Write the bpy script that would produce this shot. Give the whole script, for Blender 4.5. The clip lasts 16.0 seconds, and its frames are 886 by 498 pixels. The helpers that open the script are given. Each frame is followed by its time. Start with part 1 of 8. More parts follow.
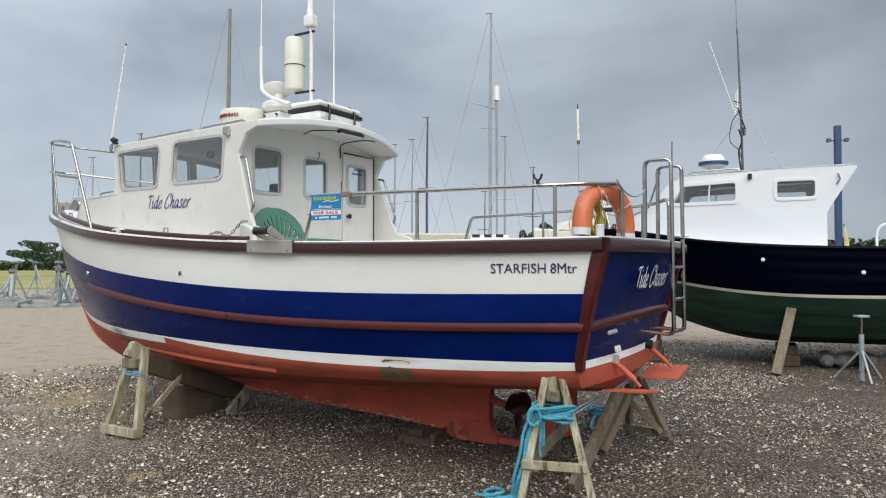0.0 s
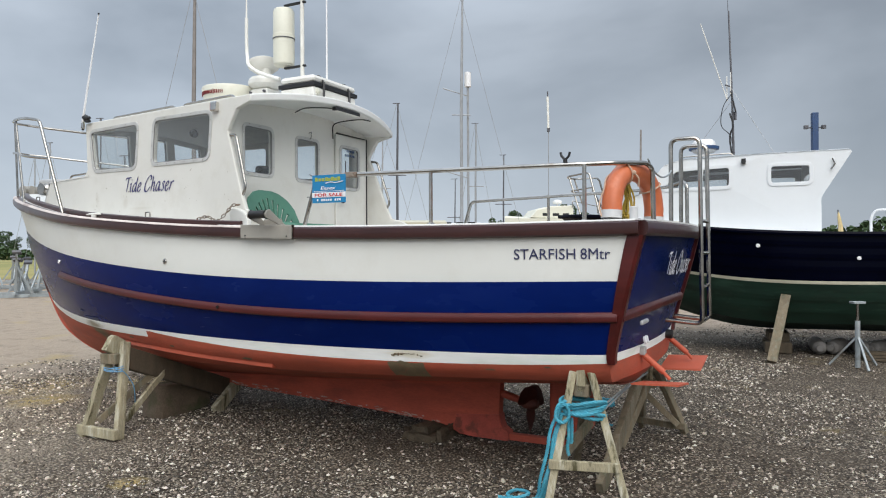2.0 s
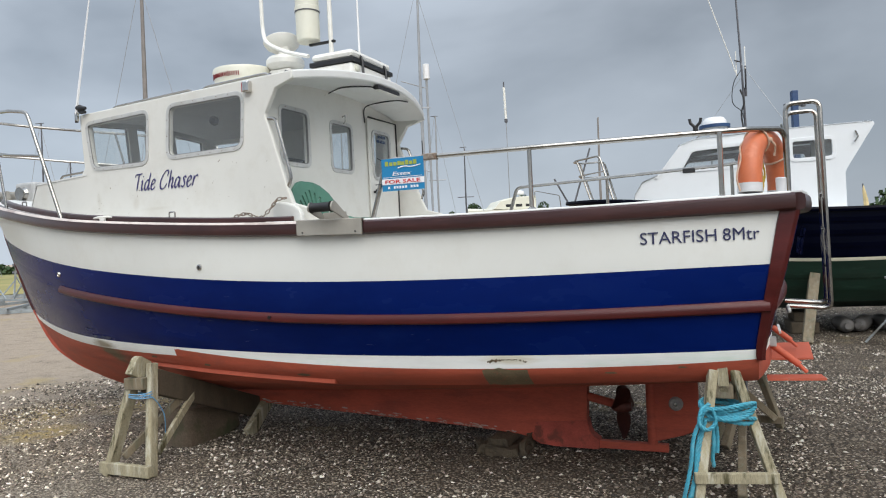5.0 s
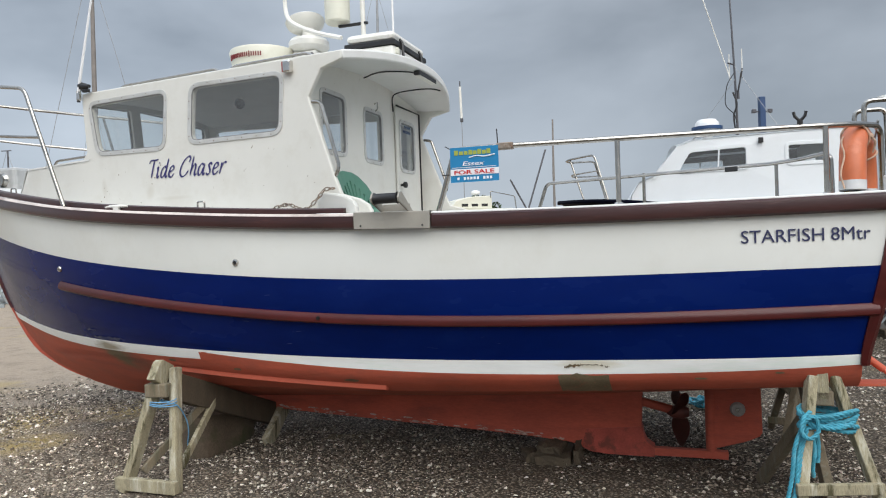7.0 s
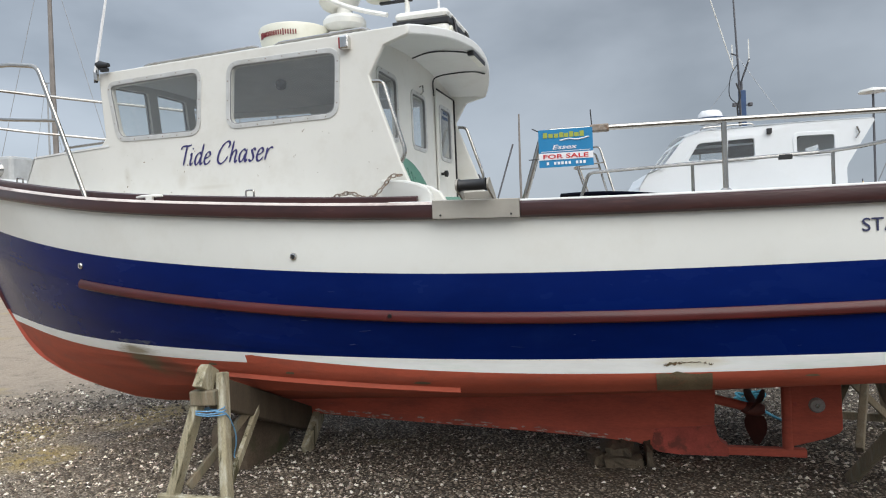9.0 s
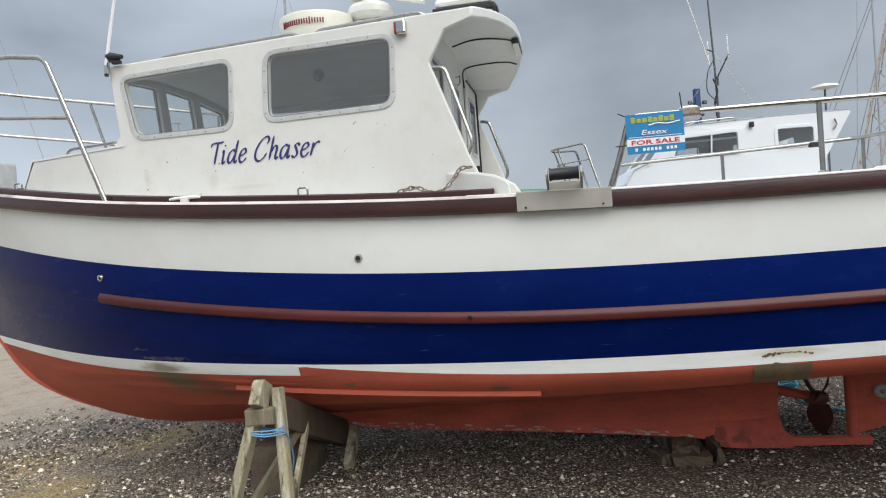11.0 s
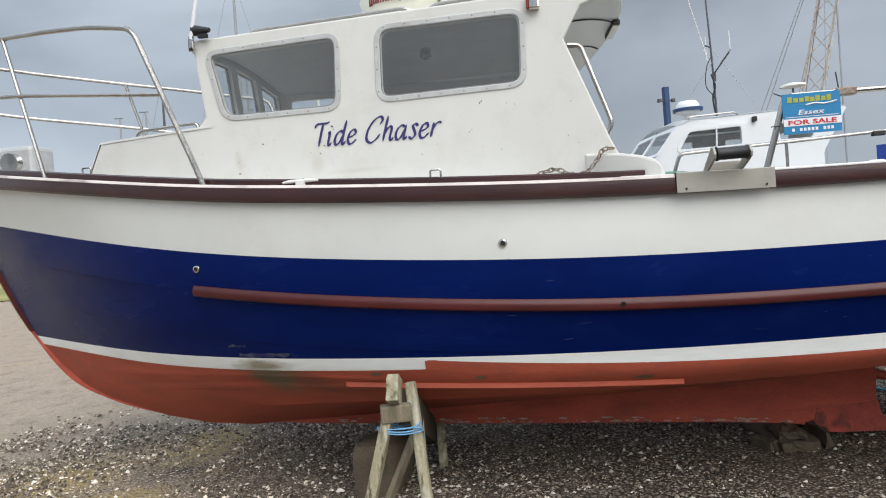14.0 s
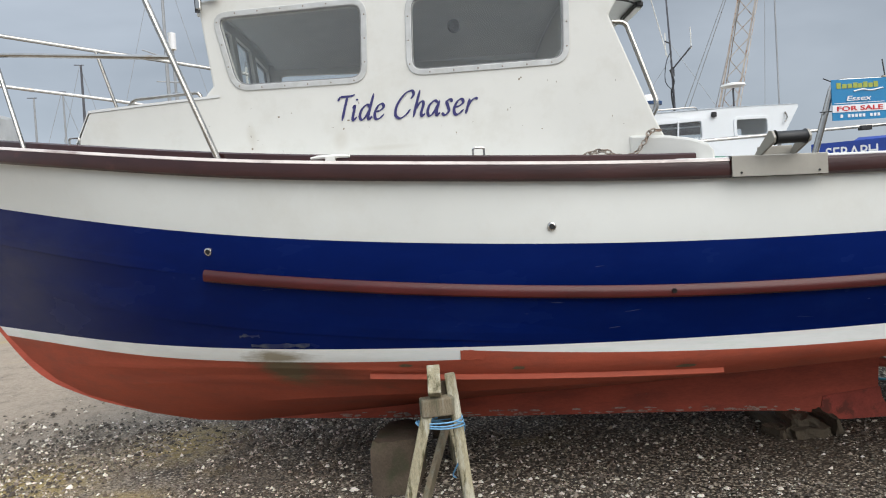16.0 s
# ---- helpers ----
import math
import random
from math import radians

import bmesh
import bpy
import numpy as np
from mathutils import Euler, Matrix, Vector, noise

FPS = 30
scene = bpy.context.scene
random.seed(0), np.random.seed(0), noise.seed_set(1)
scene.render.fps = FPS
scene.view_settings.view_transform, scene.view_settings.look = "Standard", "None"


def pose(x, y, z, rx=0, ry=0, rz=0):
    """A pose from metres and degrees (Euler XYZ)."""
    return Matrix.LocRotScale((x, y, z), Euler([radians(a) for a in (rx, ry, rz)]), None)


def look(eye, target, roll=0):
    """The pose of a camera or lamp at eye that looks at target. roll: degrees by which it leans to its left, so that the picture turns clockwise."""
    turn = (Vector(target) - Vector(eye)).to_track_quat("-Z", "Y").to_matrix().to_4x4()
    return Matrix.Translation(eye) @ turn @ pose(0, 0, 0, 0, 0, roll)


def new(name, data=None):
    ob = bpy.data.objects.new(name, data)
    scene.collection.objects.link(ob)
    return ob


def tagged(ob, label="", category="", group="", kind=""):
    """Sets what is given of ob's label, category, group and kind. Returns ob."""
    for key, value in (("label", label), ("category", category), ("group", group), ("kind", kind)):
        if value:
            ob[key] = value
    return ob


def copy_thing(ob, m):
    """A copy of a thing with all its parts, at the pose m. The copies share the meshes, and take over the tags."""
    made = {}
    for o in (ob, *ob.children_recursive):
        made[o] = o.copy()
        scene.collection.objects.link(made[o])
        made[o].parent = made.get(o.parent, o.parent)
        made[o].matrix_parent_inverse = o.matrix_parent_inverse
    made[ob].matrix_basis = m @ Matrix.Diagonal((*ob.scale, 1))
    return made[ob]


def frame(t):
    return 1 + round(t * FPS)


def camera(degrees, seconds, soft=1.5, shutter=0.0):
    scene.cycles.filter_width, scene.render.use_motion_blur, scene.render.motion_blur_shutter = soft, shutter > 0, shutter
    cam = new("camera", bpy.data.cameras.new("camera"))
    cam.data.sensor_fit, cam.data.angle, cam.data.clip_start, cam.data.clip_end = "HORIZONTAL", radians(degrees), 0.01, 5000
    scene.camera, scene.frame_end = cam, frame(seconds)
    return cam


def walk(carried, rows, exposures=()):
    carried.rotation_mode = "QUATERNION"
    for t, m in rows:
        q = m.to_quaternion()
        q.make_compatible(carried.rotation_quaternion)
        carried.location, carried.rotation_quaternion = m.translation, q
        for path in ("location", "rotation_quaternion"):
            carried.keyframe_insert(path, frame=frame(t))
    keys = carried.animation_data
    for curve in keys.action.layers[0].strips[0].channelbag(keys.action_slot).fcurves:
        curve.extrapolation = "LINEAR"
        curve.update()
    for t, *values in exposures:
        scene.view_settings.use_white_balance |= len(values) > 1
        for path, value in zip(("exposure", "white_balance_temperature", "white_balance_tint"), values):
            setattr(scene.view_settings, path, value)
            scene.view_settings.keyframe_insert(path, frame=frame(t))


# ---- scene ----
cam = camera(64.5, 16.0, soft=1.1)
METRES, EYE, TILT, LEAN, TURN = 5.993, 1.63, 0.0, 0.0, 0.0
ROWS = [
    (0.0, 0.0, 0.0, 0.0, 0.0, 0.91, 0.12),
    (0.5, -0.0098, 0.0064, 0.0005, -0.93, 0.77, 0.24),
    (1.0, -0.0208, 0.0275, -0.0013, -1.77, 0.49, 0.2),
    (1.5, -0.0358, 0.0471, -0.0017, -2.38, 0.21, 0.22),
    (2.0, -0.058, 0.065, -0.003, -2.83, -0.05, 0.28),
    (2.5, -0.0938, 0.08, -0.0021, -3.15, -0.26, 0.48),
    (3.0, -0.1186, 0.0931, -0.003, -3.38, -0.49, 0.92),
    (3.5, -0.1391, 0.1167, -0.0063, -3.86, -0.61, 1.49),
    (4.0, -0.1598, 0.1416, -0.0041, -4.59, -0.58, 2.13),
    (6.5, -0.2901, 0.2465, -0.0039, -10.68, -0.55, 2.52),
    (7.0, -0.324, 0.2615, -0.0022, -11.5, -0.76, 2.11),
    (7.5, -0.3552, 0.2762, -0.0024, -12.21, -1.04, 1.8),
    (8.0, -0.3793, 0.3044, -0.0034, -13.01, -1.29, 1.75),
    (8.5, -0.3998, 0.3258, -0.0016, -13.94, -1.34, 1.93),
    (9.0, -0.4292, 0.3428, -0.0023, -14.99, -1.26, 2.47),
    (11.5, -0.5714, 0.4394, -0.0043, -21.3, -1.16, 4.49),
    (12.0, -0.6045, 0.4525, -0.0039, -22.25, -1.31, 4.61),
    (12.5, -0.6282, 0.4741, -0.0067, -22.78, -1.49, 4.76),
    (13.0, -0.6491, 0.4986, -0.005, -23.36, -1.55, 4.87),
    (13.5, -0.6687, 0.5106, -0.0043, -24.18, -1.53, 4.73),
    (14.0, -0.6994, 0.5247, -0.0035, -25.38, -1.54, 4.64),
    (14.5, -0.7233, 0.5378, -0.0044, -26.71, -1.71, 4.42),
    (15.0, -0.7378, 0.5576, -0.0063, -28.22, -2.06, 4.2),
    (15.5, -0.752, 0.5863, -0.0061, -29.94, -2.34, 3.96),
    (16.0, -0.7712, 0.6055, -0.0057, -31.53, -2.56, 3.84),
]
walk(cam, [(t, pose(0, 0, EYE, TILT, LEAN, TURN) @ pose(METRES * x, METRES * y, METRES * z, 90 + pitch, roll, yaw)) for t, x, y, z, yaw, pitch, roll in ROWS],
     [(0.0, -0.03), (6.5, -0.02), (11.5, 0.02), (16.0, 0.06)])

# world: overcast daylight
SUN_ELEV, SUN_AZ = 46.0, 173.0
world = bpy.data.worlds.new("overcast_sky")
scene.world = world
world.use_nodes = True
wn, wl = world.node_tree.nodes, world.node_tree.links
wn.clear()
w_out = wn.new("ShaderNodeOutputWorld")
w_bg = wn.new("ShaderNodeBackground")
w_sky = wn.new("ShaderNodeTexSky")
w_sky.sky_type = "NISHITA"
w_sky.sun_disc = False
w_sky.sun_elevation = radians(SUN_ELEV)
w_sky.sun_rotation = radians(SUN_AZ)
w_sky.air_density, w_sky.dust_density = 1.0, 2.0
w_co = wn.new("ShaderNodeTexCoord")
w_sep = wn.new("ShaderNodeSeparateXYZ")
wl.new(w_co.outputs["Generated"], w_sep.inputs[0])
w_map = wn.new("ShaderNodeMapping")
w_map.inputs["Scale"].default_value = (1.0, 1.0, 2.0)
w_map.inputs["Location"].default_value = (0.7, 0.35, 0.2)
wl.new(w_co.outputs["Generated"], w_map.inputs["Vector"])
w_n = wn.new("ShaderNodeTexNoise")
w_n.inputs["Scale"].default_value = 2.1
w_n.inputs["Detail"].default_value = 5.0
w_n.inputs["Roughness"].default_value = 0.5
w_n.inputs["Distortion"].default_value = 0.15
wl.new(w_map.outputs[0], w_n.inputs["Vector"])
w_cr = wn.new("ShaderNodeValToRGB")
w_cr.color_ramp.elements[0].position, w_cr.color_ramp.elements[0].color = 0.36, (2.45, 2.85, 3.36, 1)
w_cr.color_ramp.elements[1].position, w_cr.color_ramp.elements[1].color = 0.64, (4.45, 5.0, 5.7, 1)
wl.new(w_n.outputs["Fac"], w_cr.inputs[0])
# thinner, paler cloud near the horizon, brighter towards the zenith
w_hz = wn.new("ShaderNodeMapRange")
w_hz.inputs["From Min"].default_value, w_hz.inputs["From Max"].default_value = 0.0, 0.28
w_hz.inputs["To Min"].default_value, w_hz.inputs["To Max"].default_value = 0.55, 0.0
wl.new(w_sep.outputs["Z"], w_hz.inputs["Value"])
w_pale = wn.new("ShaderNodeMix")
w_pale.data_type = "RGBA"
w_pale.inputs["B"].default_value = (5.4, 6.1, 6.9, 1)
wl.new(w_hz.outputs[0], w_pale.inputs["Factor"])
wl.new(w_cr.outputs[0], w_pale.inputs["A"])
w_mix = wn.new("ShaderNodeMix")
w_mix.data_type = "RGBA"
w_mix.inputs["Factor"].default_value = 0.93
wl.new(w_sky.outputs[0], w_mix.inputs["A"])
wl.new(w_pale.outputs["Result"], w_mix.inputs["B"])
# an overcast sky is about three times as bright overhead as at the horizon
w_zen = wn.new("ShaderNodeMapRange")
w_zen.inputs["From Min"].default_value, w_zen.inputs["From Max"].default_value = 0.3, 1.0
w_zen.inputs["To Min"].default_value, w_zen.inputs["To Max"].default_value = 1.0, 3.2
wl.new(w_sep.outputs["Z"], w_zen.inputs["Value"])
w_gain = wn.new("ShaderNodeVectorMath")
w_gain.operation = "SCALE"
wl.new(w_mix.outputs["Result"], w_gain.inputs[0])
wl.new(w_zen.outputs[0], w_gain.inputs["Scale"])
# the cloud thickens away from the sun
w_away = wn.new("ShaderNodeMapRange")
w_away.interpolation_type = "SMOOTHSTEP"
w_away.inputs["From Min"].default_value, w_away.inputs["From Max"].default_value = -0.45, 0.6
w_away.inputs["To Min"].default_value, w_away.inputs["To Max"].default_value = 1.08, 0.79
wl.new(w_sep.outputs["X"], w_away.inputs["Value"])
w_gain2 = wn.new("ShaderNodeVectorMath")
w_gain2.operation = "SCALE"
wl.new(w_gain.outputs[0], w_gain2.inputs[0])
wl.new(w_away.outputs[0], w_gain2.inputs["Scale"])
wl.new(w_gain2.outputs[0], w_bg.inputs["Color"])
w_bg.inputs["Strength"].default_value = 0.125
wl.new(w_bg.outputs[0], w_out.inputs["Surface"])

sun = new("sun", bpy.data.lights.new("sun", "SUN"))
sun.data.energy, sun.data.angle, sun.data.color = 3.0, radians(64), (1.0, 0.97, 0.92)
sun.matrix_world = look((0, 0, 40), Vector((0, 0, 40)) - 10 * Vector((math.sin(radians(SUN_AZ)) * math.cos(radians(SUN_ELEV)),
                                                              math.cos(radians(SUN_AZ)) * math.cos(radians(SUN_ELEV)), math.sin(radians(SUN_ELEV)))))


# ---- materials ----
def mat(name, base, rough=0.5, metal=0.0, vary=0.12, scale=6.0, bump=0.0, bump_scale=60.0, dirt=None, dirt_amount=0.0, dirt_scale=3.0,
        stretch=(1, 1, 1), coat=0.0, rough_vary=0.1, second=None, second_at=(0.45, 0.6), second_scale=14.0, fine=0.0, spec=0.5, per_piece=0.0, bloom=None, stains=()):
    """A painted, wooden or metal surface: base colour varied at two scales, patches of a second colour, stains and fine relief."""
    m = bpy.data.materials.new(name)
    m.use_nodes = True
    n, l = m.node_tree.nodes, m.node_tree.links
    b = n["Principled BSDF"]
    co = n.new("ShaderNodeTexCoord")
    mp = n.new("ShaderNodeMapping")
    mp.inputs["Scale"].default_value = stretch
    l.new(co.outputs["Object"], mp.inputs["Vector"])

    def noise_node(sc, detail=4.0, roughness=0.6):
        t = n.new("ShaderNodeTexNoise")
        t.inputs["Scale"].default_value, t.inputs["Detail"].default_value, t.inputs["Roughness"].default_value = sc, detail, roughness
        l.new(mp.outputs[0], t.inputs["Vector"])
        return t

    def mix(fac, a, c, blend="MIX"):
        x = n.new("ShaderNodeMix")
        x.data_type, x.blend_type = "RGBA", blend
        for sock, val in (("Factor", fac), ("A", a), ("B", c)):
            if isinstance(val, (int, float)):
                x.inputs[sock].default_value = val
            elif isinstance(val, tuple):
                x.inputs[sock].default_value = (*val[:3], 1)
            else:
                l.new(val, x.inputs[sock])
        return x.outputs["Result"]

    def ramp(val, lo, hi):
        r = n.new("ShaderNodeMapRange")
        r.inputs["From Min"].default_value, r.inputs["From Max"].default_value = lo, hi
        l.new(val, r.inputs["Value"])
        return r.outputs[0]

    big = noise_node(scale)
    dark = tuple(c * (1 - vary) for c in base)
    light = tuple(min(1, c * (1 + vary)) for c in base)
    col = mix(ramp(big.outputs["Fac"], 0.3, 0.7), dark, light)
    if fine:
        fn = noise_node(scale * 14, 3.0, 0.7)
        col = mix(fine, col, mix(ramp(fn.outputs["Fac"], 0.35, 0.65), tuple(c * 0.5 for c in base), tuple(min(1, c * 1.5) for c in base)))
    if second:
        sn = noise_node(second_scale, 6.0, 0.65)
        col = mix(ramp(sn.outputs["Fac"], *second_at), col, second)
    if dirt_amount:
        dn = noise_node(dirt_scale, 6.0, 0.7)
        f = n.new("ShaderNodeMath")
        f.operation = "MULTIPLY"
        f.inputs[1].default_value = dirt_amount
        l.new(ramp(dn.outputs["Fac"], 0.5, 0.72), f.inputs[0])
        col = mix(f.outputs[0], col, dirt or (0.12, 0.1, 0.07))
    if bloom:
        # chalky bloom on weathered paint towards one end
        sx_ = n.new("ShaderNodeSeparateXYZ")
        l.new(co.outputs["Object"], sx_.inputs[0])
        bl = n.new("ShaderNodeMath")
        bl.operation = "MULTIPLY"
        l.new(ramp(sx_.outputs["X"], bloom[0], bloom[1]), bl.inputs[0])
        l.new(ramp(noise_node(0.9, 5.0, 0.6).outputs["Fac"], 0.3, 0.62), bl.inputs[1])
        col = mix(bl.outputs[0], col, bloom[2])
    for place, size, lean, colour, amount in stains:
        # a soft-edged smear with a ragged outline
        sm = n.new("ShaderNodeMapping")
        sm.vector_type = "TEXTURE"
        sm.inputs["Location"].default_value = (place[0], 0.0, place[1])
        sm.inputs["Rotation"].default_value = (0.0, radians(lean), 0.0)
        sm.inputs["Scale"].default_value = (size[0], 100.0, size[1])
        l.new(co.outputs["Object"], sm.inputs["Vector"])
        ln = n.new("ShaderNodeVectorMath")
        ln.operation = "LENGTH"
        l.new(sm.outputs[0], ln.inputs[0])
        ad = n.new("ShaderNodeMath")
        ad.operation = "MULTIPLY_ADD"
        ad.inputs[1].default_value = 1.5
        l.new(noise_node(7.0, 6.0, 0.7).outputs["Fac"], ad.inputs[0])
        l.new(ln.outputs["Value"], ad.inputs[2])
        sf = n.new("ShaderNodeMapRange")
        for k_, v_ in (("From Min", 1.75), ("From Max", 1.1), ("To Min", 0.0), ("To Max", amount)):
            sf.inputs[k_].default_value = v_
        l.new(ad.outputs[0], sf.inputs["Value"])
        col = mix(sf.outputs[0], col, colour)
    if per_piece:
        oi = n.new("ShaderNodeObjectInfo")
        col = mix(per_piece, col, mix(oi.outputs["Random"], tuple(c * 0.55 for c in base), tuple(min(1, c * 1.4) for c in base)))
    l.new(col, b.inputs["Base Color"])
    rn = n.new("ShaderNodeMapRange")
    rn.inputs["To Min"].default_value, rn.inputs["To Max"].default_value = max(0.02, rough - rough_vary), min(1, rough + rough_vary)
    l.new(big.outputs["Fac"], rn.inputs["Value"])
    l.new(rn.outputs[0], b.inputs["Roughness"])
    b.inputs["Metallic"].default_value = metal
    b.inputs["Specular IOR Level"].default_value = spec
    b.inputs["Coat Weight"].default_value = coat
    if bump:
        bn = noise_node(bump_scale, 5.0, 0.65)
        bp = n.new("ShaderNodeBump")
        bp.inputs["Strength"].default_value, bp.inputs["Distance"].default_value = bump, 0.01
        l.new(bn.outputs["Fac"], bp.inputs["Height"])
        l.new(bp.outputs[0], b.inputs["Normal"])
    return m


M_WHITE = mat("white_gelcoat_hull", (0.66, 0.66, 0.62), 0.38, vary=0.03, scale=1.5, dirt=(0.5, 0.47, 0.4), dirt_amount=0.25, dirt_scale=2.2, bump=0.03, bump_scale=5)
M_CABIN = mat("white_cabin_paint", (0.63, 0.62, 0.575), 0.42, vary=0.03, scale=2.0, dirt=(0.42, 0.38, 0.3), dirt_amount=0.25, dirt_scale=3.5, second=(0.3, 0.26, 0.19), second_at=(0.71, 0.75), second_scale=15, bump=0.03, bump_scale=7,
              stains=(((3.98, 2.12), (0.035, 0.09), 8, (0.33, 0.28, 0.19), 0.2), ((3.48, 2.06), (0.05, 0.07), -10, (0.35, 0.29, 0.2), 0.2), ((3.22, 2.0), (0.2, 0.02), 0, (0.38, 0.33, 0.25), 0.2)))
M_HOOD = mat("white_roof_paint", (0.66, 0.66, 0.64), 0.45, vary=0.03, scale=3, dirt=(0.4, 0.38, 0.33), dirt_amount=0.25, dirt_scale=3)
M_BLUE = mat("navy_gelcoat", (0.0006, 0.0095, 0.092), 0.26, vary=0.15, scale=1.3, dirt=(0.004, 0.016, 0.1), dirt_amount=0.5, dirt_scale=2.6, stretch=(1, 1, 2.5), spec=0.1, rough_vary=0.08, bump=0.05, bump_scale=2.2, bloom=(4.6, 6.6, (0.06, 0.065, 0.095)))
M_BOOT = mat("white_boot_stripe", (0.92, 0.93, 0.9), 0.5, vary=0.04, scale=5, second=(0.66, 0.79, 0.66), second_at=(0.5, 0.75), second_scale=2.0, stretch=(0.5, 1, 3), dirt=(0.4, 0.36, 0.28), dirt_amount=0.1, dirt_scale=9,
             stains=(((3.93, 0.885), (0.24, 0.045), 0, (0.24, 0.19, 0.1), 0.85), ((0.2, 0.87), (0.2, 0.04), 0, (0.68, 0.62, 0.46), 0.7)))
M_RED = mat("red_antifouling", (0.405, 0.08, 0.041), 0.72, vary=0.16, scale=3.0, fine=0.1, dirt=(0.22, 0.07, 0.05), dirt_amount=0.5, dirt_scale=4.0, stretch=(0.6, 1, 2.2), second=(0.26, 0.12, 0.075), second_at=(0.66, 0.76), second_scale=8, bump=0.25, bump_scale=45,
            stains=(((3.7, 0.77), (0.5, 0.1), -16, (0.15, 0.062, 0.036), 0.7), ((3.88, 0.815), (0.25, 0.14), -30, (0.13, 0.1, 0.052), 0.92), ((4.6, 0.72), (0.7, 0.05), -4, (0.3, 0.06, 0.035), 0.5)))
M_ORANGE = mat("fresh_red_antifouling", (0.5, 0.105, 0.055), 0.7, vary=0.1, scale=5, second=(0.3, 0.2, 0.14), second_at=(0.68, 0.74), second_scale=11, bump=0.15)
M_KEEL = mat("chipped_red_keel", (0.46, 0.088, 0.05), 0.78, vary=0.22, scale=3.5, fine=0.15, second=(0.45, 0.31, 0.25), second_at=(0.68, 0.72), second_scale=8, dirt=(0.16, 0.04, 0.03), dirt_amount=0.6, dirt_scale=4, stretch=(0.5, 1, 1.6), bump=0.35, bump_scale=40)
M_PATCH = mat("bare_olive_patch", (0.15, 0.11, 0.06), 0.8, vary=0.35, scale=6, fine=0.25, second=(0.4, 0.1, 0.055), second_at=(0.56, 0.72), second_scale=9, bump=0.2)
M_HEEL = mat("brown_red_heel", (0.4, 0.075, 0.05), 0.8, vary=0.3, scale=6, fine=0.2, second=(0.2, 0.05, 0.035), second_at=(0.5, 0.62), second_scale=9, bump=0.4, bump_scale=40)
M_SCRATCH = mat("pale_scratch", (0.03, 0.045, 0.14), 0.5, vary=0.3, scale=20)
M_OLDROPE = mat("faded_grey_rope", (0.26, 0.29, 0.3), 0.8, vary=0.2, scale=40)
M_CHIP = mat("pale_bare_primer", (0.45, 0.34, 0.28), 0.8, vary=0.3, scale=20, second=(0.3, 0.09, 0.06), second_at=(0.5, 0.6), second_scale=30)
M_SCUFF = mat("grey_scuff", (0.075, 0.085, 0.11), 0.6, vary=0.3, scale=8, second=(0.006, 0.016, 0.09), second_at=(0.42, 0.56), second_scale=10)
M_BROWN = mat("brown_wood_guard", (0.036, 0.009, 0.008), 0.32, vary=0.3, scale=4, stretch=(0.5, 3, 3), second=(0.075, 0.026, 0.021), second_at=(0.6, 0.78), second_scale=7, bump=0.1, bump_scale=30, coat=0.15)
M_STRAKE = mat("brown_painted_strake", (0.064, 0.008, 0.007), 0.34, vary=0.3, scale=4, stretch=(0.6, 3, 3), second=(0.135, 0.046, 0.038), second_at=(0.66, 0.82), second_scale=9, bump=0.12, spec=0.35)
M_GUARDTOP = mat("pale_guard_top", (0.55, 0.48, 0.44), 0.4, vary=0.2, scale=5, second=(0.12, 0.045, 0.036), second_at=(0.55, 0.75), second_scale=3)
M_STEEL = mat("stainless_steel", (0.37, 0.355, 0.33), 0.22, 1.0, vary=0.15, scale=8, second=(0.3, 0.22, 0.16), second_at=(0.6, 0.8), second_scale=9, rough_vary=0.12)
M_ALU = mat("dull_aluminium", (0.5, 0.5, 0.49), 0.5, 0.35, vary=0.12, scale=12, dirt=(0.3, 0.29, 0.26), dirt_amount=0.5, dirt_scale=8, bump=0.05)
M_GALV = mat("galvanised_plate", (0.34, 0.32, 0.28), 0.6, 0.35, vary=0.12, scale=6, second=(0.24, 0.16, 0.1), second_at=(0.66, 0.76), second_scale=9, bump=0.08)
M_CHAIN = mat("rusty_galvanised_chain", (0.28, 0.24, 0.2), 0.6, 0.5, vary=0.3, scale=40, second=(0.16, 0.08, 0.04), second_at=(0.5, 0.65), second_scale=30)
M_BLACK = mat("black_rubber", (0.01, 0.01, 0.011), 0.5, vary=0.3, scale=10, fine=0.2)
M_DARK = mat("grey_sole_and_cabin_shade", (0.14, 0.13, 0.12), 0.8, vary=0.2, scale=5)
M_LINING = mat("pale_cabin_lining", (0.46, 0.455, 0.43), 0.7, vary=0.08, scale=5)
M_DIVIDER = mat("white_plastic", (0.74, 0.73, 0.68), 0.4, vary=0.04, scale=5, dirt=(0.45, 0.42, 0.33), dirt_amount=0.35, dirt_scale=4)
M_CREAM = mat("cream_radar_plastic", (0.66, 0.65, 0.55), 0.42, vary=0.05, scale=5, dirt=(0.4, 0.36, 0.26), dirt_amount=0.3, dirt_scale=5)
M_RINGO = mat("orange_buoy_plastic", (0.5, 0.13, 0.05), 0.45, vary=0.12, scale=9, second=(0.6, 0.2, 0.1), second_at=(0.55, 0.75), second_scale=8, bump=0.08)
M_TAPE = mat("reflective_grey_tape", (0.5, 0.5, 0.5), 0.35, vary=0.06, scale=20)
M_YROPE = mat("yellow_floating_line", (0.36, 0.25, 0.03), 0.7, vary=0.25, scale=60, bump=0.5, bump_scale=300)
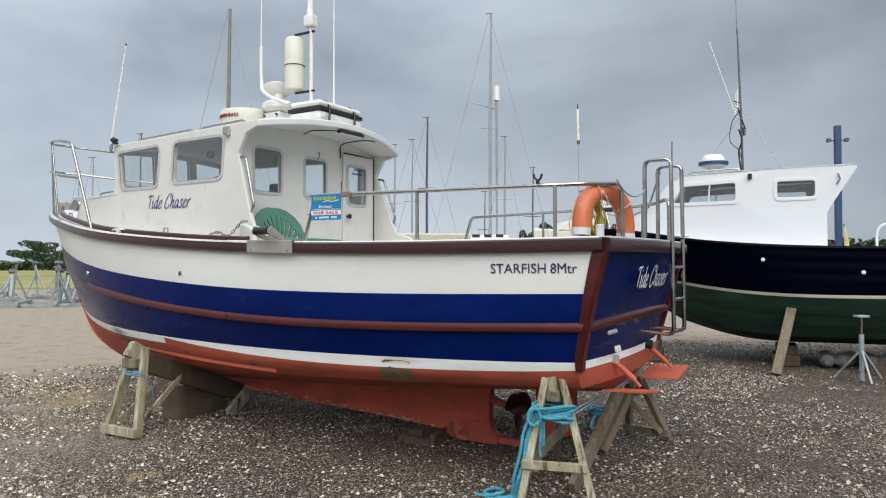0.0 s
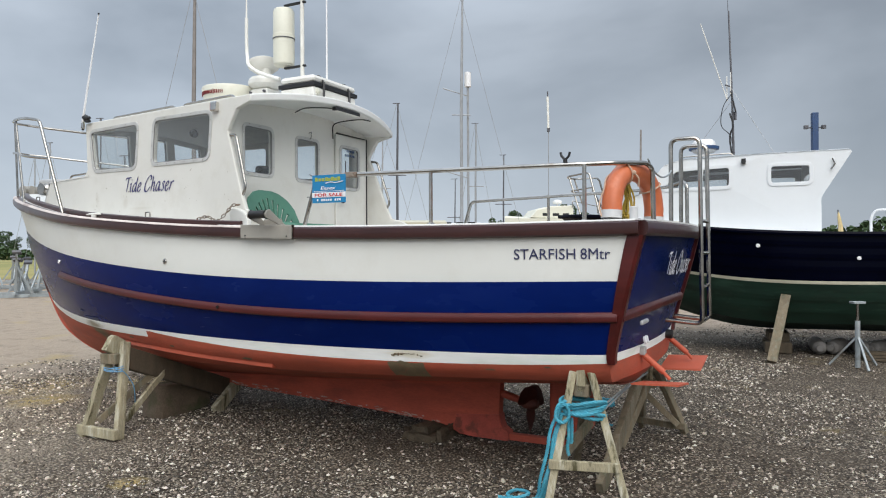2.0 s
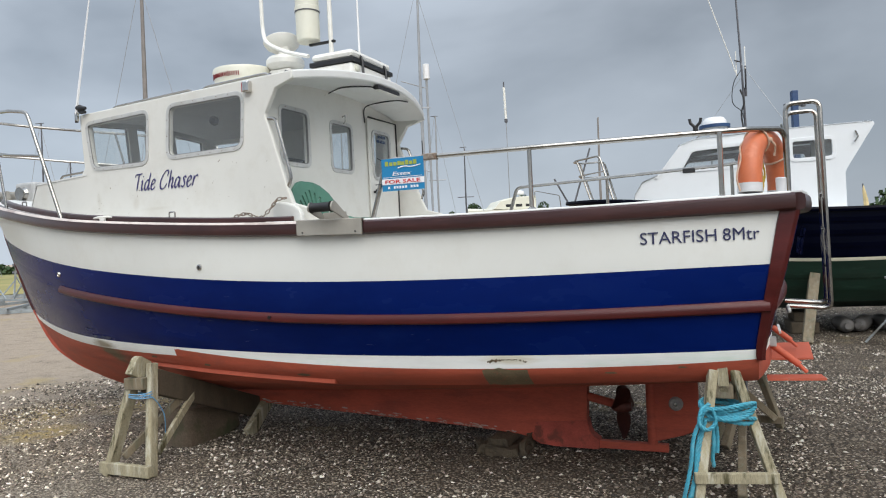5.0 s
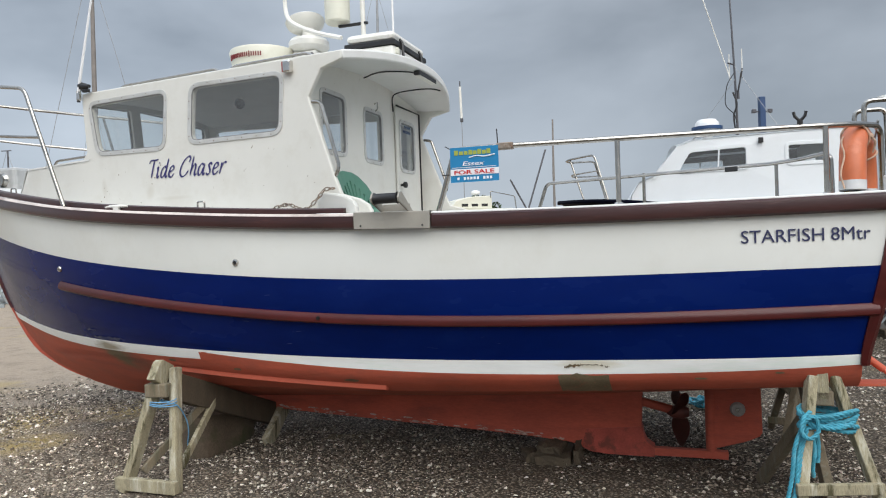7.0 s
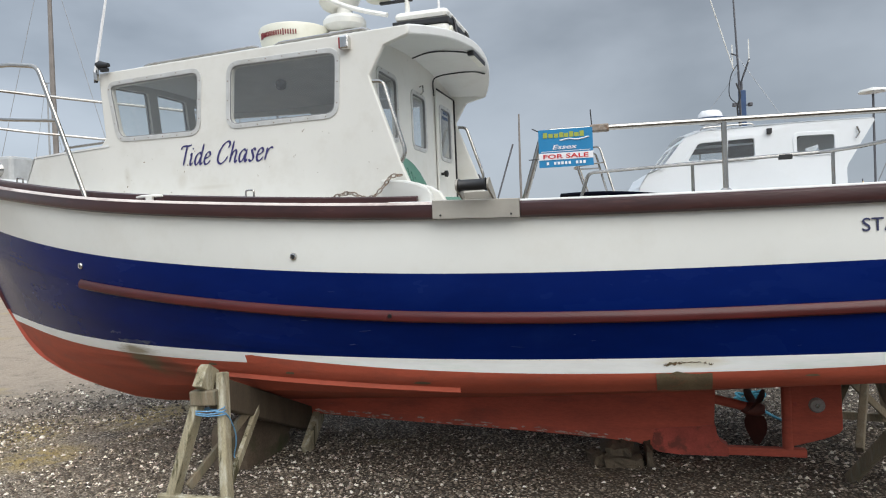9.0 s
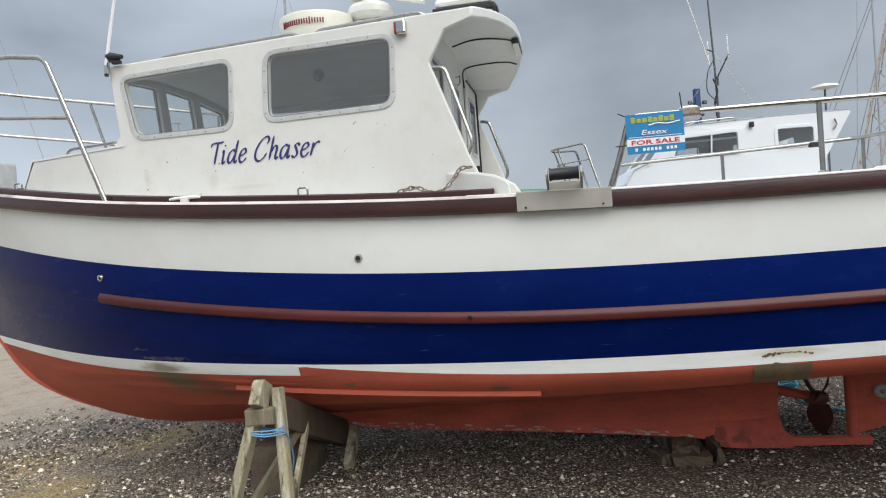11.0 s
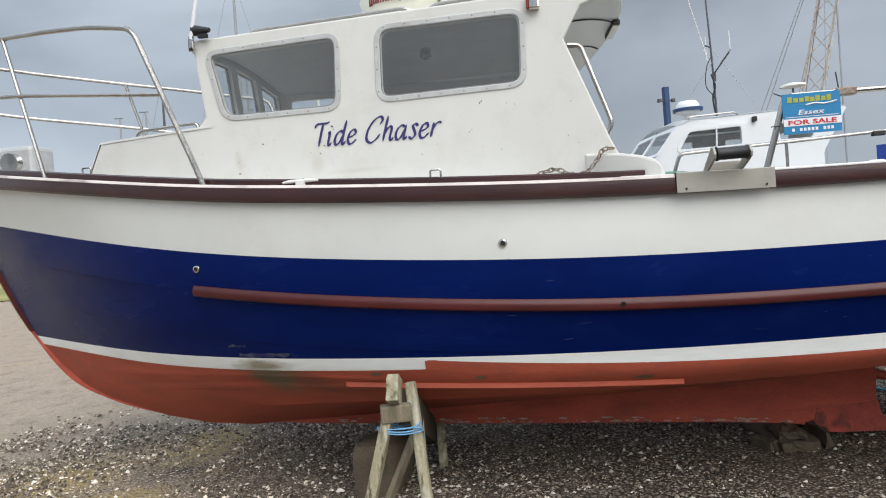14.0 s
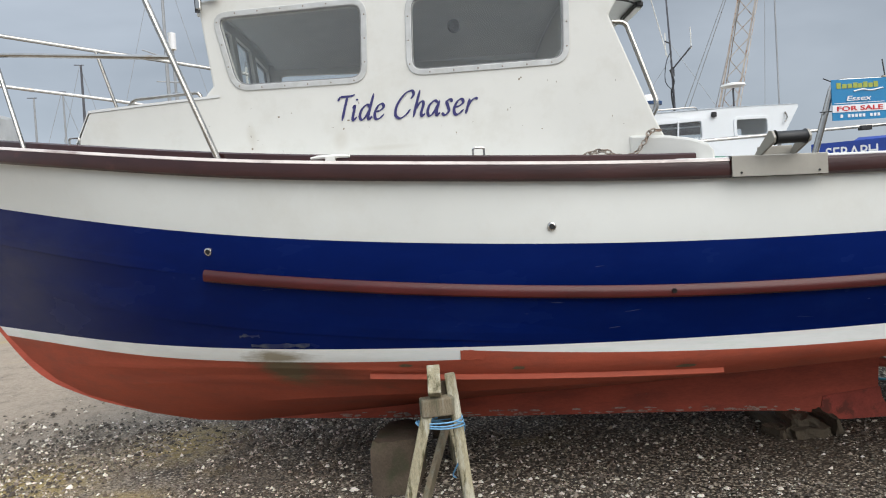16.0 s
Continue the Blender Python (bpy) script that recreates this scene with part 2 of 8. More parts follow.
M_BROPE = mat("turquoise_polypropylene_rope", (0.05, 0.3, 0.4), 0.6, vary=0.25, scale=30, fine=0.2, dirt=(0.2, 0.38, 0.44), dirt_amount=0.5, dirt_scale=25, bump=0.4, bump_scale=220)
M_TWINE = mat("pale_blue_twine", (0.14, 0.32, 0.5), 0.7, vary=0.2, scale=50)
M_GREEN = mat("faded_green_garden_plastic", (0.07, 0.19, 0.135), 0.5, vary=0.12, scale=6, dirt=(0.2, 0.28, 0.22), dirt_amount=0.35, dirt_scale=5)
M_WOOD = mat("weathered_grey_timber", (0.18, 0.145, 0.095), 0.85, vary=0.3, scale=3.5, fine=0.35, stretch=(5, 5, 0.9), second=(0.075, 0.075, 0.038), second_at=(0.5, 0.66), second_scale=3, dirt=(0.33, 0.31, 0.25), dirt_amount=0.6, dirt_scale=6, bump=0.6, bump_scale=30)
M_WOODP = mat("pale_weathered_timber", (0.33, 0.29, 0.19), 0.85, vary=0.35, scale=3.0, fine=0.4, stretch=(6, 6, 0.9), second=(0.08, 0.07, 0.03), second_at=(0.54, 0.62), second_scale=2.2, dirt=(0.62, 0.6, 0.5), dirt_amount=0.85, dirt_scale=3.2, bump=0.7, bump_scale=30)
M_BEAM = mat("dark_baulk_timber", (0.085, 0.065, 0.042), 0.9, vary=0.3, scale=3, fine=0.3, stretch=(4, 4, 1), bump=0.6, bump_scale=25)
M_STONE = mat("mossy_concrete_block", (0.12, 0.088, 0.06), 0.9, vary=0.3, scale=5, fine=0.3, second=(0.06, 0.065, 0.03), second_at=(0.5, 0.68), second_scale=4, bump=0.6, bump_scale=30)
M_SIGNB = mat("sign_blue", (0.01, 0.19, 0.40), 0.4, vary=0.05, scale=6)
M_SIGNW = mat("sign_white", (0.74, 0.74, 0.76), 0.4, vary=0.03, scale=6)
M_SIGNR = mat("sign_red", (0.5, 0.015, 0.02), 0.4, vary=0.03, scale=6)
M_SIGNY = mat("sign_yellow_green", (0.32, 0.36, 0.06), 0.4, vary=0.03, scale=6)
M_LETTER = mat("dark_violet_lettering", (0.03, 0.026, 0.125), 0.45, vary=0.12, scale=30)
M_FLECK = mat("brown_dirt", (0.2, 0.16, 0.11), 0.8, vary=0.4, scale=8)
M_LETTERN = mat("slate_blue_lettering", (0.024, 0.028, 0.085), 0.45, vary=0.12, scale=30)
M_LETTERW = mat("white_lettering", (0.75, 0.75, 0.75), 0.45, vary=0.04, scale=30)
M_LETTERR = mat("dark_red_lettering", (0.27, 0.02, 0.02), 0.45, vary=0.08, scale=30)
M_BRAND = mat("dark_red_print", (0.16, 0.012, 0.014), 0.45, vary=0.08, scale=30)
M_FRAME = mat("pale_alloy_frame", (0.5, 0.5, 0.485), 0.45, 0.2, vary=0.1, scale=12, dirt=(0.36, 0.34, 0.28), dirt_amount=0.5, dirt_scale=9, bump=0.05)
M_CHROME = mat("polished_chrome", (0.6, 0.58, 0.55), 0.15, 1.0, vary=0.1, scale=10)
M_BRONZE = mat("painted_propeller", (0.11, 0.03, 0.02), 0.6, 0.2, vary=0.25, scale=12, bump=0.2)
M_ANODE = mat("zinc_anode", (0.36, 0.34, 0.31), 0.6, 0.2, vary=0.25, scale=30, bump=0.3)
M_STEELBLUE = mat("blue_painted_steel", (0.02, 0.055, 0.14), 0.5, vary=0.15, scale=3, second=(0.13, 0.09, 0.08), second_at=(0.7, 0.78), second_scale=6)
M_NAVY2 = mat("blue_black_gelcoat", (0.0006, 0.0011, 0.0055), 0.2, vary=0.2, scale=2, spec=0.05, bump=0.06, bump_scale=3)
M_GREENHULL = mat("dark_green_antifouling", (0.0035, 0.026, 0.015), 0.6, vary=0.35, scale=2.5, second=(0.022, 0.078, 0.05), second_at=(0.55, 0.75), second_scale=4, dirt=(0.02, 0.03, 0.02), dirt_amount=0.6, dirt_scale=2, stretch=(0.5, 1, 2), bump=0.15)
M_CREAMLINE = mat("cream_waterline", (0.5, 0.47, 0.36), 0.6, vary=0.12, scale=4)
M_WHITE2 = mat("bright_white_wheelhouse", (0.7, 0.72, 0.73), 0.4, vary=0.02, scale=3, dirt=(0.55, 0.55, 0.52), dirt_amount=0.2)
M_YFLAG = mat("cream_flag_cloth", (0.55, 0.43, 0.22), 0.8, vary=0.25, scale=12)
M_FARMAST = mat("grey_alloy_mast", (0.33, 0.34, 0.35), 0.5, 0.4, vary=0.1, scale=3)
M_DARKMAST = mat("dark_mast", (0.09, 0.09, 0.1), 0.5, 0.2, vary=0.1, scale=3)
M_BROWNMAST = mat("weathered_wooden_mast", (0.2, 0.18, 0.165), 0.5, vary=0.15, scale=3)
M_CRADLE = mat("galvanised_cradle_steel", (0.3, 0.33, 0.34), 0.55, 0.3, vary=0.2, scale=2, second=(0.16, 0.15, 0.13), second_at=(0.58, 0.7), second_scale=3)
M_DIM = mat("brown_white_lattice", (0.42, 0.38, 0.34), 0.6, vary=0.2, scale=2, second=(0.25, 0.13, 0.08), second_at=(0.55, 0.65), second_scale=3)
M_GRASS = mat("dry_mown_grass", (0.2, 0.2, 0.055), 0.9, vary=0.2, scale=0.25, fine=0.3, second=(0.34, 0.27, 0.1), second_at=(0.45, 0.65), second_scale=0.06)
M_LEAF = mat("dark_green_foliage", (0.03, 0.06, 0.017), 0.7, vary=0.35, scale=1.2, fine=0.3)
M_LEAF2 = mat("grey_green_foliage", (0.045, 0.075, 0.03), 0.7, vary=0.35, scale=0.6, fine=0.3)
M_BARK = mat("bark", (0.07, 0.055, 0.04), 0.9, vary=0.25, scale=4)
M_BRICKFAR = mat("pale_render_wall", (0.5, 0.42, 0.36), 0.8, vary=0.08, scale=0.5)
M_ROOFFAR = mat("red_tile_roof", (0.2, 0.08, 0.05), 0.8, vary=0.15, scale=0.6)
M_COVER = mat("blue_canvas_cover", (0.015, 0.05, 0.28), 0.7, vary=0.15, scale=3, bump=0.3, bump_scale=6)
M_CANISTER = mat("grey_gas_bottle_paint", (0.16, 0.15, 0.14), 0.6, vary=0.2, scale=5, second=(0.1, 0.05, 0.03), second_at=(0.6, 0.7), second_scale=8)


def glass(name, tint=(0.9, 0.93, 0.93)):
    m = bpy.data.materials.new(name)
    m.use_nodes = True
    n, l = m.node_tree.nodes, m.node_tree.links
    n.clear()
    out, mx = n.new("ShaderNodeOutputMaterial"), n.new("ShaderNodeMixShader")
    tr, gl, fr = n.new("ShaderNodeBsdfTransparent"), n.new("ShaderNodeBsdfGlossy"), n.new("ShaderNodeLayerWeight")
    tr.inputs["Color"].default_value = (*tint, 1)
    gl.inputs["Roughness"].default_value = 0.03
    fr.inputs["Blend"].default_value = 0.5
    pw, gain = n.new("ShaderNodeMath"), n.new("ShaderNodeMath")
    pw.operation, gain.operation = "POWER", "MULTIPLY_ADD"
    pw.inputs[1].default_value = 4.0
    gain.inputs[1].default_value, gain.inputs[2].default_value = 0.85, 0.06
    l.new(fr.outputs["Facing"], pw.inputs[0])
    l.new(pw.outputs[0], gain.inputs[0])
    l.new(gain.outputs[0], mx.inputs[0])
    l.new(tr.outputs[0], mx.inputs[1])
    l.new(gl.outputs[0], mx.inputs[2])
    # a thin pale film: dried salt, with sky haze painted in
    df, mx2, nt, mr_ = n.new("ShaderNodeBsdfDiffuse"), n.new("ShaderNodeMixShader"), n.new("ShaderNodeTexNoise"), n.new("ShaderNodeMapRange")
    df.inputs["Color"].default_value = (0.55, 0.57, 0.58, 1)
    nt.inputs["Scale"].default_value = 6.0
    mr_.inputs["To Min"].default_value, mr_.inputs["To Max"].default_value = 0.06, 0.14
    l.new(nt.outputs["Fac"], mr_.inputs["Value"])
    l.new(mr_.outputs[0], mx2.inputs[0])
    l.new(mx.outputs[0], mx2.inputs[1])
    l.new(df.outputs[0], mx2.inputs[2])
    l.new(mx2.outputs[0], out.inputs["Surface"])
    return m


M_GLASS = glass("salt_and_haze_glass")
M_SEAL = mat("grey_window_sealant", (0.2, 0.2, 0.2), 0.6, vary=0.2, scale=10)


def gravel_material():
    m = bpy.data.materials.new("shingle_and_earth")
    m.use_nodes = True
    n, l = m.node_tree.nodes, m.node_tree.links
    b = n["Principled BSDF"]
    geo = n.new("ShaderNodeNewGeometry")

    def mr(v, a, c, lo=0.0, hi=1.0):
        r = n.new("ShaderNodeMapRange")
        for k, x in (("From Min", a), ("From Max", c), ("To Min", lo), ("To Max", hi)):
            r.inputs[k].default_value = x
        l.new(v, r.inputs["Value"])
        return r.outputs[0]

    def nz(sc, d=5.0, ro=0.6):
        t = n.new("ShaderNodeTexNoise")
        t.inputs["Scale"].default_value, t.inputs["Detail"].default_value, t.inputs["Roughness"].default_value = sc, d, ro
        l.new(geo.outputs["Position"], t.inputs["Vector"])
        return t.outputs["Fac"]

    def vor(sc, feature="F1"):
        t = n.new("ShaderNodeTexVoronoi")
        t.feature = feature
        t.inputs["Scale"].default_value = sc
        l.new(geo.outputs["Position"], t.inputs["Vector"])
        return t

    def mix(f, a, c, blend="MIX"):
        x = n.new("ShaderNodeMix")
        x.data_type, x.blend_type = "RGBA", blend
        for s, v in (("Factor", f), ("A", a), ("B", c)):
            if isinstance(v, (int, float)):
                x.inputs[s].default_value = v
            elif isinstance(v, tuple):
                x.inputs[s].default_value = (*v, 1)
            else:
                l.new(v, x.inputs[s])
        return x.outputs["Result"]

    def mul(a, c):
        x = n.new("ShaderNodeMath")
        x.operation = "MULTIPLY"
        l.new(a, x.inputs[0])
        if isinstance(c, float):
            x.inputs[1].default_value = c
        else:
            l.new(c, x.inputs[1])
        return x.outputs[0]

    v1, v2 = vor(44.0), vor(95.0)
    ramp = n.new("ShaderNodeValToRGB")
    els = ramp.color_ramp.elements
    els[0].position, els[0].color = 0.0, (0.07, 0.054, 0.039, 1)
    els[1].position, els[1].color = 1.0, (0.95, 0.89, 0.76, 1)
    for p, c in ((0.3, (0.2, 0.158, 0.115, 1)), (0.6, (0.37, 0.305, 0.23, 1)), (0.82, (0.6, 0.51, 0.4, 1))):
        e = els.new(p)
        e.color = c
    sp = n.new("ShaderNodeSeparateColor")
    l.new(v1.outputs["Color"], sp.inputs[0])
    l.new(sp.outputs[0], ramp.inputs[0])
    ramp2 = n.new("ShaderNodeValToRGB")
    ramp2.color_ramp.elements[0].color, ramp2.color_ramp.elements[1].color = (0.1, 0.079, 0.057, 1), (0.72, 0.62, 0.48, 1)
    sp2 = n.new("ShaderNodeSeparateColor")
    l.new(v2.outputs["Color"], sp2.inputs[0])
    l.new(sp2.outputs[1], ramp2.inputs[0])
    stones = mix(mr(nz(7.0), 0.42, 0.6), ramp2.outputs[0], ramp.outputs[0])
    stones = mix(mul(mr(nz(0.9, 4.0), 0.42, 0.68), 0.6), stones, (0.2, 0.155, 0.11))
    # soil between the stones, with the shade of the gaps in its colour
    gap = mul(mr(v1.outputs["Distance"], 0.34, 0.54), 0.95)
    stones = mix(gap, stones, (0.026, 0.02, 0.015))
    # brown soil and painted-in boat shade towards the stern, drier ahead of the bow
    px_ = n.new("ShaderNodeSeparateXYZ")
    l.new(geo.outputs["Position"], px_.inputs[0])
    soil_shade = mul(mul(mr(px_.outputs["X"], -4.0, 0.0), mr(nz(1.1, 5.0), 0.3, 0.62)), 0.66)
    stones = mix(soil_shade, stones, mix(mr(nz(30.0), 0.3, 0.7), (0.042, 0.031, 0.021), (0.12, 0.09, 0.062)))
    dry = mul(mul(mr(px_.outputs["X"], -2.1, -4.2), mr(nz(2.0, 5.0), 0.2, 0.6)), 0.6)
    stones = mix(dry, stones, mix(mr(nz(60.0), 0.42, 0.6), (0.17, 0.132, 0.095), (0.72, 0.61, 0.47)))
    earth = mix(mr(nz(25.0), 0.3, 0.7), (0.34, 0.268, 0.2), (0.48, 0.39, 0.3))
    # a trodden earth track beyond the boats, then the field
    sx = n.new("ShaderNodeSeparateXYZ")
    l.new(geo.outputs["Position"], sx.inputs[0])
    far = n.new("ShaderNodeMath")
    far.operation = "MULTIPLY_ADD"
    far.inputs[1].default_value = -0.35
    l.new(sx.outputs["X"], far.inputs[0])
    l.new(sx.outputs["Y"], far.inputs[2])
    wob = n.new("ShaderNodeMath")
    wob.operation = "MULTIPLY_ADD"
    wob.inputs[1].default_value = 4.0
    l.new(nz(0.35), wob.inputs[0])
    l.new(far.outputs[0], wob.inputs[2])
    col = mix(mul(mr(wob.outputs[0], 12.4, 15.0), mr(nz(3.0), 0.25, 0.5)), stones, earth)
    moss = mul(mr(nz(0.75, 4.0), 0.6, 0.72), 0.55)
    # mossy patches ahead of the bow and one tuft
    for cx, cy, rad in ((-4.74, 9.1, 0.75), (-3.65, 9.27, 0.6), (-2.3, 5.38, 0.16), (-4.3, 8.2, 0.45)):
        dv = n.new("ShaderNodeVectorMath")
        dv.operation = "DISTANCE"
        dv.inputs[1].default_value = (cx, cy, 0.0)
        l.new(geo.outputs["Position"], dv.inputs[0])
        mx_ = n.new("ShaderNodeMath")
        mx_.operation = "MAXIMUM"
        l.new(moss, mx_.inputs[0])
        l.new(mul(mul(mr(dv.outputs["Value"], rad, rad * 0.3), mr(nz(9.0), 0.35, 0.55)), 0.95), mx_.inputs[1])
        moss = mx_.outputs[0]
    col = mix(moss, col, mix(mr(nz(40.0), 0.3, 0.7), (0.34, 0.25, 0.09), (0.55, 0.42, 0.19)))
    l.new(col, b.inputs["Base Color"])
    b.inputs["Roughness"].default_value = 0.85
    b.inputs["Specular IOR Level"].default_value = 0.3
    bp = n.new("ShaderNodeBump")
    bp.inputs["Strength"].default_value, bp.inputs["Distance"].default_value = 0.9, 0.02
    hsum = n.new("ShaderNodeMath")
    hsum.operation = "ADD"
    l.new(mr(v1.outputs["Distance"], 0.0, 0.7, 1.0, 0.0), hsum.inputs[0])
    l.new(mul(mr(v2.outputs["Distance"], 0.0, 0.7, 1.0, 0.0), 0.5), hsum.inputs[1])
    l.new(hsum.outputs[0], bp.inputs["Height"])
    l.new(bp.outputs[0], b.inputs["Normal"])
    return m


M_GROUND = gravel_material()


# ---- mesh helpers ----
def part(name, bm, material, parent=None, label="", smooth=False, bevel=0.0, world_pose=None, sharp=35):
    """One mesh object from a bmesh, under a thing or a part."""
    me = bpy.data.meshes.new(name)
    bmesh.ops.recalc_face_normals(bm, faces=bm.faces[:])
    bm.to_mesh(me)
    bm.free()
    for mm in (material if isinstance(material, (list, tuple)) else [material]):
        me.materials.append(mm)
    if smooth:
        for p in me.polygons:
            p.use_smooth = True
        me.set_sharp_from_angle(angle=radians(sharp))
    ob = new(name, me)
    if parent is not None:
        ob.parent = parent
    if world_pose is not None:
        ob.matrix_basis = world_pose
    if bevel:
        mod = ob.modifiers.new("rounded_edges", "BEVEL")
        mod.width, mod.segments, mod.limit_method, mod.angle_limit = bevel, 2, "ANGLE", radians(50)
    if label:
        ob["label"] = label
    return ob


def thing(name, m, label, category, group="", kind=""):
    ob = new(name)
    ob.matrix_basis = m
    ob.empty_display_size = 0.2
    return tagged(ob, label, category, group, kind)


def V(*a):
    return Vector(a)


def box_bm(x0, x1, y0, y1, z0, z1, bm=None, m=None):
    bm = bm or bmesh.new()
    made = bmesh.ops.create_cube(bm, size=1)["verts"]
    mt = Matrix.Translation(((x0 + x1) / 2, (y0 + y1) / 2, (z0 + z1) / 2)) @ Matrix.Diagonal((x1 - x0, y1 - y0, z1 - z0, 1))
    bmesh.ops.transform(bm, matrix=(m @ mt) if m else mt, verts=made)
    return bm


def timber(a, b, w, d, bm=None, spin=0.0, side=None):
    """A squared bar from a to b, w wide (level) and d deep."""
    bm = bm or bmesh.new()
    a, b = Vector(a), Vector(b)
    t = (b - a).normalized()
    ref = Vector(side) if side else (V(0, 0, 1) if abs(t.z) < 0.95 else V(1, 0, 0))
    s = t.cross(ref).normalized()
    u = s.cross(t).normalized()
    if spin:
        q = Matrix.Rotation(radians(spin), 3, t)
        s, u = q @ s, q @ u
    vs = [bm.verts.new(p + s * (i * w / 2) + u * (j * d / 2)) for p in (a, b) for i, j in ((-1, -1), (1, -1), (1, 1), (-1, 1))]
    for f in ((0, 1, 2, 3), (4, 5, 6, 7), (0, 1, 5, 4), (1, 2, 6, 5), (2, 3, 7, 6), (3, 0, 4, 7)):
        bm.faces.new([vs[i] for i in f])
    return bm


def tube(points, r, bm=None, n=8, closed=False, caps=True):
    """A round tube along points; r is one radius or one for each point."""
    bm = bm or bmesh.new()
    pts = [Vector(p) for p in points]
    rs = r if isinstance(r, (list, tuple)) else [r] * len(pts)
    rings, up = [], None
    for i, p in enumerate(pts):
        if closed:
            t = (pts[(i + 1) % len(pts)] - pts[i - 1]).normalized()
        else:
            t = (pts[min(i + 1, len(pts) - 1)] - pts[max(i - 1, 0)]).normalized()
        if up is None:
            up = V(0, 0, 1) if abs(t.z) < 0.9 else V(1, 0, 0)
        s = t.cross(up).normalized()
        up = s.cross(t).normalized()
        rings.append([bm.verts.new(p + (s * math.cos(k) + up * math.sin(k)) * rs[i]) for k in np.linspace(0, 2 * math.pi, n, endpoint=False)])
    for a, b in zip(rings, rings[1:] + (rings[:1] if closed else [])):
        for k in range(n):
            bm.faces.new((a[k], a[(k + 1) % n], b[(k + 1) % n], b[k]))
    if caps and not closed:
        bm.faces.new(rings[0])
        bm.faces.new(rings[-1][::-1])
    return bm


def bend(points, r=0.06, n=5):
    """A polyline with its corners rounded."""
    pts = [Vector(p) for p in points]
    out = [pts[0]]
    for a, b, c in zip(pts, pts[1:], pts[2:]):
        ra = min(r, (a - b).length * 0.45, (c - b).length * 0.45)
        p, q = b + (a - b).normalized() * ra, b + (c - b).normalized() * ra
        for i in range(n + 1):
            t = i / n
            out.append(p.lerp(b, t).lerp(b.lerp(q, t), t))
    return out + [pts[-1]]


def smooth_path(points, n=6):
    """A smooth curve through points."""
    p = [Vector(q) for q in points]
    p = [p[0] * 2 - p[1]] + p + [p[-1] * 2 - p[-2]]
    out = []
    for a, b, c, d in zip(p, p[1:], p[2:], p[3:]):
        for i in range(n):
            t = i / n
            out.append(0.5 * (2 * b + (c - a) * t + (2 * a - 5 * b + 4 * c - d) * t * t + (3 * b - a - 3 * c + d) * t ** 3))
    return out + [p[-2]]


def lathe(profile, n=24, bm=None, m=None):
    """A turned body; profile is radius, height from the bottom up."""
    bm = bm or bmesh.new()
    rings = []
    for r, z in profile:
        rings.append([bm.verts.new((m or Matrix()) @ V(r * math.cos(a), r * math.sin(a), z)) for a in np.linspace(0, 2 * math.pi, n, endpoint=False)])
    for a, b in zip(rings, rings[1:]):
        for k in range(n):
            bm.faces.new((a[k], a[(k + 1) % n], b[(k + 1) % n], b[k]))
    bm.faces.new(rings[0][::-1])
    bm.faces.new(rings[-1])
    return bm


def loft(rows, bm=None, close_u=False, mat_of=None):
    """A skin over rows of points."""
    bm = bm or bmesh.new()
    vs = [[bm.verts.new(p) for p in row] for row in rows]
    for i, (a, b) in enumerate(zip(vs, vs[1:])):
        for k in range(len(a) - (0 if close_u else 1)):
            f = bm.faces.new((a[k], a[(k + 1) % len(a)], b[(k + 1) % len(a)], b[k]))
            if mat_of:
                f.material_index = mat_of(i, k)
    return bm


def rounded(corners, r, n=5):
    """A polygon of 2D corners with rounded corners."""
    return [p.to_2d() for p in bend([V(*c, 0) for c in (list(corners) + list(corners[:2]))], r, n)[1:-1]][:len(corners) * (n + 1)]


def plate(outer, holes, place, thick, bm=None):
    """A flat or gently bent plate with real openings. place(u, v, d) gives the point at depth d under the face."""
    bm = bm or bmesh.new()
    loops = [outer] + list(holes)
    tmp = bmesh.new()
    edges = []
    for lp in loops:
        vs = [tmp.verts.new((p[0], p[1], 0)) for p in lp]
        edges += [tmp.edges.new((vs[i], vs[(i + 1) % len(vs)])) for i in range(len(vs))]
    tmp.verts.index_update()
    bmesh.ops.triangle_fill(tmp, edges=edges, use_beauty=True)
    uv = [(v.co.x, v.co.y) for v in tmp.verts]
    tris = [[v.index for v in f.verts] for f in tmp.faces]
    tmp.free()
    front = [bm.verts.new(place(u, v, 0)) for u, v in uv]
    back = [bm.verts.new(place(u, v, thick)) for u, v in uv]
    for t in tris:
        bm.faces.new([front[i] for i in t])
        bm.faces.new([back[i] for i in t][::-1])
    k = 0
    for lp in loops:
        m = len(lp)
        for i in range(m):
            a, b = k + i, k + (i + 1) % m
            bm.faces.new((front[a], front[b], back[b], back[a]))
        k += m
    return bm


def grow(loop, d):
    """A closed 2D loop moved outwards by d."""
    c = sum((Vector(p) for p in loop), V(0, 0)) / len(loop)
    out = []
    for i, p in enumerate(loop):
        a, b = Vector(loop[i - 1]), Vector(loop[(i + 1) % len(loop)])
        t = (b - a).normalized()
        nrm = V(t.y, -t.x)
        if nrm.dot(Vector(p) - c) < 0:
            nrm = -nrm
        out.append(Vector(p) + nrm * d)
    return out


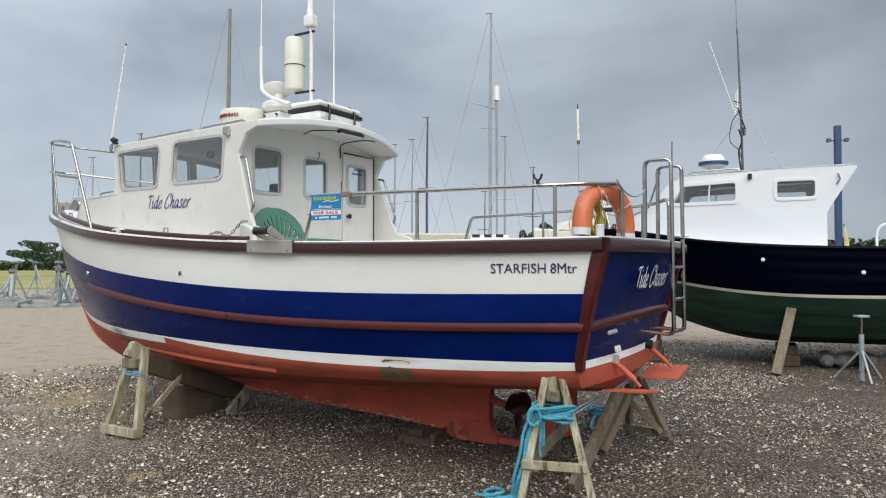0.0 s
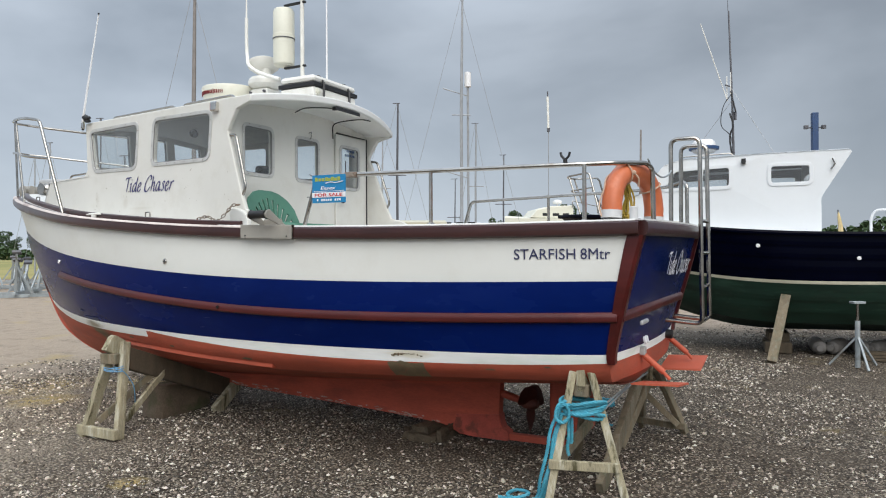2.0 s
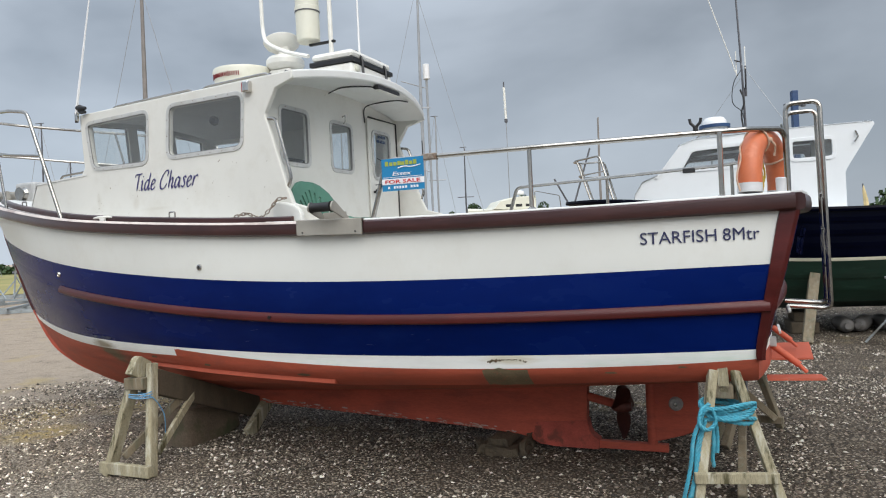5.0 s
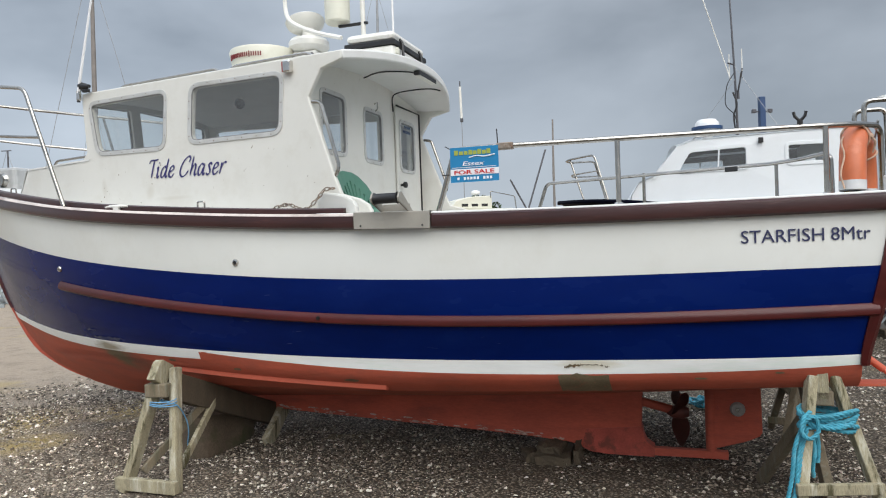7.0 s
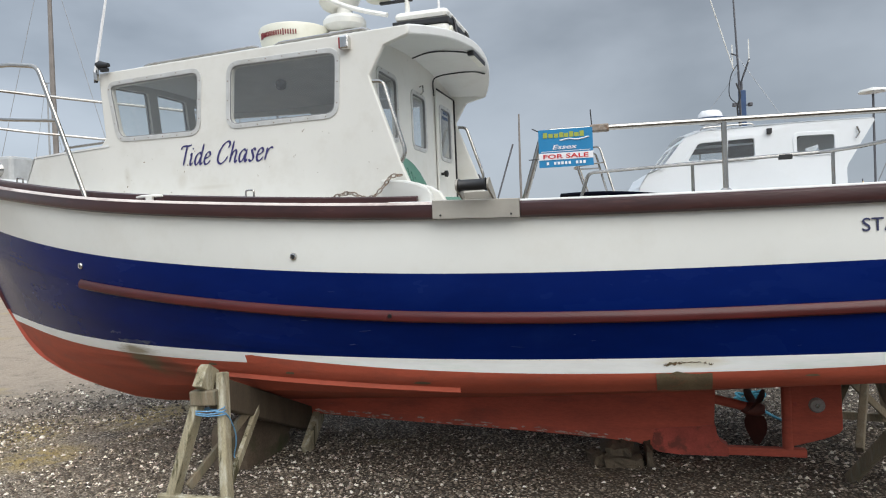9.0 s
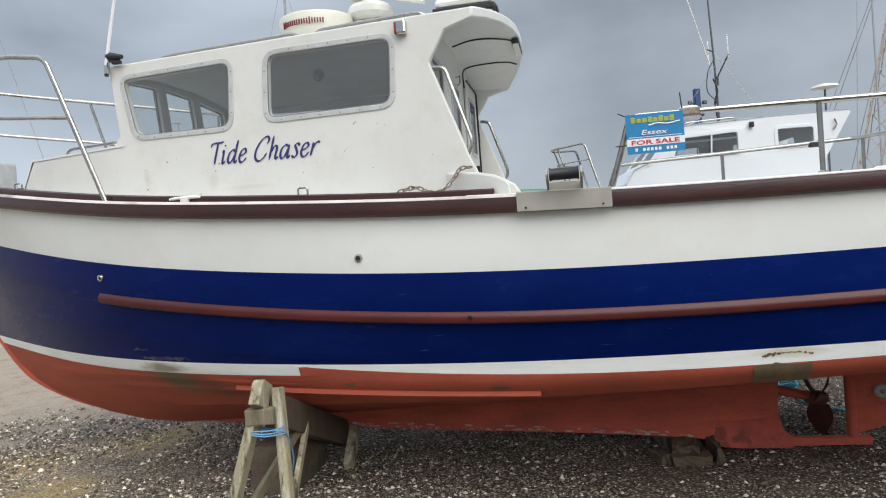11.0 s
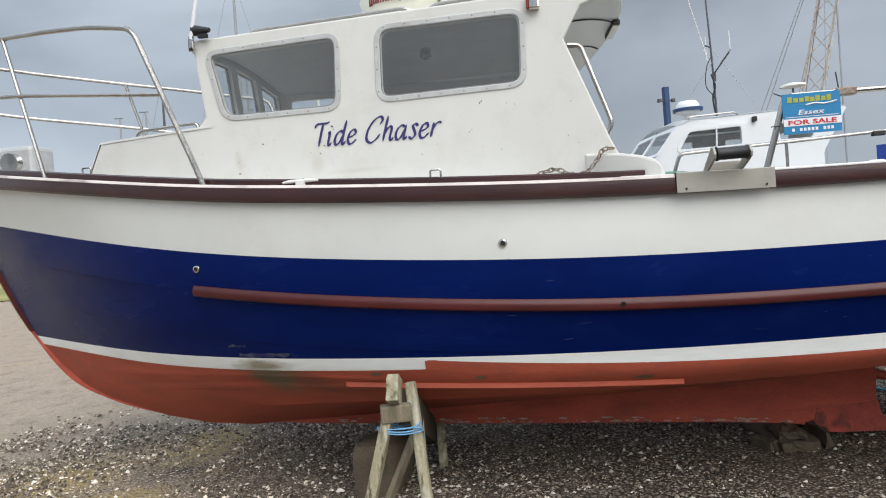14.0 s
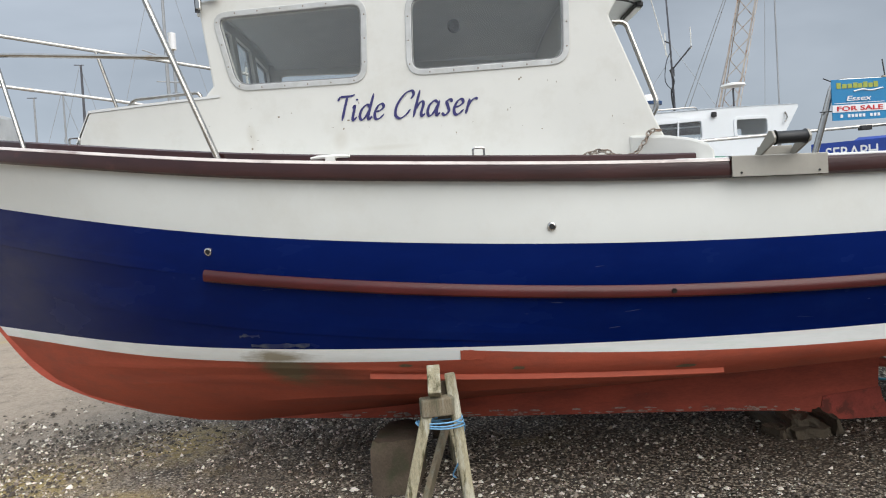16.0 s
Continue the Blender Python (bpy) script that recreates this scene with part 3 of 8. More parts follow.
def lettering(text, height, width, m, material, parent, shear=0.0, bold=0.0, name="lettering", label="", thin=0.0015):
    """Raised letters, a mesh each: m puts the text's left foot, x along the line and y up."""
    def shape(body):
        cu = bpy.data.curves.new(name, "FONT")
        cu.body, cu.shear, cu.offset, cu.extrude, cu.resolution_u = body, shear, bold, 0.001, 3
        tmp = bpy.data.objects.new("tmp", cu)
        me_ = bpy.data.meshes.new_from_object(tmp)
        bpy.data.objects.remove(tmp)
        bpy.data.curves.remove(cu)
        return me_, np.array([v.co for v in me_.vertices])

    whole, co = shape(text)
    x0, x1 = co[:, 0].min(), co[:, 0].max()
    bpy.data.meshes.remove(whole)
    for i, ch in enumerate(text):
        if ch == " ":
            continue
        pre, cp_ = shape(text[:i + 1])
        end = cp_[:, 0].max() if len(text[:i + 1].split()[-1]) else 0
        bpy.data.meshes.remove(pre)
        me, own = shape(ch)
        # the last letter of a line can be overhung by the one before it only when slanted; its own end is taken
        move = end - own[:, 0].max()
        for v in me.vertices:
            x, y, z = v.co
            v.co = m @ V((x + move - x0) / (x1 - x0) * width, y / 0.729 * height, z / 0.001 * thin)
        me.name = "letter"
        me.materials.append(material)
        ob = new("letter", me)
        ob.parent = parent
        if label:
            ob["label"] = label
    return None


# brush-script letters: strokes of a slanted pen in units of the capitals' height, and the step to the next letter
SCRIPT = {}
SCRIPT["T"] = (0.6, [[(0.0, 0.78), (0.07, 0.92), (0.2, 0.94), (0.5, 0.95), (0.64, 1.0)], [(0.36, 0.95), (0.33, 0.5), (0.31, 0.0)]])
SCRIPT["i"] = (0.26, [[(0.0, 0.46), (0.05, 0.57), (0.07, 0.45), (0.06, 0.12), (0.11, 0.0), (0.22, 0.12)], [(0.1, 0.76), (0.12, 0.83)]])
SCRIPT["d"] = (0.52, [[(0.35, 0.47), (0.23, 0.58), (0.06, 0.42), (0.02, 0.15), (0.12, 0.0), (0.26, 0.12), (0.36, 0.4)], [(0.42, 1.0), (0.38, 0.55), (0.36, 0.12), (0.42, 0.0), (0.51, 0.12)]])
SCRIPT["e"] = (0.42, [[(0.04, 0.27), (0.22, 0.33), (0.33, 0.45), (0.25, 0.58), (0.1, 0.5), (0.02, 0.22), (0.1, 0.01), (0.25, 0.02), (0.4, 0.18)]])
SCRIPT["C"] = (0.7, [[(0.58, 0.7), (0.66, 0.88), (0.55, 1.02), (0.3, 0.9), (0.08, 0.5), (0.08, 0.12), (0.28, -0.03), (0.5, 0.1), (0.64, 0.3)]])
SCRIPT["h"] = (0.5, [[(0.12, 1.02), (0.08, 0.5), (0.05, 0.0)], [(0.07, 0.25), (0.18, 0.5), (0.3, 0.58), (0.36, 0.45), (0.33, 0.15), (0.39, 0.0), (0.49, 0.12)]])
SCRIPT["a"] = (0.52, [[(0.36, 0.5), (0.22, 0.58), (0.05, 0.42), (0.02, 0.15), (0.12, 0.0), (0.26, 0.12), (0.38, 0.45)], [(0.41, 0.58), (0.37, 0.15), (0.42, 0.0), (0.51, 0.12)]])
SCRIPT["s"] = (0.38, [[(0.33, 0.48), (0.25, 0.59), (0.12, 0.52), (0.19, 0.36), (0.27, 0.15), (0.15, 0.0), (0.0, 0.09)]])
SCRIPT["r"] = (0.44, [[(0.08, 0.58), (0.06, 0.3), (0.03, 0.0)], [(0.06, 0.28), (0.15, 0.48), (0.28, 0.58), (0.4, 0.55)]])


def brush_name(text, height, m, material, parent, label, weight=0.044, slant=0.22):
    """A name painted in brush script, a mesh each letter: m puts its left foot, x along the line and y up."""
    at = 0.0
    for ch in text:
        if ch == " ":
            at += 0.3
            continue
        step, strokes = SCRIPT[ch]
        bm = bmesh.new()
        for lift, stroke in enumerate(strokes):
            path = smooth_path([V(at + x + slant * y, y, 0) for x, y in stroke], 6)
            left, right = [], []
            for i, p in enumerate(path):
                t = (path[min(i + 1, len(path) - 1)] - path[max(i - 1, 0)]).normalized()
                n_ = V(-t.y, t.x, 0)
                # a broad nib held at thirty degrees: heavy down strokes, light up strokes
                w = weight * (0.5 + 0.75 * abs(t.x * math.sin(radians(30)) - t.y * math.cos(radians(30))))
                w *= min(1.0, 0.45 + 0.3 * min(i, len(path) - 1 - i))
                left.append(m @ ((p + n_ * w) * height + V(0, 0, 0.0008 + 0.0003 * lift)))
                right.append(m @ ((p - n_ * w) * height + V(0, 0, 0.0008 + 0.0003 * lift)))
            loft([left, right], bm)
        part("letter", bm, material, parent, label)
        at += step + 0.06


def frame_of(origin, right, up):
    """A pose with x along right and y along up."""
    r = Vector(right).normalized()
    nz_ = r.cross(Vector(up)).normalized()
    u = nz_.cross(r)
    return Matrix(((r.x, u.x, nz_.x, origin[0]), (r.y, u.y, nz_.y, origin[1]), (r.z, u.z, nz_.z, origin[2]), (0, 0, 0, 1)))


def spline(xs, ys):
    """A natural cubic through a few stations."""
    xs, ys = np.array(xs, float), np.array(ys, float)
    n_, h = len(xs), np.diff(xs)
    A, r = np.eye(n_), np.zeros(n_)
    for i in range(1, n_ - 1):
        A[i, i - 1:i + 2] = h[i - 1], 2 * (h[i - 1] + h[i]), h[i]
        r[i] = 6 * ((ys[i + 1] - ys[i]) / h[i] - (ys[i] - ys[i - 1]) / h[i - 1])
    mm = np.linalg.solve(A, r)

    def at(x):
        i = int(np.clip(np.searchsorted(xs, x) - 1, 0, n_ - 2))
        d, e = x - xs[i], xs[i + 1] - x
        return float((mm[i] * e ** 3 + mm[i + 1] * d ** 3) / (6 * h[i]) + (ys[i] / h[i] - mm[i] * h[i] / 6) * e + (ys[i + 1] / h[i] - mm[i + 1] * h[i] / 6) * d)
    return at


# ---- ground ----
def build_ground():
    bm = bmesh.new()
    xs = sorted(set(list(np.linspace(-14, 16, 61)) + [-3000, -800, -250, -100, -50, -25, 25, 50, 100, 250, 800, 3000]))
    ys = sorted(set(list(np.linspace(-6, 24, 61)) + [-3000, -800, -250, -60, -20, 35, 50, 100, 250, 800, 3000]))
    rows = []
    for y in ys:
        row = []
        for x in xs:
            z = 0.025 * noise.noise(V(x * 0.5, y * 0.5, 0)) - 0.01 if abs(x) < 30 and abs(y) < 40 else -0.01
            row.append((x, y, min(z, 0.004)))
        rows.append(row)
    loft(rows, bm)
    return tagged(part("ground", bm, M_GROUND, smooth=True), "grey-brown shingle and trodden earth of a boat yard", "ground", kind="structure")


build_ground()

# ---- the fishing boat: x forward from the heel of the keel, y to port ----
BOAT = pose(0.4195, 6.243, 0, 0, 0, 149.388)
boat = thing("fishing_boat", BOAT, "white and navy fishing boat with red bottom, propped on timber trestles", "boat")

# hull lines, from the transom forward: stations, half breadths, heights
LINES = [
    ("chine", (-1.19, 0, 1, 2, 3, 4, 5.0), (0.985, 1.03, 1.05, 1.0, 0.86, 0.55, 0.04), (0.755, 0.703, 0.662, 0.632, 0.605, 0.55, 0.4)),
    ("bilge", (-1.195, 0, 1, 2, 3, 4, 4.97, 5.571), (1.045, 1.125, 1.165, 1.16, 1.055, 0.8, 0.365, 0.04), (0.82, 0.78, 0.76, 0.75, 0.76, 0.77, 0.70, 0.63)),
    ("boot", (-1.2, -1, 0, 1, 2, 3, 4, 5, 5.5, 5.98), (1.09, 1.11, 1.17, 1.21, 1.22, 1.15, 0.94, 0.55, 0.31, 0.04), (0.944, 0.934, 0.902, 0.887, 0.893, 0.914, 0.938, 0.985, 1.028, 1.065)),
    ("strake", (-1.26, -1, 0, 1, 2, 3, 4, 5.035, 5.553, 6.277), (1.13, 1.16, 1.25, 1.31, 1.33, 1.28, 1.12, 0.77, 0.52, 0.04), (1.186, 1.176, 1.146, 1.138, 1.166, 1.238, 1.345, 1.49, 1.57, 1.68)),
    ("blue", (-1.32, -1, 0, 1, 2, 3, 4, 4.995, 5.493, 5.99, 6.408), (1.16, 1.19, 1.27, 1.34, 1.37, 1.32, 1.17, 0.84, 0.61, 0.33, 0.04), (1.408, 1.402, 1.385, 1.384, 1.41, 1.472, 1.572, 1.722, 1.81, 1.895, 1.96)),
    ("sheer", (-1.39, -1, 0, 1, 2, 3, 4, 4.905, 5.358, 5.81, 6.172, 6.425), (1.15, 1.18, 1.27, 1.33, 1.36, 1.33, 1.19, 0.93, 0.76, 0.53, 0.29, 0.04), (1.685, 1.681, 1.676, 1.685, 1.715, 1.778, 1.868, 1.992, 2.06, 2.13, 2.175, 2.2)),
]
FAIR = [(xs[0], xs[-1], spline(xs, ys), spline(xs, zs)) for _, xs, ys, zs in LINES]
CHINE, BILGE, BOOT, STRAKE, BLUE, SHEER = range(6)


def line_pt(k, s):
    x0, x1, fy, fz = FAIR[k]
    x = x0 + (x1 - x0) * s
    return V(x, fy(x), fz(x))


def hull_pt(s, t):
    """A point of the port topside: s from transom to stem, t from chine (0) to sheer (5)."""
    k = min(int(t), 4)
    u = t - k
    p = [line_pt(max(0, min(5, j)), s) for j in (k - 1, k, k + 1, k + 2)]
    if k == 0:
        p[0] = p[1] * 2 - p[2]
    if k == 4:
        p[3] = p[2] * 2 - p[1]
    a, b, c, d = p
    return 0.5 * (2 * b + (c - a) * u + (2 * a - 5 * b + 4 * c - d) * u * u + (3 * b - a - 3 * c + d) * u ** 3)


def s_at(k, x):
    return (x - FAIR[k][0]) / (FAIR[k][1] - FAIR[k][0])


def side_point(x, z):
    """The point of the port topside at station x and height z, and the outward normal."""
    s, t = 0.5, 3.0
    for _ in range(40):
        p = hull_pt(s, t)
        s = min(1, max(0, s + (x - p.x) / 7.5))
        t = min(5, max(0, t + (z - p.z) / 0.3 * 0.7))
    p = hull_pt(s, t)
    a = hull_pt(min(1, s + 0.01), t) - hull_pt(max(0, s - 0.01), t)
    b = hull_pt(s, min(5, t + 0.05)) - hull_pt(s, max(0, t - 0.05))
    nrm = a.cross(b).normalized()
    return p, nrm if nrm.y > 0 else -nrm


BOOT_DEPTH = spline((-1.2, -0.5, 0.2, 1.2, 2.2, 2.9), (0.045, 0.065, 0.075, 0.075, 0.045, 0.012))
STEP = 2.91


def boot_low_t(s):
    x = line_pt(BOOT, s).x
    d = BOOT_DEPTH(x) if x < STEP else 0.06 + 0.008 * math.sin((x - STEP) * 1.2)
    zb, zm = line_pt(BOOT, s).z, line_pt(BILGE, s).z
    return 2 - min(0.8, d / max(0.08, zb - zm))


def column(s):
    """Heights t of the hull's rows at s, with the paint each strip carries."""
    lo = boot_low_t(s)
    ts = list(np.linspace(0, lo, 6)) + list(np.linspace(lo, 2, 3))[1:] + list(np.linspace(2, 3, 6))[1:] + list(np.linspace(3, 4, 6))[1:] + list(np.linspace(4, 5, 6))[1:]
    return ts


def build_hull():
    ss = sorted(set([round(v, 5) for v in 1 - (1 - np.linspace(0, 1, 84)) ** 1.35] + [s_at(BOOT, STEP - 0.003), s_at(BOOT, STEP + 0.003)]))
    rows = [[hull_pt(s, t) for t in column(s)] for s in ss]
    paint = [0] * 5 + [1] * 2 + [2] * 10 + [3] * 5
    bm = loft(rows, None, mat_of=lambda i, k: paint[k])
    loft([[V(p.x, -p.y, p.z) for p in r] for r in rows], bm, mat_of=lambda i, k: paint[k])
    # flat bottom from the chines in to the keel
    gx, gz = (-1.12, 0, 1, 2, 3, 4.3), (0.6, 0.5, 0.43, 0.38, 0.34, 0.3)
    gf = spline(gx, gz)
    bottom = []
    for s in ss:
        c = rows[ss.index(s)][0]
        x = -1.12 + (4.35 + 1.12) * s
        g = V(x, 0.0, gf(x))
        bottom.append([c, c.lerp(V(g.x, 0.05, g.z), 0.5) + V(0, 0, -0.02), V(g.x, 0.04, g.z), V(g.x, -0.04, g.z), V(c.x, -c.y, c.z).lerp(V(g.x, -0.05, g.z), 0.5) + V(0, 0, -0.02), V(c.x, -c.y, c.z)])
    loft(bottom, bm)
    # transom, gently rounded in plan
    edge = [V(bottom[0][2].x, 0.02, bottom[0][2].z)] + rows[0]
    tp = [0] + paint
    tr = []
    for p in edge:
        tr.append([V(p.x - 0.09 * (1 - u * u) * min(1, p.y), p.y * u, p.z) for u in np.linspace(1, -1, 13)])
    loft(tr, bm, mat_of=lambda i, k: 2 if tp[i] == 3 else tp[i])
    bmesh.ops.remove_doubles(bm, verts=bm.verts[:], dist=0.0004)
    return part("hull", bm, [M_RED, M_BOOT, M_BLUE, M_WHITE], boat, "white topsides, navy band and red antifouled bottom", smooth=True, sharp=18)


hull = build_hull()


def sweep(path, section, name, material, parent, label="", both=False, smooth=True):
    """A moulding along a path; the section's first number goes outwards, its second up."""
    out = []
    for sgn in ((1, -1) if both else (1,)):
        rows = []
        for i, p in enumerate(path):
            t = (path[min(i + 1, len(path) - 1)] - path[max(i - 1, 0)])
            t.z = 0
            t.normalize()
            side = V(-t.y, t.x, 0)
            rows.append([V(q.x, q.y * sgn, q.z) for q in (p + side * a + V(0, 0, b) for a, b in section)])
        bm = loft(rows, None, close_u=True)
        n_ = len(section)
        bm.verts.ensure_lookup_table()
        bm.faces.new(bm.verts[:n_])
        bm.faces.new(bm.verts[len(bm.verts) - n_:])
        out.append(part(name, bm, material, parent, label, smooth=smooth))
    return out


def sheer_path(x0, x1, n_=60, dz=0.0, dy=0.0):
    return [line_pt(SHEER, s_at(SHEER, x)) + V(0, dy, dz) for x in np.linspace(x0, x1, n_)]


GUARD = [(-0.03, 0.0), (0.035, 0.0), (0.05, 0.012), (0.055, 0.045), (0.05, 0.078), (0.032, 0.092), (-0.03, 0.092)]
sweep(sheer_path(-1.4, 1.055, 30), GUARD, "rubbing_guard", M_BROWN, boat, "dark brown wooden rubbing guard")
sweep(sheer_path(1.53, 6.415, 70), GUARD, "rubbing_guard", M_BROWN, boat, "dark brown wooden rubbing guard")
for sgn_part in sweep([V(p.x, p.y, p.z) for p in sheer_path(-1.4, 6.415, 90)], GUARD, "rubbing_guard", M_BROWN, boat, "dark brown wooden rubbing guard", both=True)[:1]:
    bpy.data.objects.remove(sgn_part)
CAP = [(-0.2, 0.088), (-0.2, 0.1), (0.03, 0.1), (0.036, 0.094), (0.036, 0.088)]
sweep(sheer_path(-1.38, 1.8, 40), CAP, "gunwale_cap", M_HOOD, boat, "white gunwale cap", both=True)
# pale strip on top of the guard, and the brown toe rail behind it
GUARD_TOP = [(0.03, 0.07), (0.047, 0.077), (0.0525, 0.081), (0.048, 0.088), (0.034, 0.097), (0.015, 0.097)]
sweep(sheer_path(1.54, 6.405, 70), GUARD_TOP, "worn_strip", M_GUARDTOP, boat, "pale strip along the top of the wooden guard", both=True)
TOE = [(-0.11, 0.085), (-0.11, 0.128), (-0.1, 0.136), (-0.07, 0.136), (-0.06, 0.128), (-0.06, 0.085)]
sweep(sheer_path(1.66, 6.08, 60), TOE, "toe_rail", M_BROWN, boat, "brown wooden toe rail", both=True)


def build_deck():
    # foredeck and side decks, and the cockpit well aft
    rows = []
    for x in np.linspace(1.95, 6.36, 40):
        p = line_pt(SHEER, s_at(SHEER, x))
        rows.append([V(x, p.y * u, p.z + 0.085 + 0.05 * (1 - u * u)) for u in np.linspace(1, -1, 9)])
    part("foredeck", loft(rows), M_HOOD, boat, "white foredeck", smooth=True)
    rows = []
    for x in np.linspace(-1.08, 2.0, 20):
        p = line_pt(SHEER, s_at(SHEER, x))
        rows.append([V(x, sg * (p.y - 0.2), z) for sg, z in ((1, p.z + 0.09), (1, 1.22), (-1, 1.22), (-1, p.z + 0.09))])
    bm = loft(rows)
    bm.verts.ensure_lookup_table()
    bm.faces.new([bm.verts[i] for i in range(4)])
    part("cockpit", bm, M_HOOD, boat, "white cockpit well")


build_deck()
# transom cap and guard
tc = []
for u in np.linspace(1, -1, 21):
    p = line_pt(SHEER, 0)
    tc.append(V(p.x - 0.09 * (1 - u * u) - 0.01, p.y * u, p.z))
sweep(tc[::-1], [(a, b) for a, b in GUARD], "transom_guard", M_BROWN, boat, "dark brown wooden guard across the transom")
sweep(tc[::-1], [(-0.16, 0.088), (-0.16, 0.1), (0.035, 0.1), (0.035, 0.088)], "transom_cap", M_HOOD, boat, "white transom cap")

# rubbing strake on the blue band, lower spray rail
sp = [hull_pt(s, 3.0) for s in np.linspace(0, s_at(STRAKE, 4.23), 60)]
STRAKE_SEC = [(-0.02, -0.034), (0.02, -0.034), (0.03, -0.026), (0.033, -0.004), (0.029, 0.012), (0.014, 0.029), (-0.02, 0.034)]
sweep(sp, STRAKE_SEC, "rubbing_strake", M_STRAKE, boat, "faded brown rubbing strake", both=True)
lp = [side_point(x, z)[0] for x, z in zip(np.linspace(1.5, 3.4, 24), np.linspace(0.683, 0.752, 24))]
sweep(lp, [(-0.04, -0.022), (0.014, -0.022), (0.024, -0.014), (0.02, 0.012), (-0.04, 0.03)], "spray_rail", M_RED, boat, "red spray rail", both=True)
# moulded lands of the bow: each plank stands a little proud of the one below
for s0, s1, t0_, t1_, dt, mm in ((s_at(STRAKE, 4.26), 0.955, 2.98, 3.1, 0.5, M_BLUE), (s_at(STRAKE, 2.3), 0.94, 2.06, 2.55, 0.4, M_BLUE), (0.6, 0.94, 1.05, 1.4, 0.3, M_RED), (0.6, 0.93, 0.5, 0.9, 0.3, M_RED)):
    rows = []
    for a, b in zip(np.linspace(s0, s1, 40), np.linspace(t0_, t1_, 40)):
        p, up_ = hull_pt(a, b), hull_pt(a, b + dt)
        out_ = (hull_pt(a + 0.005, b) - hull_pt(a - 0.005, b)).cross(up_ - p).normalized()
        out_ = out_ if out_.y > 0 else -out_
        fade = min(1, (a - s0) / 0.05 + 0.05, (s1 - a) / 0.05 + 0.05)
        rows.append([p - out_ * 0.004, p + out_ * 0.005 * fade, p.lerp(up_, 0.35) + out_ * 0.005 * fade, up_ - out_ * 0.002])
    part("moulded_land", loft(rows), mm, hull)
# brown corner posts and cross strake of the transom
for sgn in (1, -1):
    cp = [hull_pt(0, t) for t in np.linspace(1.6, 5.0, 16)]
    bm = bmesh.new()
    rows = []
    for k_, p in enumerate(cp):
        f_ = 0.12 + 0.75 * min(1, k_ / 14)
        rows.append([V(p.x + dx, sgn * (p.y + dy), p.z) for dx, dy in ((0.075 * f_, 0.0), (0.07 * f_, 0.018), (-0.015, 0.022), (-0.035, 0.0), (-0.035, -0.06), (0.0, -0.06))])
    loft(rows, bm, close_u=True)
    bm.verts.ensure_lookup_table()
    bm.faces.new(bm.verts[:6])
    bm.faces.new(bm.verts[len(bm.verts) - 6:])
    part("corner_post", bm, M_STRAKE, boat, "brown wooden corner post", smooth=True)
p0 = hull_pt(0, 3.0)
ts = [V(p0.x - 0.09 * (1 - u * u) - 0.004, (p0.y - 0.03) * u, p0.z + 0.035 * (1 - u * u)) for u in np.linspace(-1, 1, 21)]
sweep(ts, STRAKE_SEC, "transom_strake", M_STRAKE, boat, "faded brown strake across the transom")


def build_keel():
    """Stem bar and deep keel, one solid plank on edge."""
    stem = [(6.47, 2.24), (6.46, 2.1), (6.435, 1.95), (6.32, 1.68), (6.2, 1.42), (6.09, 1.2), (5.98, 1.03), (5.84, 0.83), (5.69, 0.68), (5.48, 0.565), (5.25, 0.475), (4.9, 0.387), (4.4, 0.325),
            (3.75, 0.272), (2.9, 0.222), (2.0, 0.176), (1.2, 0.138), (0.52, 0.088), (0.37, 0.035), (0.24, 0.022), (0.0, 0.02)]
    stem = [(p.x, p.y) for p in smooth_path([V(a, b, 0) for a, b in stem], 3)]
    inner = [(-0.03, 0.06), (0.0, 0.16), (-0.02, 0.52), (1.0, 0.46), (2.0, 0.42), (3.0, 0.38), (4.3, 0.36), (5.1, 0.52), (5.6, 0.78), (5.85, 1.05), (6.1, 1.5), (6.28, 1.9), (6.34, 2.1), (6.36, 2.25)]
    bm = plate(stem + inner, [], lambda u, v, d: V(u, 0.045 - d, v), 0.09)
    part("keel", bm, [M_KEEL], boat, "chipped dark red keel and stem", bevel=0.008)
    # deeper heel piece with its patch
    bm = plate([(0.42, 0.06), (0.36, 0.03), (0.24, 0.018), (-0.09, 0.017), (-0.09, 0.085), (-0.04, 0.12), (-0.02, 0.16), (-0.01, 0.23), (0.39, 0.19)], [], lambda u, v, d: V(u, 0.053 - d, v), 0.106)
    part("keel_heel", bm, M_HEEL, boat, "patched dark red heel of the keel")
    part("skeg_bar", box_bm(-0.58, 0.02, -0.03, 0.03, 0.02, 0.075), M_KEEL, boat, "flat red skeg bar under the propeller", bevel=0.006)


build_keel()
# flaked paint along the foot of the keel
foot_z = spline((0.45, 1.2, 2.0, 2.9, 3.75), (0.085, 0.138, 0.176, 0.222, 0.272))
rng = random.Random(21)
for k in range(90):
    x = rng.uniform(0.5, 3.7)
    z, a, h_ = foot_z(x) + 0.012 + 0.03 * rng.random() ** 3, rng.uniform(0.012, 0.06), rng.uniform(0.004, 0.011)
    bm = bmesh.new()
    bm.faces.new([bm.verts.new(V(x + a * math.cos(q) * rng.uniform(0.6, 1), 0.0475, z + 0.06 * a * math.cos(q) + h_ * math.sin(q) * rng.uniform(0.5, 1))) for q in np.linspace(0, 6.28, 9, endpoint=False)])
    part("paint_chip", bm, M_CHIP, boat)
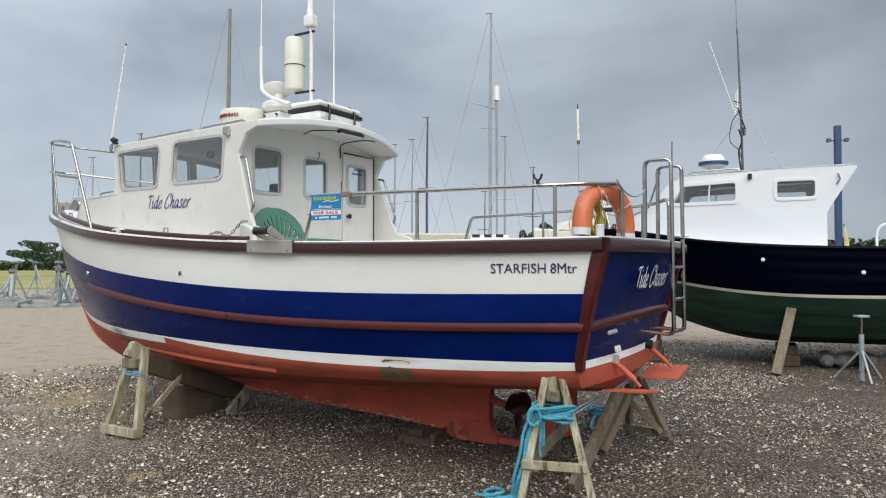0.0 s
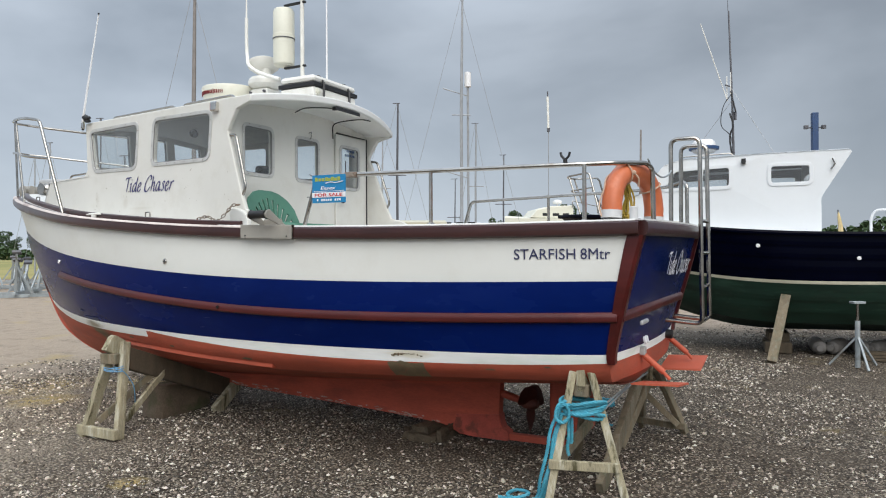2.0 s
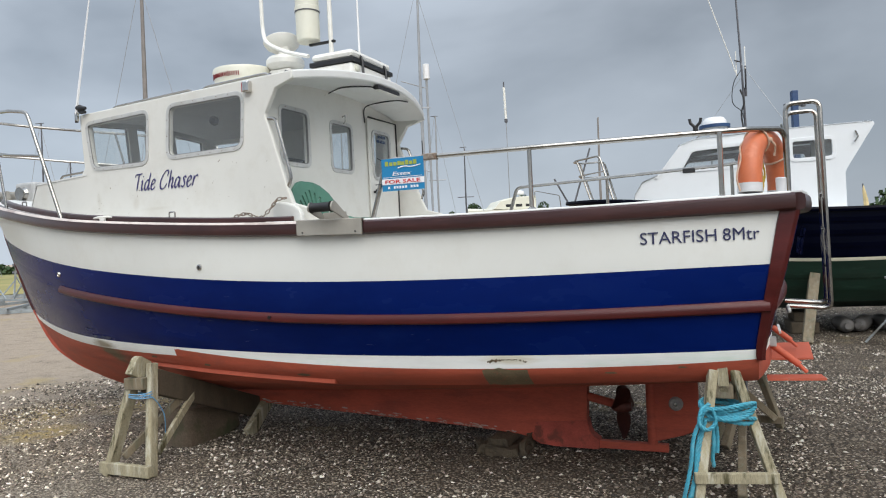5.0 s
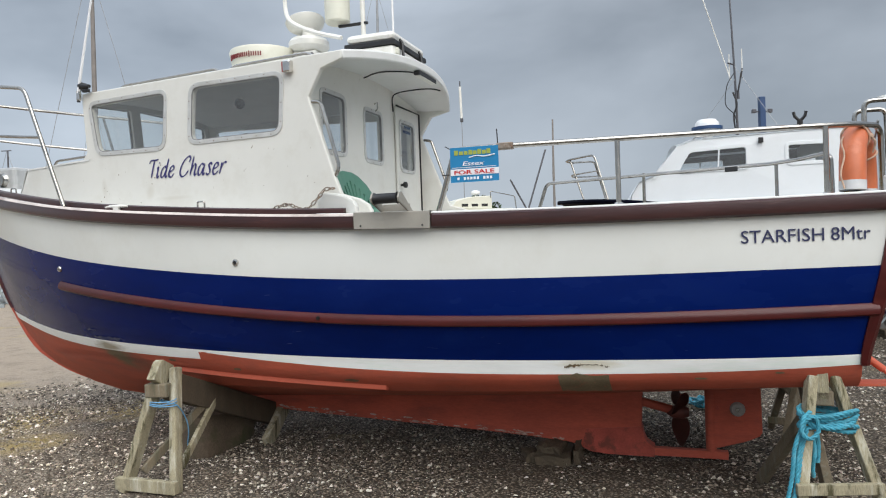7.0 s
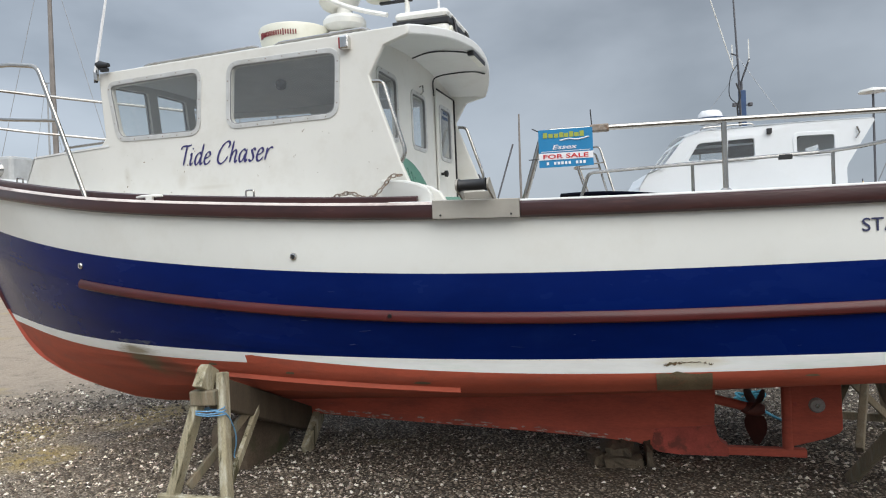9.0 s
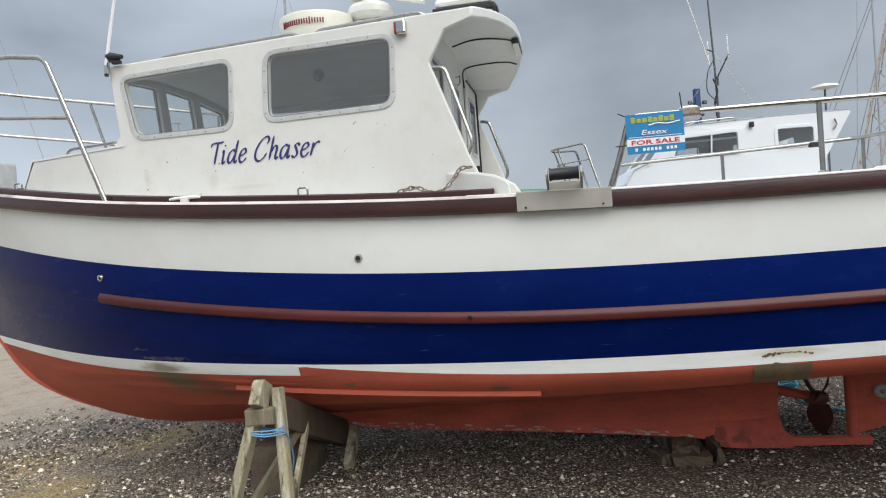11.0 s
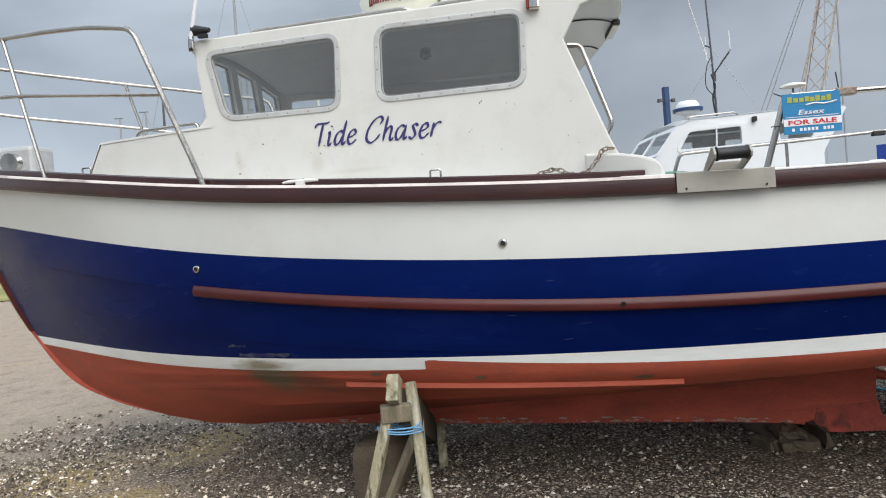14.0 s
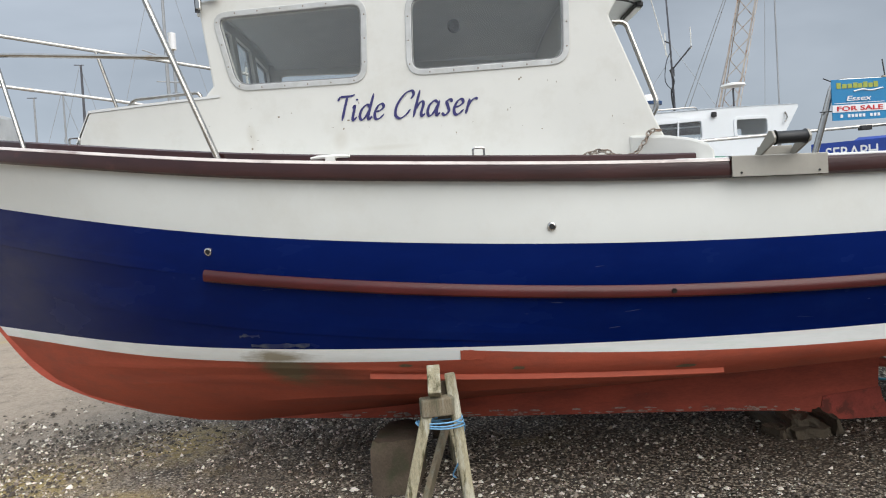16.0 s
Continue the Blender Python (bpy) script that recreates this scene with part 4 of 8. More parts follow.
# brown wooden facing on the stem above water
for z0, z1, mm in ((1.1, 2.2, M_STRAKE),):
    zs = np.linspace(z0, z1, 8)
    fx = spline((1.05, 1.2, 1.42, 1.68, 1.95, 2.1, 2.24), (6.01, 6.1, 6.21, 6.33, 6.443, 6.468, 6.478))
    rows = [[V(fx(z) - 0.16, 0.055, z), V(fx(z) - 0.02, 0.05, z), V(fx(z) + 0.004, 0.03, z), V(fx(z) + 0.004, -0.03, z), V(fx(z) - 0.02, -0.05, z), V(fx(z) - 0.16, -0.055, z)] for z in zs]
    part("stem_facing", loft(rows), mm, boat, smooth=True)

# bare patches where props stood
def bare_patch(x, z, a, b, lean, seed, mm=M_PATCH, name="bare_patch", label="bare olive-brown patch in the antifouling"):
    rng = random.Random(seed)
    rows = []
    for u in np.linspace(-1, 1, 9):
        w = b * rng.uniform(0.93, 1.05)
        row = []
        for v in np.linspace(-1, 1, 6):
            p, nrm = side_point(x + a * u + lean * v * b, z + w * v + (rng.uniform(-0.008, 0.008) if abs(v) == 1 else 0))
            row.append(p + nrm * 0.004)
        rows.append(row)
    part(name, loft(rows), mm, boat, label, smooth=True)


bare_patch(0.235, 0.75, 0.145, 0.062, 0.05, 1)
bare_patch(2.84, 0.863, 0.064, 0.029, 0.0, 3, M_RED, "paint_overlap", "")
for x, z, a, b in ((0.305, 0.862, 0.028, 0.004), (0.27, 0.868, 0.022, 0.0028), (0.33, 0.855, 0.012, 0.003), (0.2, 0.873, 0.05, 0.0012), (0.13, 0.868, 0.007, 0.004), (0.1, 0.862, 0.012, 0.0015)):
    bare_patch(x, z, a, b, 0.3, int(1000 * x), M_PATCH)
bare_patch(3.88, 0.958, 0.17, 0.01, 0.0, 6, M_SCUFF)
bare_patch(4.05, 1.02, 0.06, 0.006, 0.0, 7, M_SCUFF)
# chips in the bottom paint
for x, z, a, b in ((1.72, 0.735, 0.07, 0.018), (2.6, 0.78, 0.045, 0.014), (-0.4, 0.8, 0.05, 0.01), (3.2, 0.82, 0.05, 0.014), (1.85, 0.692, 0.1, 0.012), (-0.8, 0.84, 0.03, 0.008)):
    p, nrm = side_point(x, z)
    bm = bmesh.new()
    rng = random.Random(int(x * 100))
    tx, tz = V(-nrm.y, nrm.x, 0).normalized(), nrm.cross(V(-nrm.y, nrm.x, 0).normalized())
    vs = [bm.verts.new(p + nrm * 0.006 + tx * math.cos(k) * a * rng.uniform(0.6, 1) + tz * math.sin(k) * b * rng.uniform(0.6, 1)) for k in np.linspace(0, 6.28, 12, endpoint=False)]
    bm.faces.new(vs)
    part("paint_chip", bm, M_PATCH, boat)


# fine pale scratches along the navy band
rng = random.Random(33)
for k in range(14):
    x, z, a = rng.uniform(-1.0, 4.6), 0.0, 0.008 + 0.07 * rng.random() ** 3
    z = rng.uniform(line_pt(BOOT, s_at(BOOT, x)).z + 0.03, line_pt(BLUE, s_at(BLUE, x)).z - 0.03)
    tilt, h_ = rng.uniform(-0.12, 0.12), rng.uniform(0.0007, 0.0015)
    low, high = [], []
    for u in np.linspace(-1, 1, 6):
        p, nrm = side_point(x + a * u, z + a * u * tilt)
        low.append(p + nrm * 0.0025 - V(0, 0, h_ * (1 - 0.8 * abs(u))))
        high.append(p + nrm * 0.0025 + V(0, 0, h_ * (1 - 0.8 * abs(u))))
    part("scratch", loft([low, high]), M_SCRATCH, hull)


# through-hull fittings
def skin_fitting(x, z, r):
    p, nrm = side_point(x, z)
    m = Matrix.Translation(p) @ nrm.to_track_quat("Z", "Y").to_matrix().to_4x4()
    f = part("skin_fitting", lathe([(r * 1.25, -0.01), (r * 1.25, 0.004), (r * 1.1, 0.01), (r * 0.72, 0.012), (r * 0.6, 0.006), (r * 0.6, -0.005)], 16, m=m), M_CHROME, boat, "chromed skin fitting", smooth=True)
    part("hole", lathe([(r * 0.62, 0.001), (r * 0.62, 0.008)], 12, m=m), M_BLACK, f)


skin_fitting(2.42, 1.517, 0.019)
skin_fitting(4.19, 1.5, 0.019)
p, nrm = side_point(1.83, 1.168)
part("bolt", lathe([(0.012, 0.03), (0.012, 0.04)], 8, m=Matrix.Translation(p) @ nrm.to_track_quat("Z", "Y").to_matrix().to_4x4()), M_BLACK, boat)

# lettering on the hull
pa, na = side_point(-0.62, 1.57)
pb, nb = side_point(-1.23, 1.575)
mfr = frame_of(side_point(-0.62, 1.538)[0] + na * 0.003, pb - pa, V(0, 0, 1) + na * 0.02)
lettering("STARFISH", 0.07, 0.397, mfr, M_LETTERN, hull, bold=0.0, label="dark blue capitals")
lettering("8Mtr", 0.07, 0.181, mfr @ Matrix.Translation((0.429, 0, 0)), M_LETTERN, hull, bold=0.0, label="dark blue letters and figure")
q0 = line_pt(SHEER, 0)
mt = frame_of((-1.455, 0.62, 1.43), (-0.012, -1, 0), (-0.1, 0, 0.6))
brush_name("Tide Chaser", 0.155, mt, M_LETTERW, hull, "white brush-script letter", 0.055)

# propeller, shaft and rudder
shaft = part("propeller_shaft", tube([V(0.02, 0, 0.405), V(-0.27, 0, 0.335)], 0.032, n=12), M_KEEL, boat, smooth=True)
prop = part("propeller", lathe([(0.02, -0.09), (0.045, -0.05), (0.05, 0.02), (0.03, 0.06)], 14, m=pose(-0.27, 0, 0.335, 0, -90, 0)), M_BRONZE, boat, "dark red bronze propeller", smooth=True)
for k in range(3):
    rows = []
    for r_ in np.linspace(0.04, 0.235, 8):
        w = 0.092 * math.sin(min(1, r_ / 0.235) * math.pi * 0.86 + 0.25) + 0.012
        a = radians(62 - 130 * r_)
        rows.append([pose(-0.27, 0, 0.335, 188 + 120 * k, 0, 0) @ V(math.sin(a) * w * u * 0.8, math.cos(a) * w * u, r_) for u in np.linspace(-1, 1, 6)])
    bm = loft(rows)
    bmesh.ops.solidify(bm, geom=bm.faces[:], thickness=0.012)
    part("blade", bm, M_BRONZE, prop, smooth=True)
rudder = part("rudder", plate([(-0.46, 0.6), (-0.46, 0.09), (-0.52, 0.1), (-0.69, 0.15), (-0.78, 0.19), (-0.8, 0.22), (-0.795, 0.6)], [], lambda u, v, d: V(u, 0.025 - d, v), 0.05), M_KEEL, boat, "red plate rudder", bevel=0.008)
part("rudder_stock", tube([V(-0.47, 0, 0.07), V(-0.47, 0, 0.62)], 0.036, n=12), M_KEEL, boat, smooth=True)
part("anode", lathe([(0.05, 0.0), (0.05, 0.012), (0.04, 0.026), (0.022, 0.027), (0.02, 0.021), (0.001, 0.021)], 16, m=Matrix.Translation((-0.645, 0.026, 0.377)) @ pose(0, 0, 0, -90, 0, 0)), M_ANODE, rudder, "round zinc anode", smooth=True)
part("bolt", lathe([(0.013, 0.02), (0.013, 0.034), (0.001, 0.035)], 6, m=Matrix.Translation((-0.645, 0.026, 0.377)) @ pose(0, 0, 0, -90, 0, 0)), M_STEEL, rudder, "bright anode bolt")
part("plug", lathe([(0.014, 0.0), (0.014, 0.003), (0.001, 0.004)], 10, m=Matrix.Translation((-0.515, 0.026, 0.38)) @ pose(0, 0, 0, -90, 0, 0)), M_HEEL, rudder)
# trim tabs and rams, following the rise of the bottom
for sg in (1, -1):
    rows = [[V(x, sg * y, 0.633 + (y - 0.22) * 0.13 + d + (0.012 if x < -1.5 else 0.0)) for x in (-1.55, -1.24)] for y, d in ((0.3, 0.0), (0.7, 0.0), (0.7, 0.012), (0.3, 0.012))]
    bm = loft(rows + rows[:1])
    for k in (0, 1):
        bm.faces.new([bm.verts.new(r[k]) for r in rows])
    tab = part("trim_tab", bm, M_ORANGE, boat, "flat orange-red trim tab")
    yc = sg * 0.5
    part("ram", tube([V(-1.25, yc, 0.9), V(-1.42, yc, 0.76)], 0.021, n=12), M_ORANGE, tab, "orange-red trim ram", smooth=True)
    part("ram_rod", tube([V(-1.41, yc, 0.768), V(-1.46, yc, 0.715)], 0.012, n=8), M_ORANGE, tab)
    part("ram_bracket", box_bm(-1.3, -1.2, yc - 0.028, yc + 0.028, 0.87, 0.93), M_ALU, tab, "corroded bracket", bevel=0.008)
part("exhaust", tube([V(-1.2, -0.36, 0.93), V(-1.33, -0.36, 0.92)], 0.036, n=16), M_BLACK, boat, "black rubber exhaust outlet", smooth=True)
for yy in (0.6, 0.54):
    part("scupper", lathe([(0.026, 0), (0.026, 0.012), (0.015, 0.014)], 14, m=Matrix.Translation((-1.31, yy, 0.985)) @ pose(0, 0, 0, 0, -78, 0)), M_LETTERW, boat, "white drain fitting")
part("transom_vent", box_bm(-1.372, -1.35, 0.75, 0.93, 1.12, 1.15), M_ALU, boat, "small alloy vent", bevel=0.01)


# ---- wheelhouse ----
def wall_y(x, z):
    return 0.98 - 0.125 * (x - 2.8) - 0.04 * (z - 2.5)


def deck_z(x):
    return line_pt(SHEER, s_at(SHEER, x)).z + 0.09


def on_wall(sgn):
    return lambda u, v, d: V(u, sgn * (wall_y(u, v) - d), v)


def roof_z(x, y):
    return 2.99 - 0.012 * (x - 1.66) - 0.089 * y * y


W1 = [(4.172, 2.828), (3.284, 2.828), (3.308, 2.36), (4.07, 2.378)]
W2 = [(3.074, 2.832), (2.199, 2.812), (2.22, 2.366), (3.092, 2.376)]
base = [(x, deck_z(x) - 0.02) for x in np.linspace(1.52, 5.05, 16)]
head = [(x, roof_z(x, wall_y(x, 2.9)) - 0.001) for x in np.linspace(4.235, 1.735, 14)]
SIDE = base + [(4.93, 2.335), (4.24, 2.36), (4.185, 2.42), (4.24, 2.86)] + head + [(1.735, 2.822), (1.9, 2.777), (2.003, 2.605), (1.795, 2.03), (1.755, 1.94), (1.62, 1.9), (1.555, 1.86), (1.53, 1.82)]

wheelhouse = part("wheelhouse", plate(SIDE, [grow(rounded(w, 0.1), -0.04) for w in (W1, W2)], on_wall(1), 0.045), M_CABIN, boat, "off-white painted wheelhouse with dark windows", bevel=0.01)
part("side_wall", plate(SIDE, [grow(rounded(w, 0.1), -0.04) for w in (W1, W2)], on_wall(-1), 0.045), M_CABIN, wheelhouse, bevel=0.01)


SCREW = bpy.data.meshes.new("screw")
_b = lathe([(0.0045, -0.004), (0.0045, 0.0), (0.002, 0.0012)], 7)
_b.to_mesh(SCREW)
_b.free()
SCREW.materials.append(M_CHAIN)


def window(corners, place, parent, screws=True, name="window", r=0.08, rim=0.03):
    outer = rounded(corners, r)
    inner = grow(outer, -rim)
    fr = part(name, plate(outer, [inner], lambda u, v, d: place(u, v, d - 0.007), 0.018), M_FRAME, parent, "rounded window in a pale alloy frame", smooth=False, bevel=0.003)
    part("rubber_seal", plate(grow(inner, 0.004), [grow(inner, -0.006)], lambda u, v, d: place(u, v, d - 0.003), 0.016), M_SEAL, fr, "grey sealant round the glass")
    bm = bmesh.new()
    bm.faces.new([bm.verts.new(place(q[0], q[1], 0.006)) for q in grow(inner, -0.002)])
    pane = part("pane", bm, M_GLASS, fr, "glass pane with salt and painted haze")
    pane.visible_shadow = False
    if screws:
        mid = grow(outer, -rim * 0.45)
        walk_, last_ = 0.0, None
        for i in range(len(mid) + 1):
            q = Vector(mid[i % len(mid)])
            if last_ is not None:
                d_ = (q - last_).length
                while walk_ + d_ >= 0.13:
                    w_ = (0.13 - walk_) / d_
                    last_ = last_.lerp(q, w_)
                    d_ = (q - last_).length
                    walk_ = 0.0
                    c, e = place(last_.x, last_.y, -0.0085), place(last_.x, last_.y, -0.02)
                    so = new("screw", SCREW)
                    so.parent = fr
                    so.matrix_basis = Matrix.Translation(c) @ (e - c).to_track_quat("Z", "Y").to_matrix().to_4x4()
                walk_ += d_
            last_ = q
    return fr


for sgn in (1, -1):
    for w in (W1, W2):
        window(w, on_wall(sgn), wheelhouse, screws=sgn > 0, r=0.1, rim=0.032)

# roof with the hood over the cockpit door, its after edge rounded in plan
def roof_point(a, u, drop):
    """a from 0 at the after edge to 1 at the front, u from 1 at the port edge to -1."""
    x_aft = 1.73 - 0.2 * (1 - u * u)
    x = x_aft + (4.27 - x_aft) * a
    yw = wall_y(x, 2.9) - (0.046 if x > 1.76 else 0.0)
    if a > 0.985:
        drop += 0.03
    return V(x, yw * u, roof_z(x, yw * u) - drop)


grid = [0, 0.03, 0.08, 0.14, 0.2, 0.3, 0.42, 0.55, 0.7, 0.85, 0.95, 0.985, 1.0]
us_ = np.linspace(1, -1, 27)
top_rows = [[roof_point(a, u, 0.0) for u in us_] for a in grid]
low_rows = [[roof_point(a, u, 0.066 if a < 0.12 else 0.05) for u in us_] for a in grid]
bm = loft(top_rows)
loft(low_rows, bm)
loft([[p, q] for p, q in zip(top_rows[0], low_rows[0])], bm)
loft([[p, q] for p, q in zip(top_rows[-1], low_rows[-1])], bm)
for k in (0, -1):
    loft([[p[k], q[k]] for p, q in zip(top_rows, low_rows)], bm)
bmesh.ops.remove_doubles(bm, verts=bm.verts[:], dist=0.0005)
roof = part("roof", bm, M_HOOD, wheelhouse, "white cambered roof with an overhanging hood", smooth=True, bevel=0.012)

# aft bulkhead
B1 = [(0.88, 2.72), (0.47, 2.72), (0.47, 2.255), (0.88, 2.255)]
B2 = [(0.18, 2.7), (-0.2, 2.7), (-0.2, 2.25), (0.18, 2.25)]
B3 = [(-0.49, 2.695), (-0.86, 2.695), (-0.86, 2.225), (-0.49, 2.225)]


def on_bulkhead(u, v, d):
    return V(2.03 + d, u, v)


top = [(y, roof_z(2.03, y) - 0.04) for y in np.linspace(1.03, -1.03, 15)]
bm = plate([(-1.07, 1.5), (1.07, 1.5)] + top, [grow(rounded(w, 0.08), -0.028) for w in (B1, B2, B3)], on_bulkhead, 0.04)
bulkhead = part("bulkhead", bm, M_CABIN, wheelhouse, "off-white aft bulkhead")
for w in (B1, B2):
    window(w, on_bulkhead, wheelhouse, r=0.08)
door = part("door", plate([(-0.44, 1.55), (-0.975, 1.55), (-0.975, 2.79), (-0.44, 2.79)], [grow(rounded(B3, 0.08), -0.028)], lambda u, v, d: V(2.006 + d, u, v), 0.02), M_CABIN, wheelhouse, "closed off-white cabin door", bevel=0.006)
window(B3, lambda u, v, d: V(2.003 + d, u, v), door, r=0.08)
part("door_knob", lathe([(0.012, 0), (0.012, 0.025), (0.026, 0.03), (0.028, 0.05), (0.018, 0.058)], 14, m=Matrix.Translation((2.004, -0.495, 2.11)) @ pose(0, 0, 0, 0, -90, 0)), M_BLACK, door, "black door knob", smooth=True)
part("door_gap", tube([V(2.0, -0.44, 2.8), V(2.0, -0.985, 2.8), V(2.0, -0.985, 1.6)], 0.008, n=6), M_BLACK, door, "dark gap round the door")
# faint printed sticker on the door glass, too small to read
for row_, z in enumerate((2.625, 2.58)):
    for k in range(6 if row_ else 5):
        part("sticker_bar", box_bm(2.003, 2.0045, -0.76 + 0.03 * k, -0.742 + 0.03 * k, z, z + 0.026), M_STEELBLUE, door, "faded blue print")
# hood light and its wires
lampbar = part("hood_lamp", box_bm(1.535, 1.585, -0.19, 0.19, 2.885, 2.918), M_BLACK, roof, "black strip lamp under the hood", bevel=0.006)
part("lens", box_bm(1.54, 1.58, -0.17, 0.17, 2.879, 2.888), M_DIVIDER, lampbar, "white lamp lens")
part("wire", tube(smooth_path([V(1.99, 0.22, 2.9), V(1.87, 0.26, 2.915), V(1.74, 0.3, 2.905), V(1.62, 0.22, 2.905), V(1.56, 0.15, 2.9)], 5), 0.006, n=5), M_BLACK, roof, "loose black wire")
part("wire", tube(smooth_path([V(2.015, -0.4, 2.74), V(2.015, -0.4, 2.86), V(1.96, -0.4, 2.895), V(1.82, -0.38, 2.9), V(1.68, -0.42, 2.905), V(1.6, -0.47, 2.89)], 5), 0.006, n=5), M_BLACK, roof, "loose black wire")
part("hook", tube([V(2.02, -0.02, 2.74), V(1.99, -0.02, 2.75), V(1.99, -0.02, 2.7), V(2.01, -0.02, 2.68)], 0.006, n=5), M_STEEL, bulkhead)

# windscreen and trunk cabin ahead of it
yw_ = wall_y(4.2, 2.6) - 0.02


def on_screen(u, v, d):
    return V(4.19 + 0.09 * (v - 2.4) - d, u, v)


panes = [[(-0.72, 2.84), (-0.27, 2.87), (-0.27, 2.43), (-0.72, 2.43)], [(-0.22, 2.88), (0.22, 2.88), (0.22, 2.43), (-0.22, 2.43)], [(0.27, 2.87), (0.72, 2.84), (0.72, 2.43), (0.27, 2.43)]]
bm = plate([(-yw_, 2.3), (yw_, 2.3), (yw_, 2.86), (0.4, 2.95), (-0.4, 2.95), (-yw_, 2.86)], [grow(rounded(w, 0.05), -0.028) for w in panes], on_screen, 0.035)
screen = part("windscreen", bm, M_CABIN, wheelhouse)
for w in panes:
    window(w, on_screen, wheelhouse, screws=False, r=0.05)
rows = []
for x, z in ((4.15, 2.365), (4.6, 2.352), (4.9, 2.342), (4.935, 2.34), (5.055, 2.1)):
    yy = wall_y(x, 2.3) + 0.002
    rows.append([V(x, yy + 0.001, z - 0.012)] + [V(x, yy * u, z + 0.002 + 0.03 * (1 - u * u)) for u in np.linspace(1, -1, 13)] + [V(x, -yy - 0.001, z - 0.012)])
part("trunk_top", loft(rows), M_HOOD, wheelhouse, smooth=True)
# cabin inside: sole, dash, wheel and seats
inside = part("cabin_sole", box_bm(2.08, 4.18, -0.85, 0.85, 1.55, 1.6), M_DARK, wheelhouse, "dark cabin sole")
part("dash", plate([(3.75, 1.6), (4.15, 1.6), (4.15, 2.4), (4.0, 2.42), (3.85, 2.33), (3.75, 2.28)], [], lambda u, v, d: V(u, 0.78 - d, v), 1.56), M_LINING, wheelhouse, "grey dash under the windscreen", bevel=0.02)
part("headlining", loft([[V(x, y, roof_z(x, y) - 0.075) for y in np.linspace(-0.8, 0.8, 9)] for x in (2.1, 3.0, 4.15)]), M_LINING, wheelhouse, "grey headlining", smooth=True)
wheel = part("steering_wheel", tube([V(3.72 + 0.07 * math.sin(a), -0.35 + 0.17 * math.cos(a), 2.4 + 0.17 * math.sin(a)) for a in np.linspace(0, 6.283, 24, endpoint=False)], 0.014, closed=True), M_BLACK, wheelhouse, "black steering wheel", smooth=True)
bm = bmesh.new()
for a in (0.3, 2.4, 4.5):
    tube([V(3.75, -0.35, 2.4), V(3.72 + 0.07 * math.sin(a), -0.35 + 0.17 * math.cos(a), 2.4 + 0.17 * math.sin(a))], 0.009, bm, 6)
part("spoke", bm, M_STEEL, wheel)
for yy in (0.38, -0.42):
    seat = part("helm_seat", box_bm(2.85, 3.25, yy - 0.22, yy + 0.22, 2.05, 2.15), M_BLACK, wheelhouse, "black helm seat", bevel=0.03)
    part("backrest", box_bm(2.82, 2.91, yy - 0.2, yy + 0.2, 2.15, 2.5), M_BLACK, seat, bevel=0.03)
    part("pedestal", tube([V(3.05, yy, 1.6), V(3.05, yy, 2.06)], 0.05, n=12), M_STEEL, seat)
part("fan", lathe([(0.015, -0.02), (0.038, 0.0), (0.038, 0.02), (0.015, 0.03)], 16, m=pose(2.8, 0.7, 2.7, 90, 0, 30)), M_BLACK, wheelhouse, "small black cabin fan", smooth=True)

# name on the wheelhouse side
for sgn in (1,):
    a = V(3.507, wall_y(3.507, 2.165) + 0.003, 2.165)
    b = V(2.72, wall_y(2.72, 2.145) + 0.003, 2.145)
    brush_name("Tide Chaser", 0.14, frame_of(a, b - a, V(0, -0.04, 1)), M_LETTER, wheelhouse, "dark violet brush-script letter", 0.05)
# flecks of dirt and rust on the port side of the wheelhouse
rng = random.Random(51)
for k in range(34):
    x, z = (rng.uniform(1.95, 4.4), rng.uniform(1.98, 2.34)) if k < 26 else (rng.uniform(3.9, 4.02), rng.uniform(2.0, 2.2))
    w_, h_ = 0.0018 + 0.007 * rng.random() ** 3, 0.0015 + 0.008 * rng.random() ** 3
    f = on_wall(1)
    bm = bmesh.new()
    bm.faces.new([bm.verts.new(f(x + w_ * math.cos(q) * rng.uniform(0.6, 1), z + h_ * math.sin(q) * rng.uniform(0.6, 1), -0.0015)) for q in np.linspace(0, 6.28, 7, endpoint=False)])
    part("dirt_fleck", bm, M_FLECK, wheelhouse)
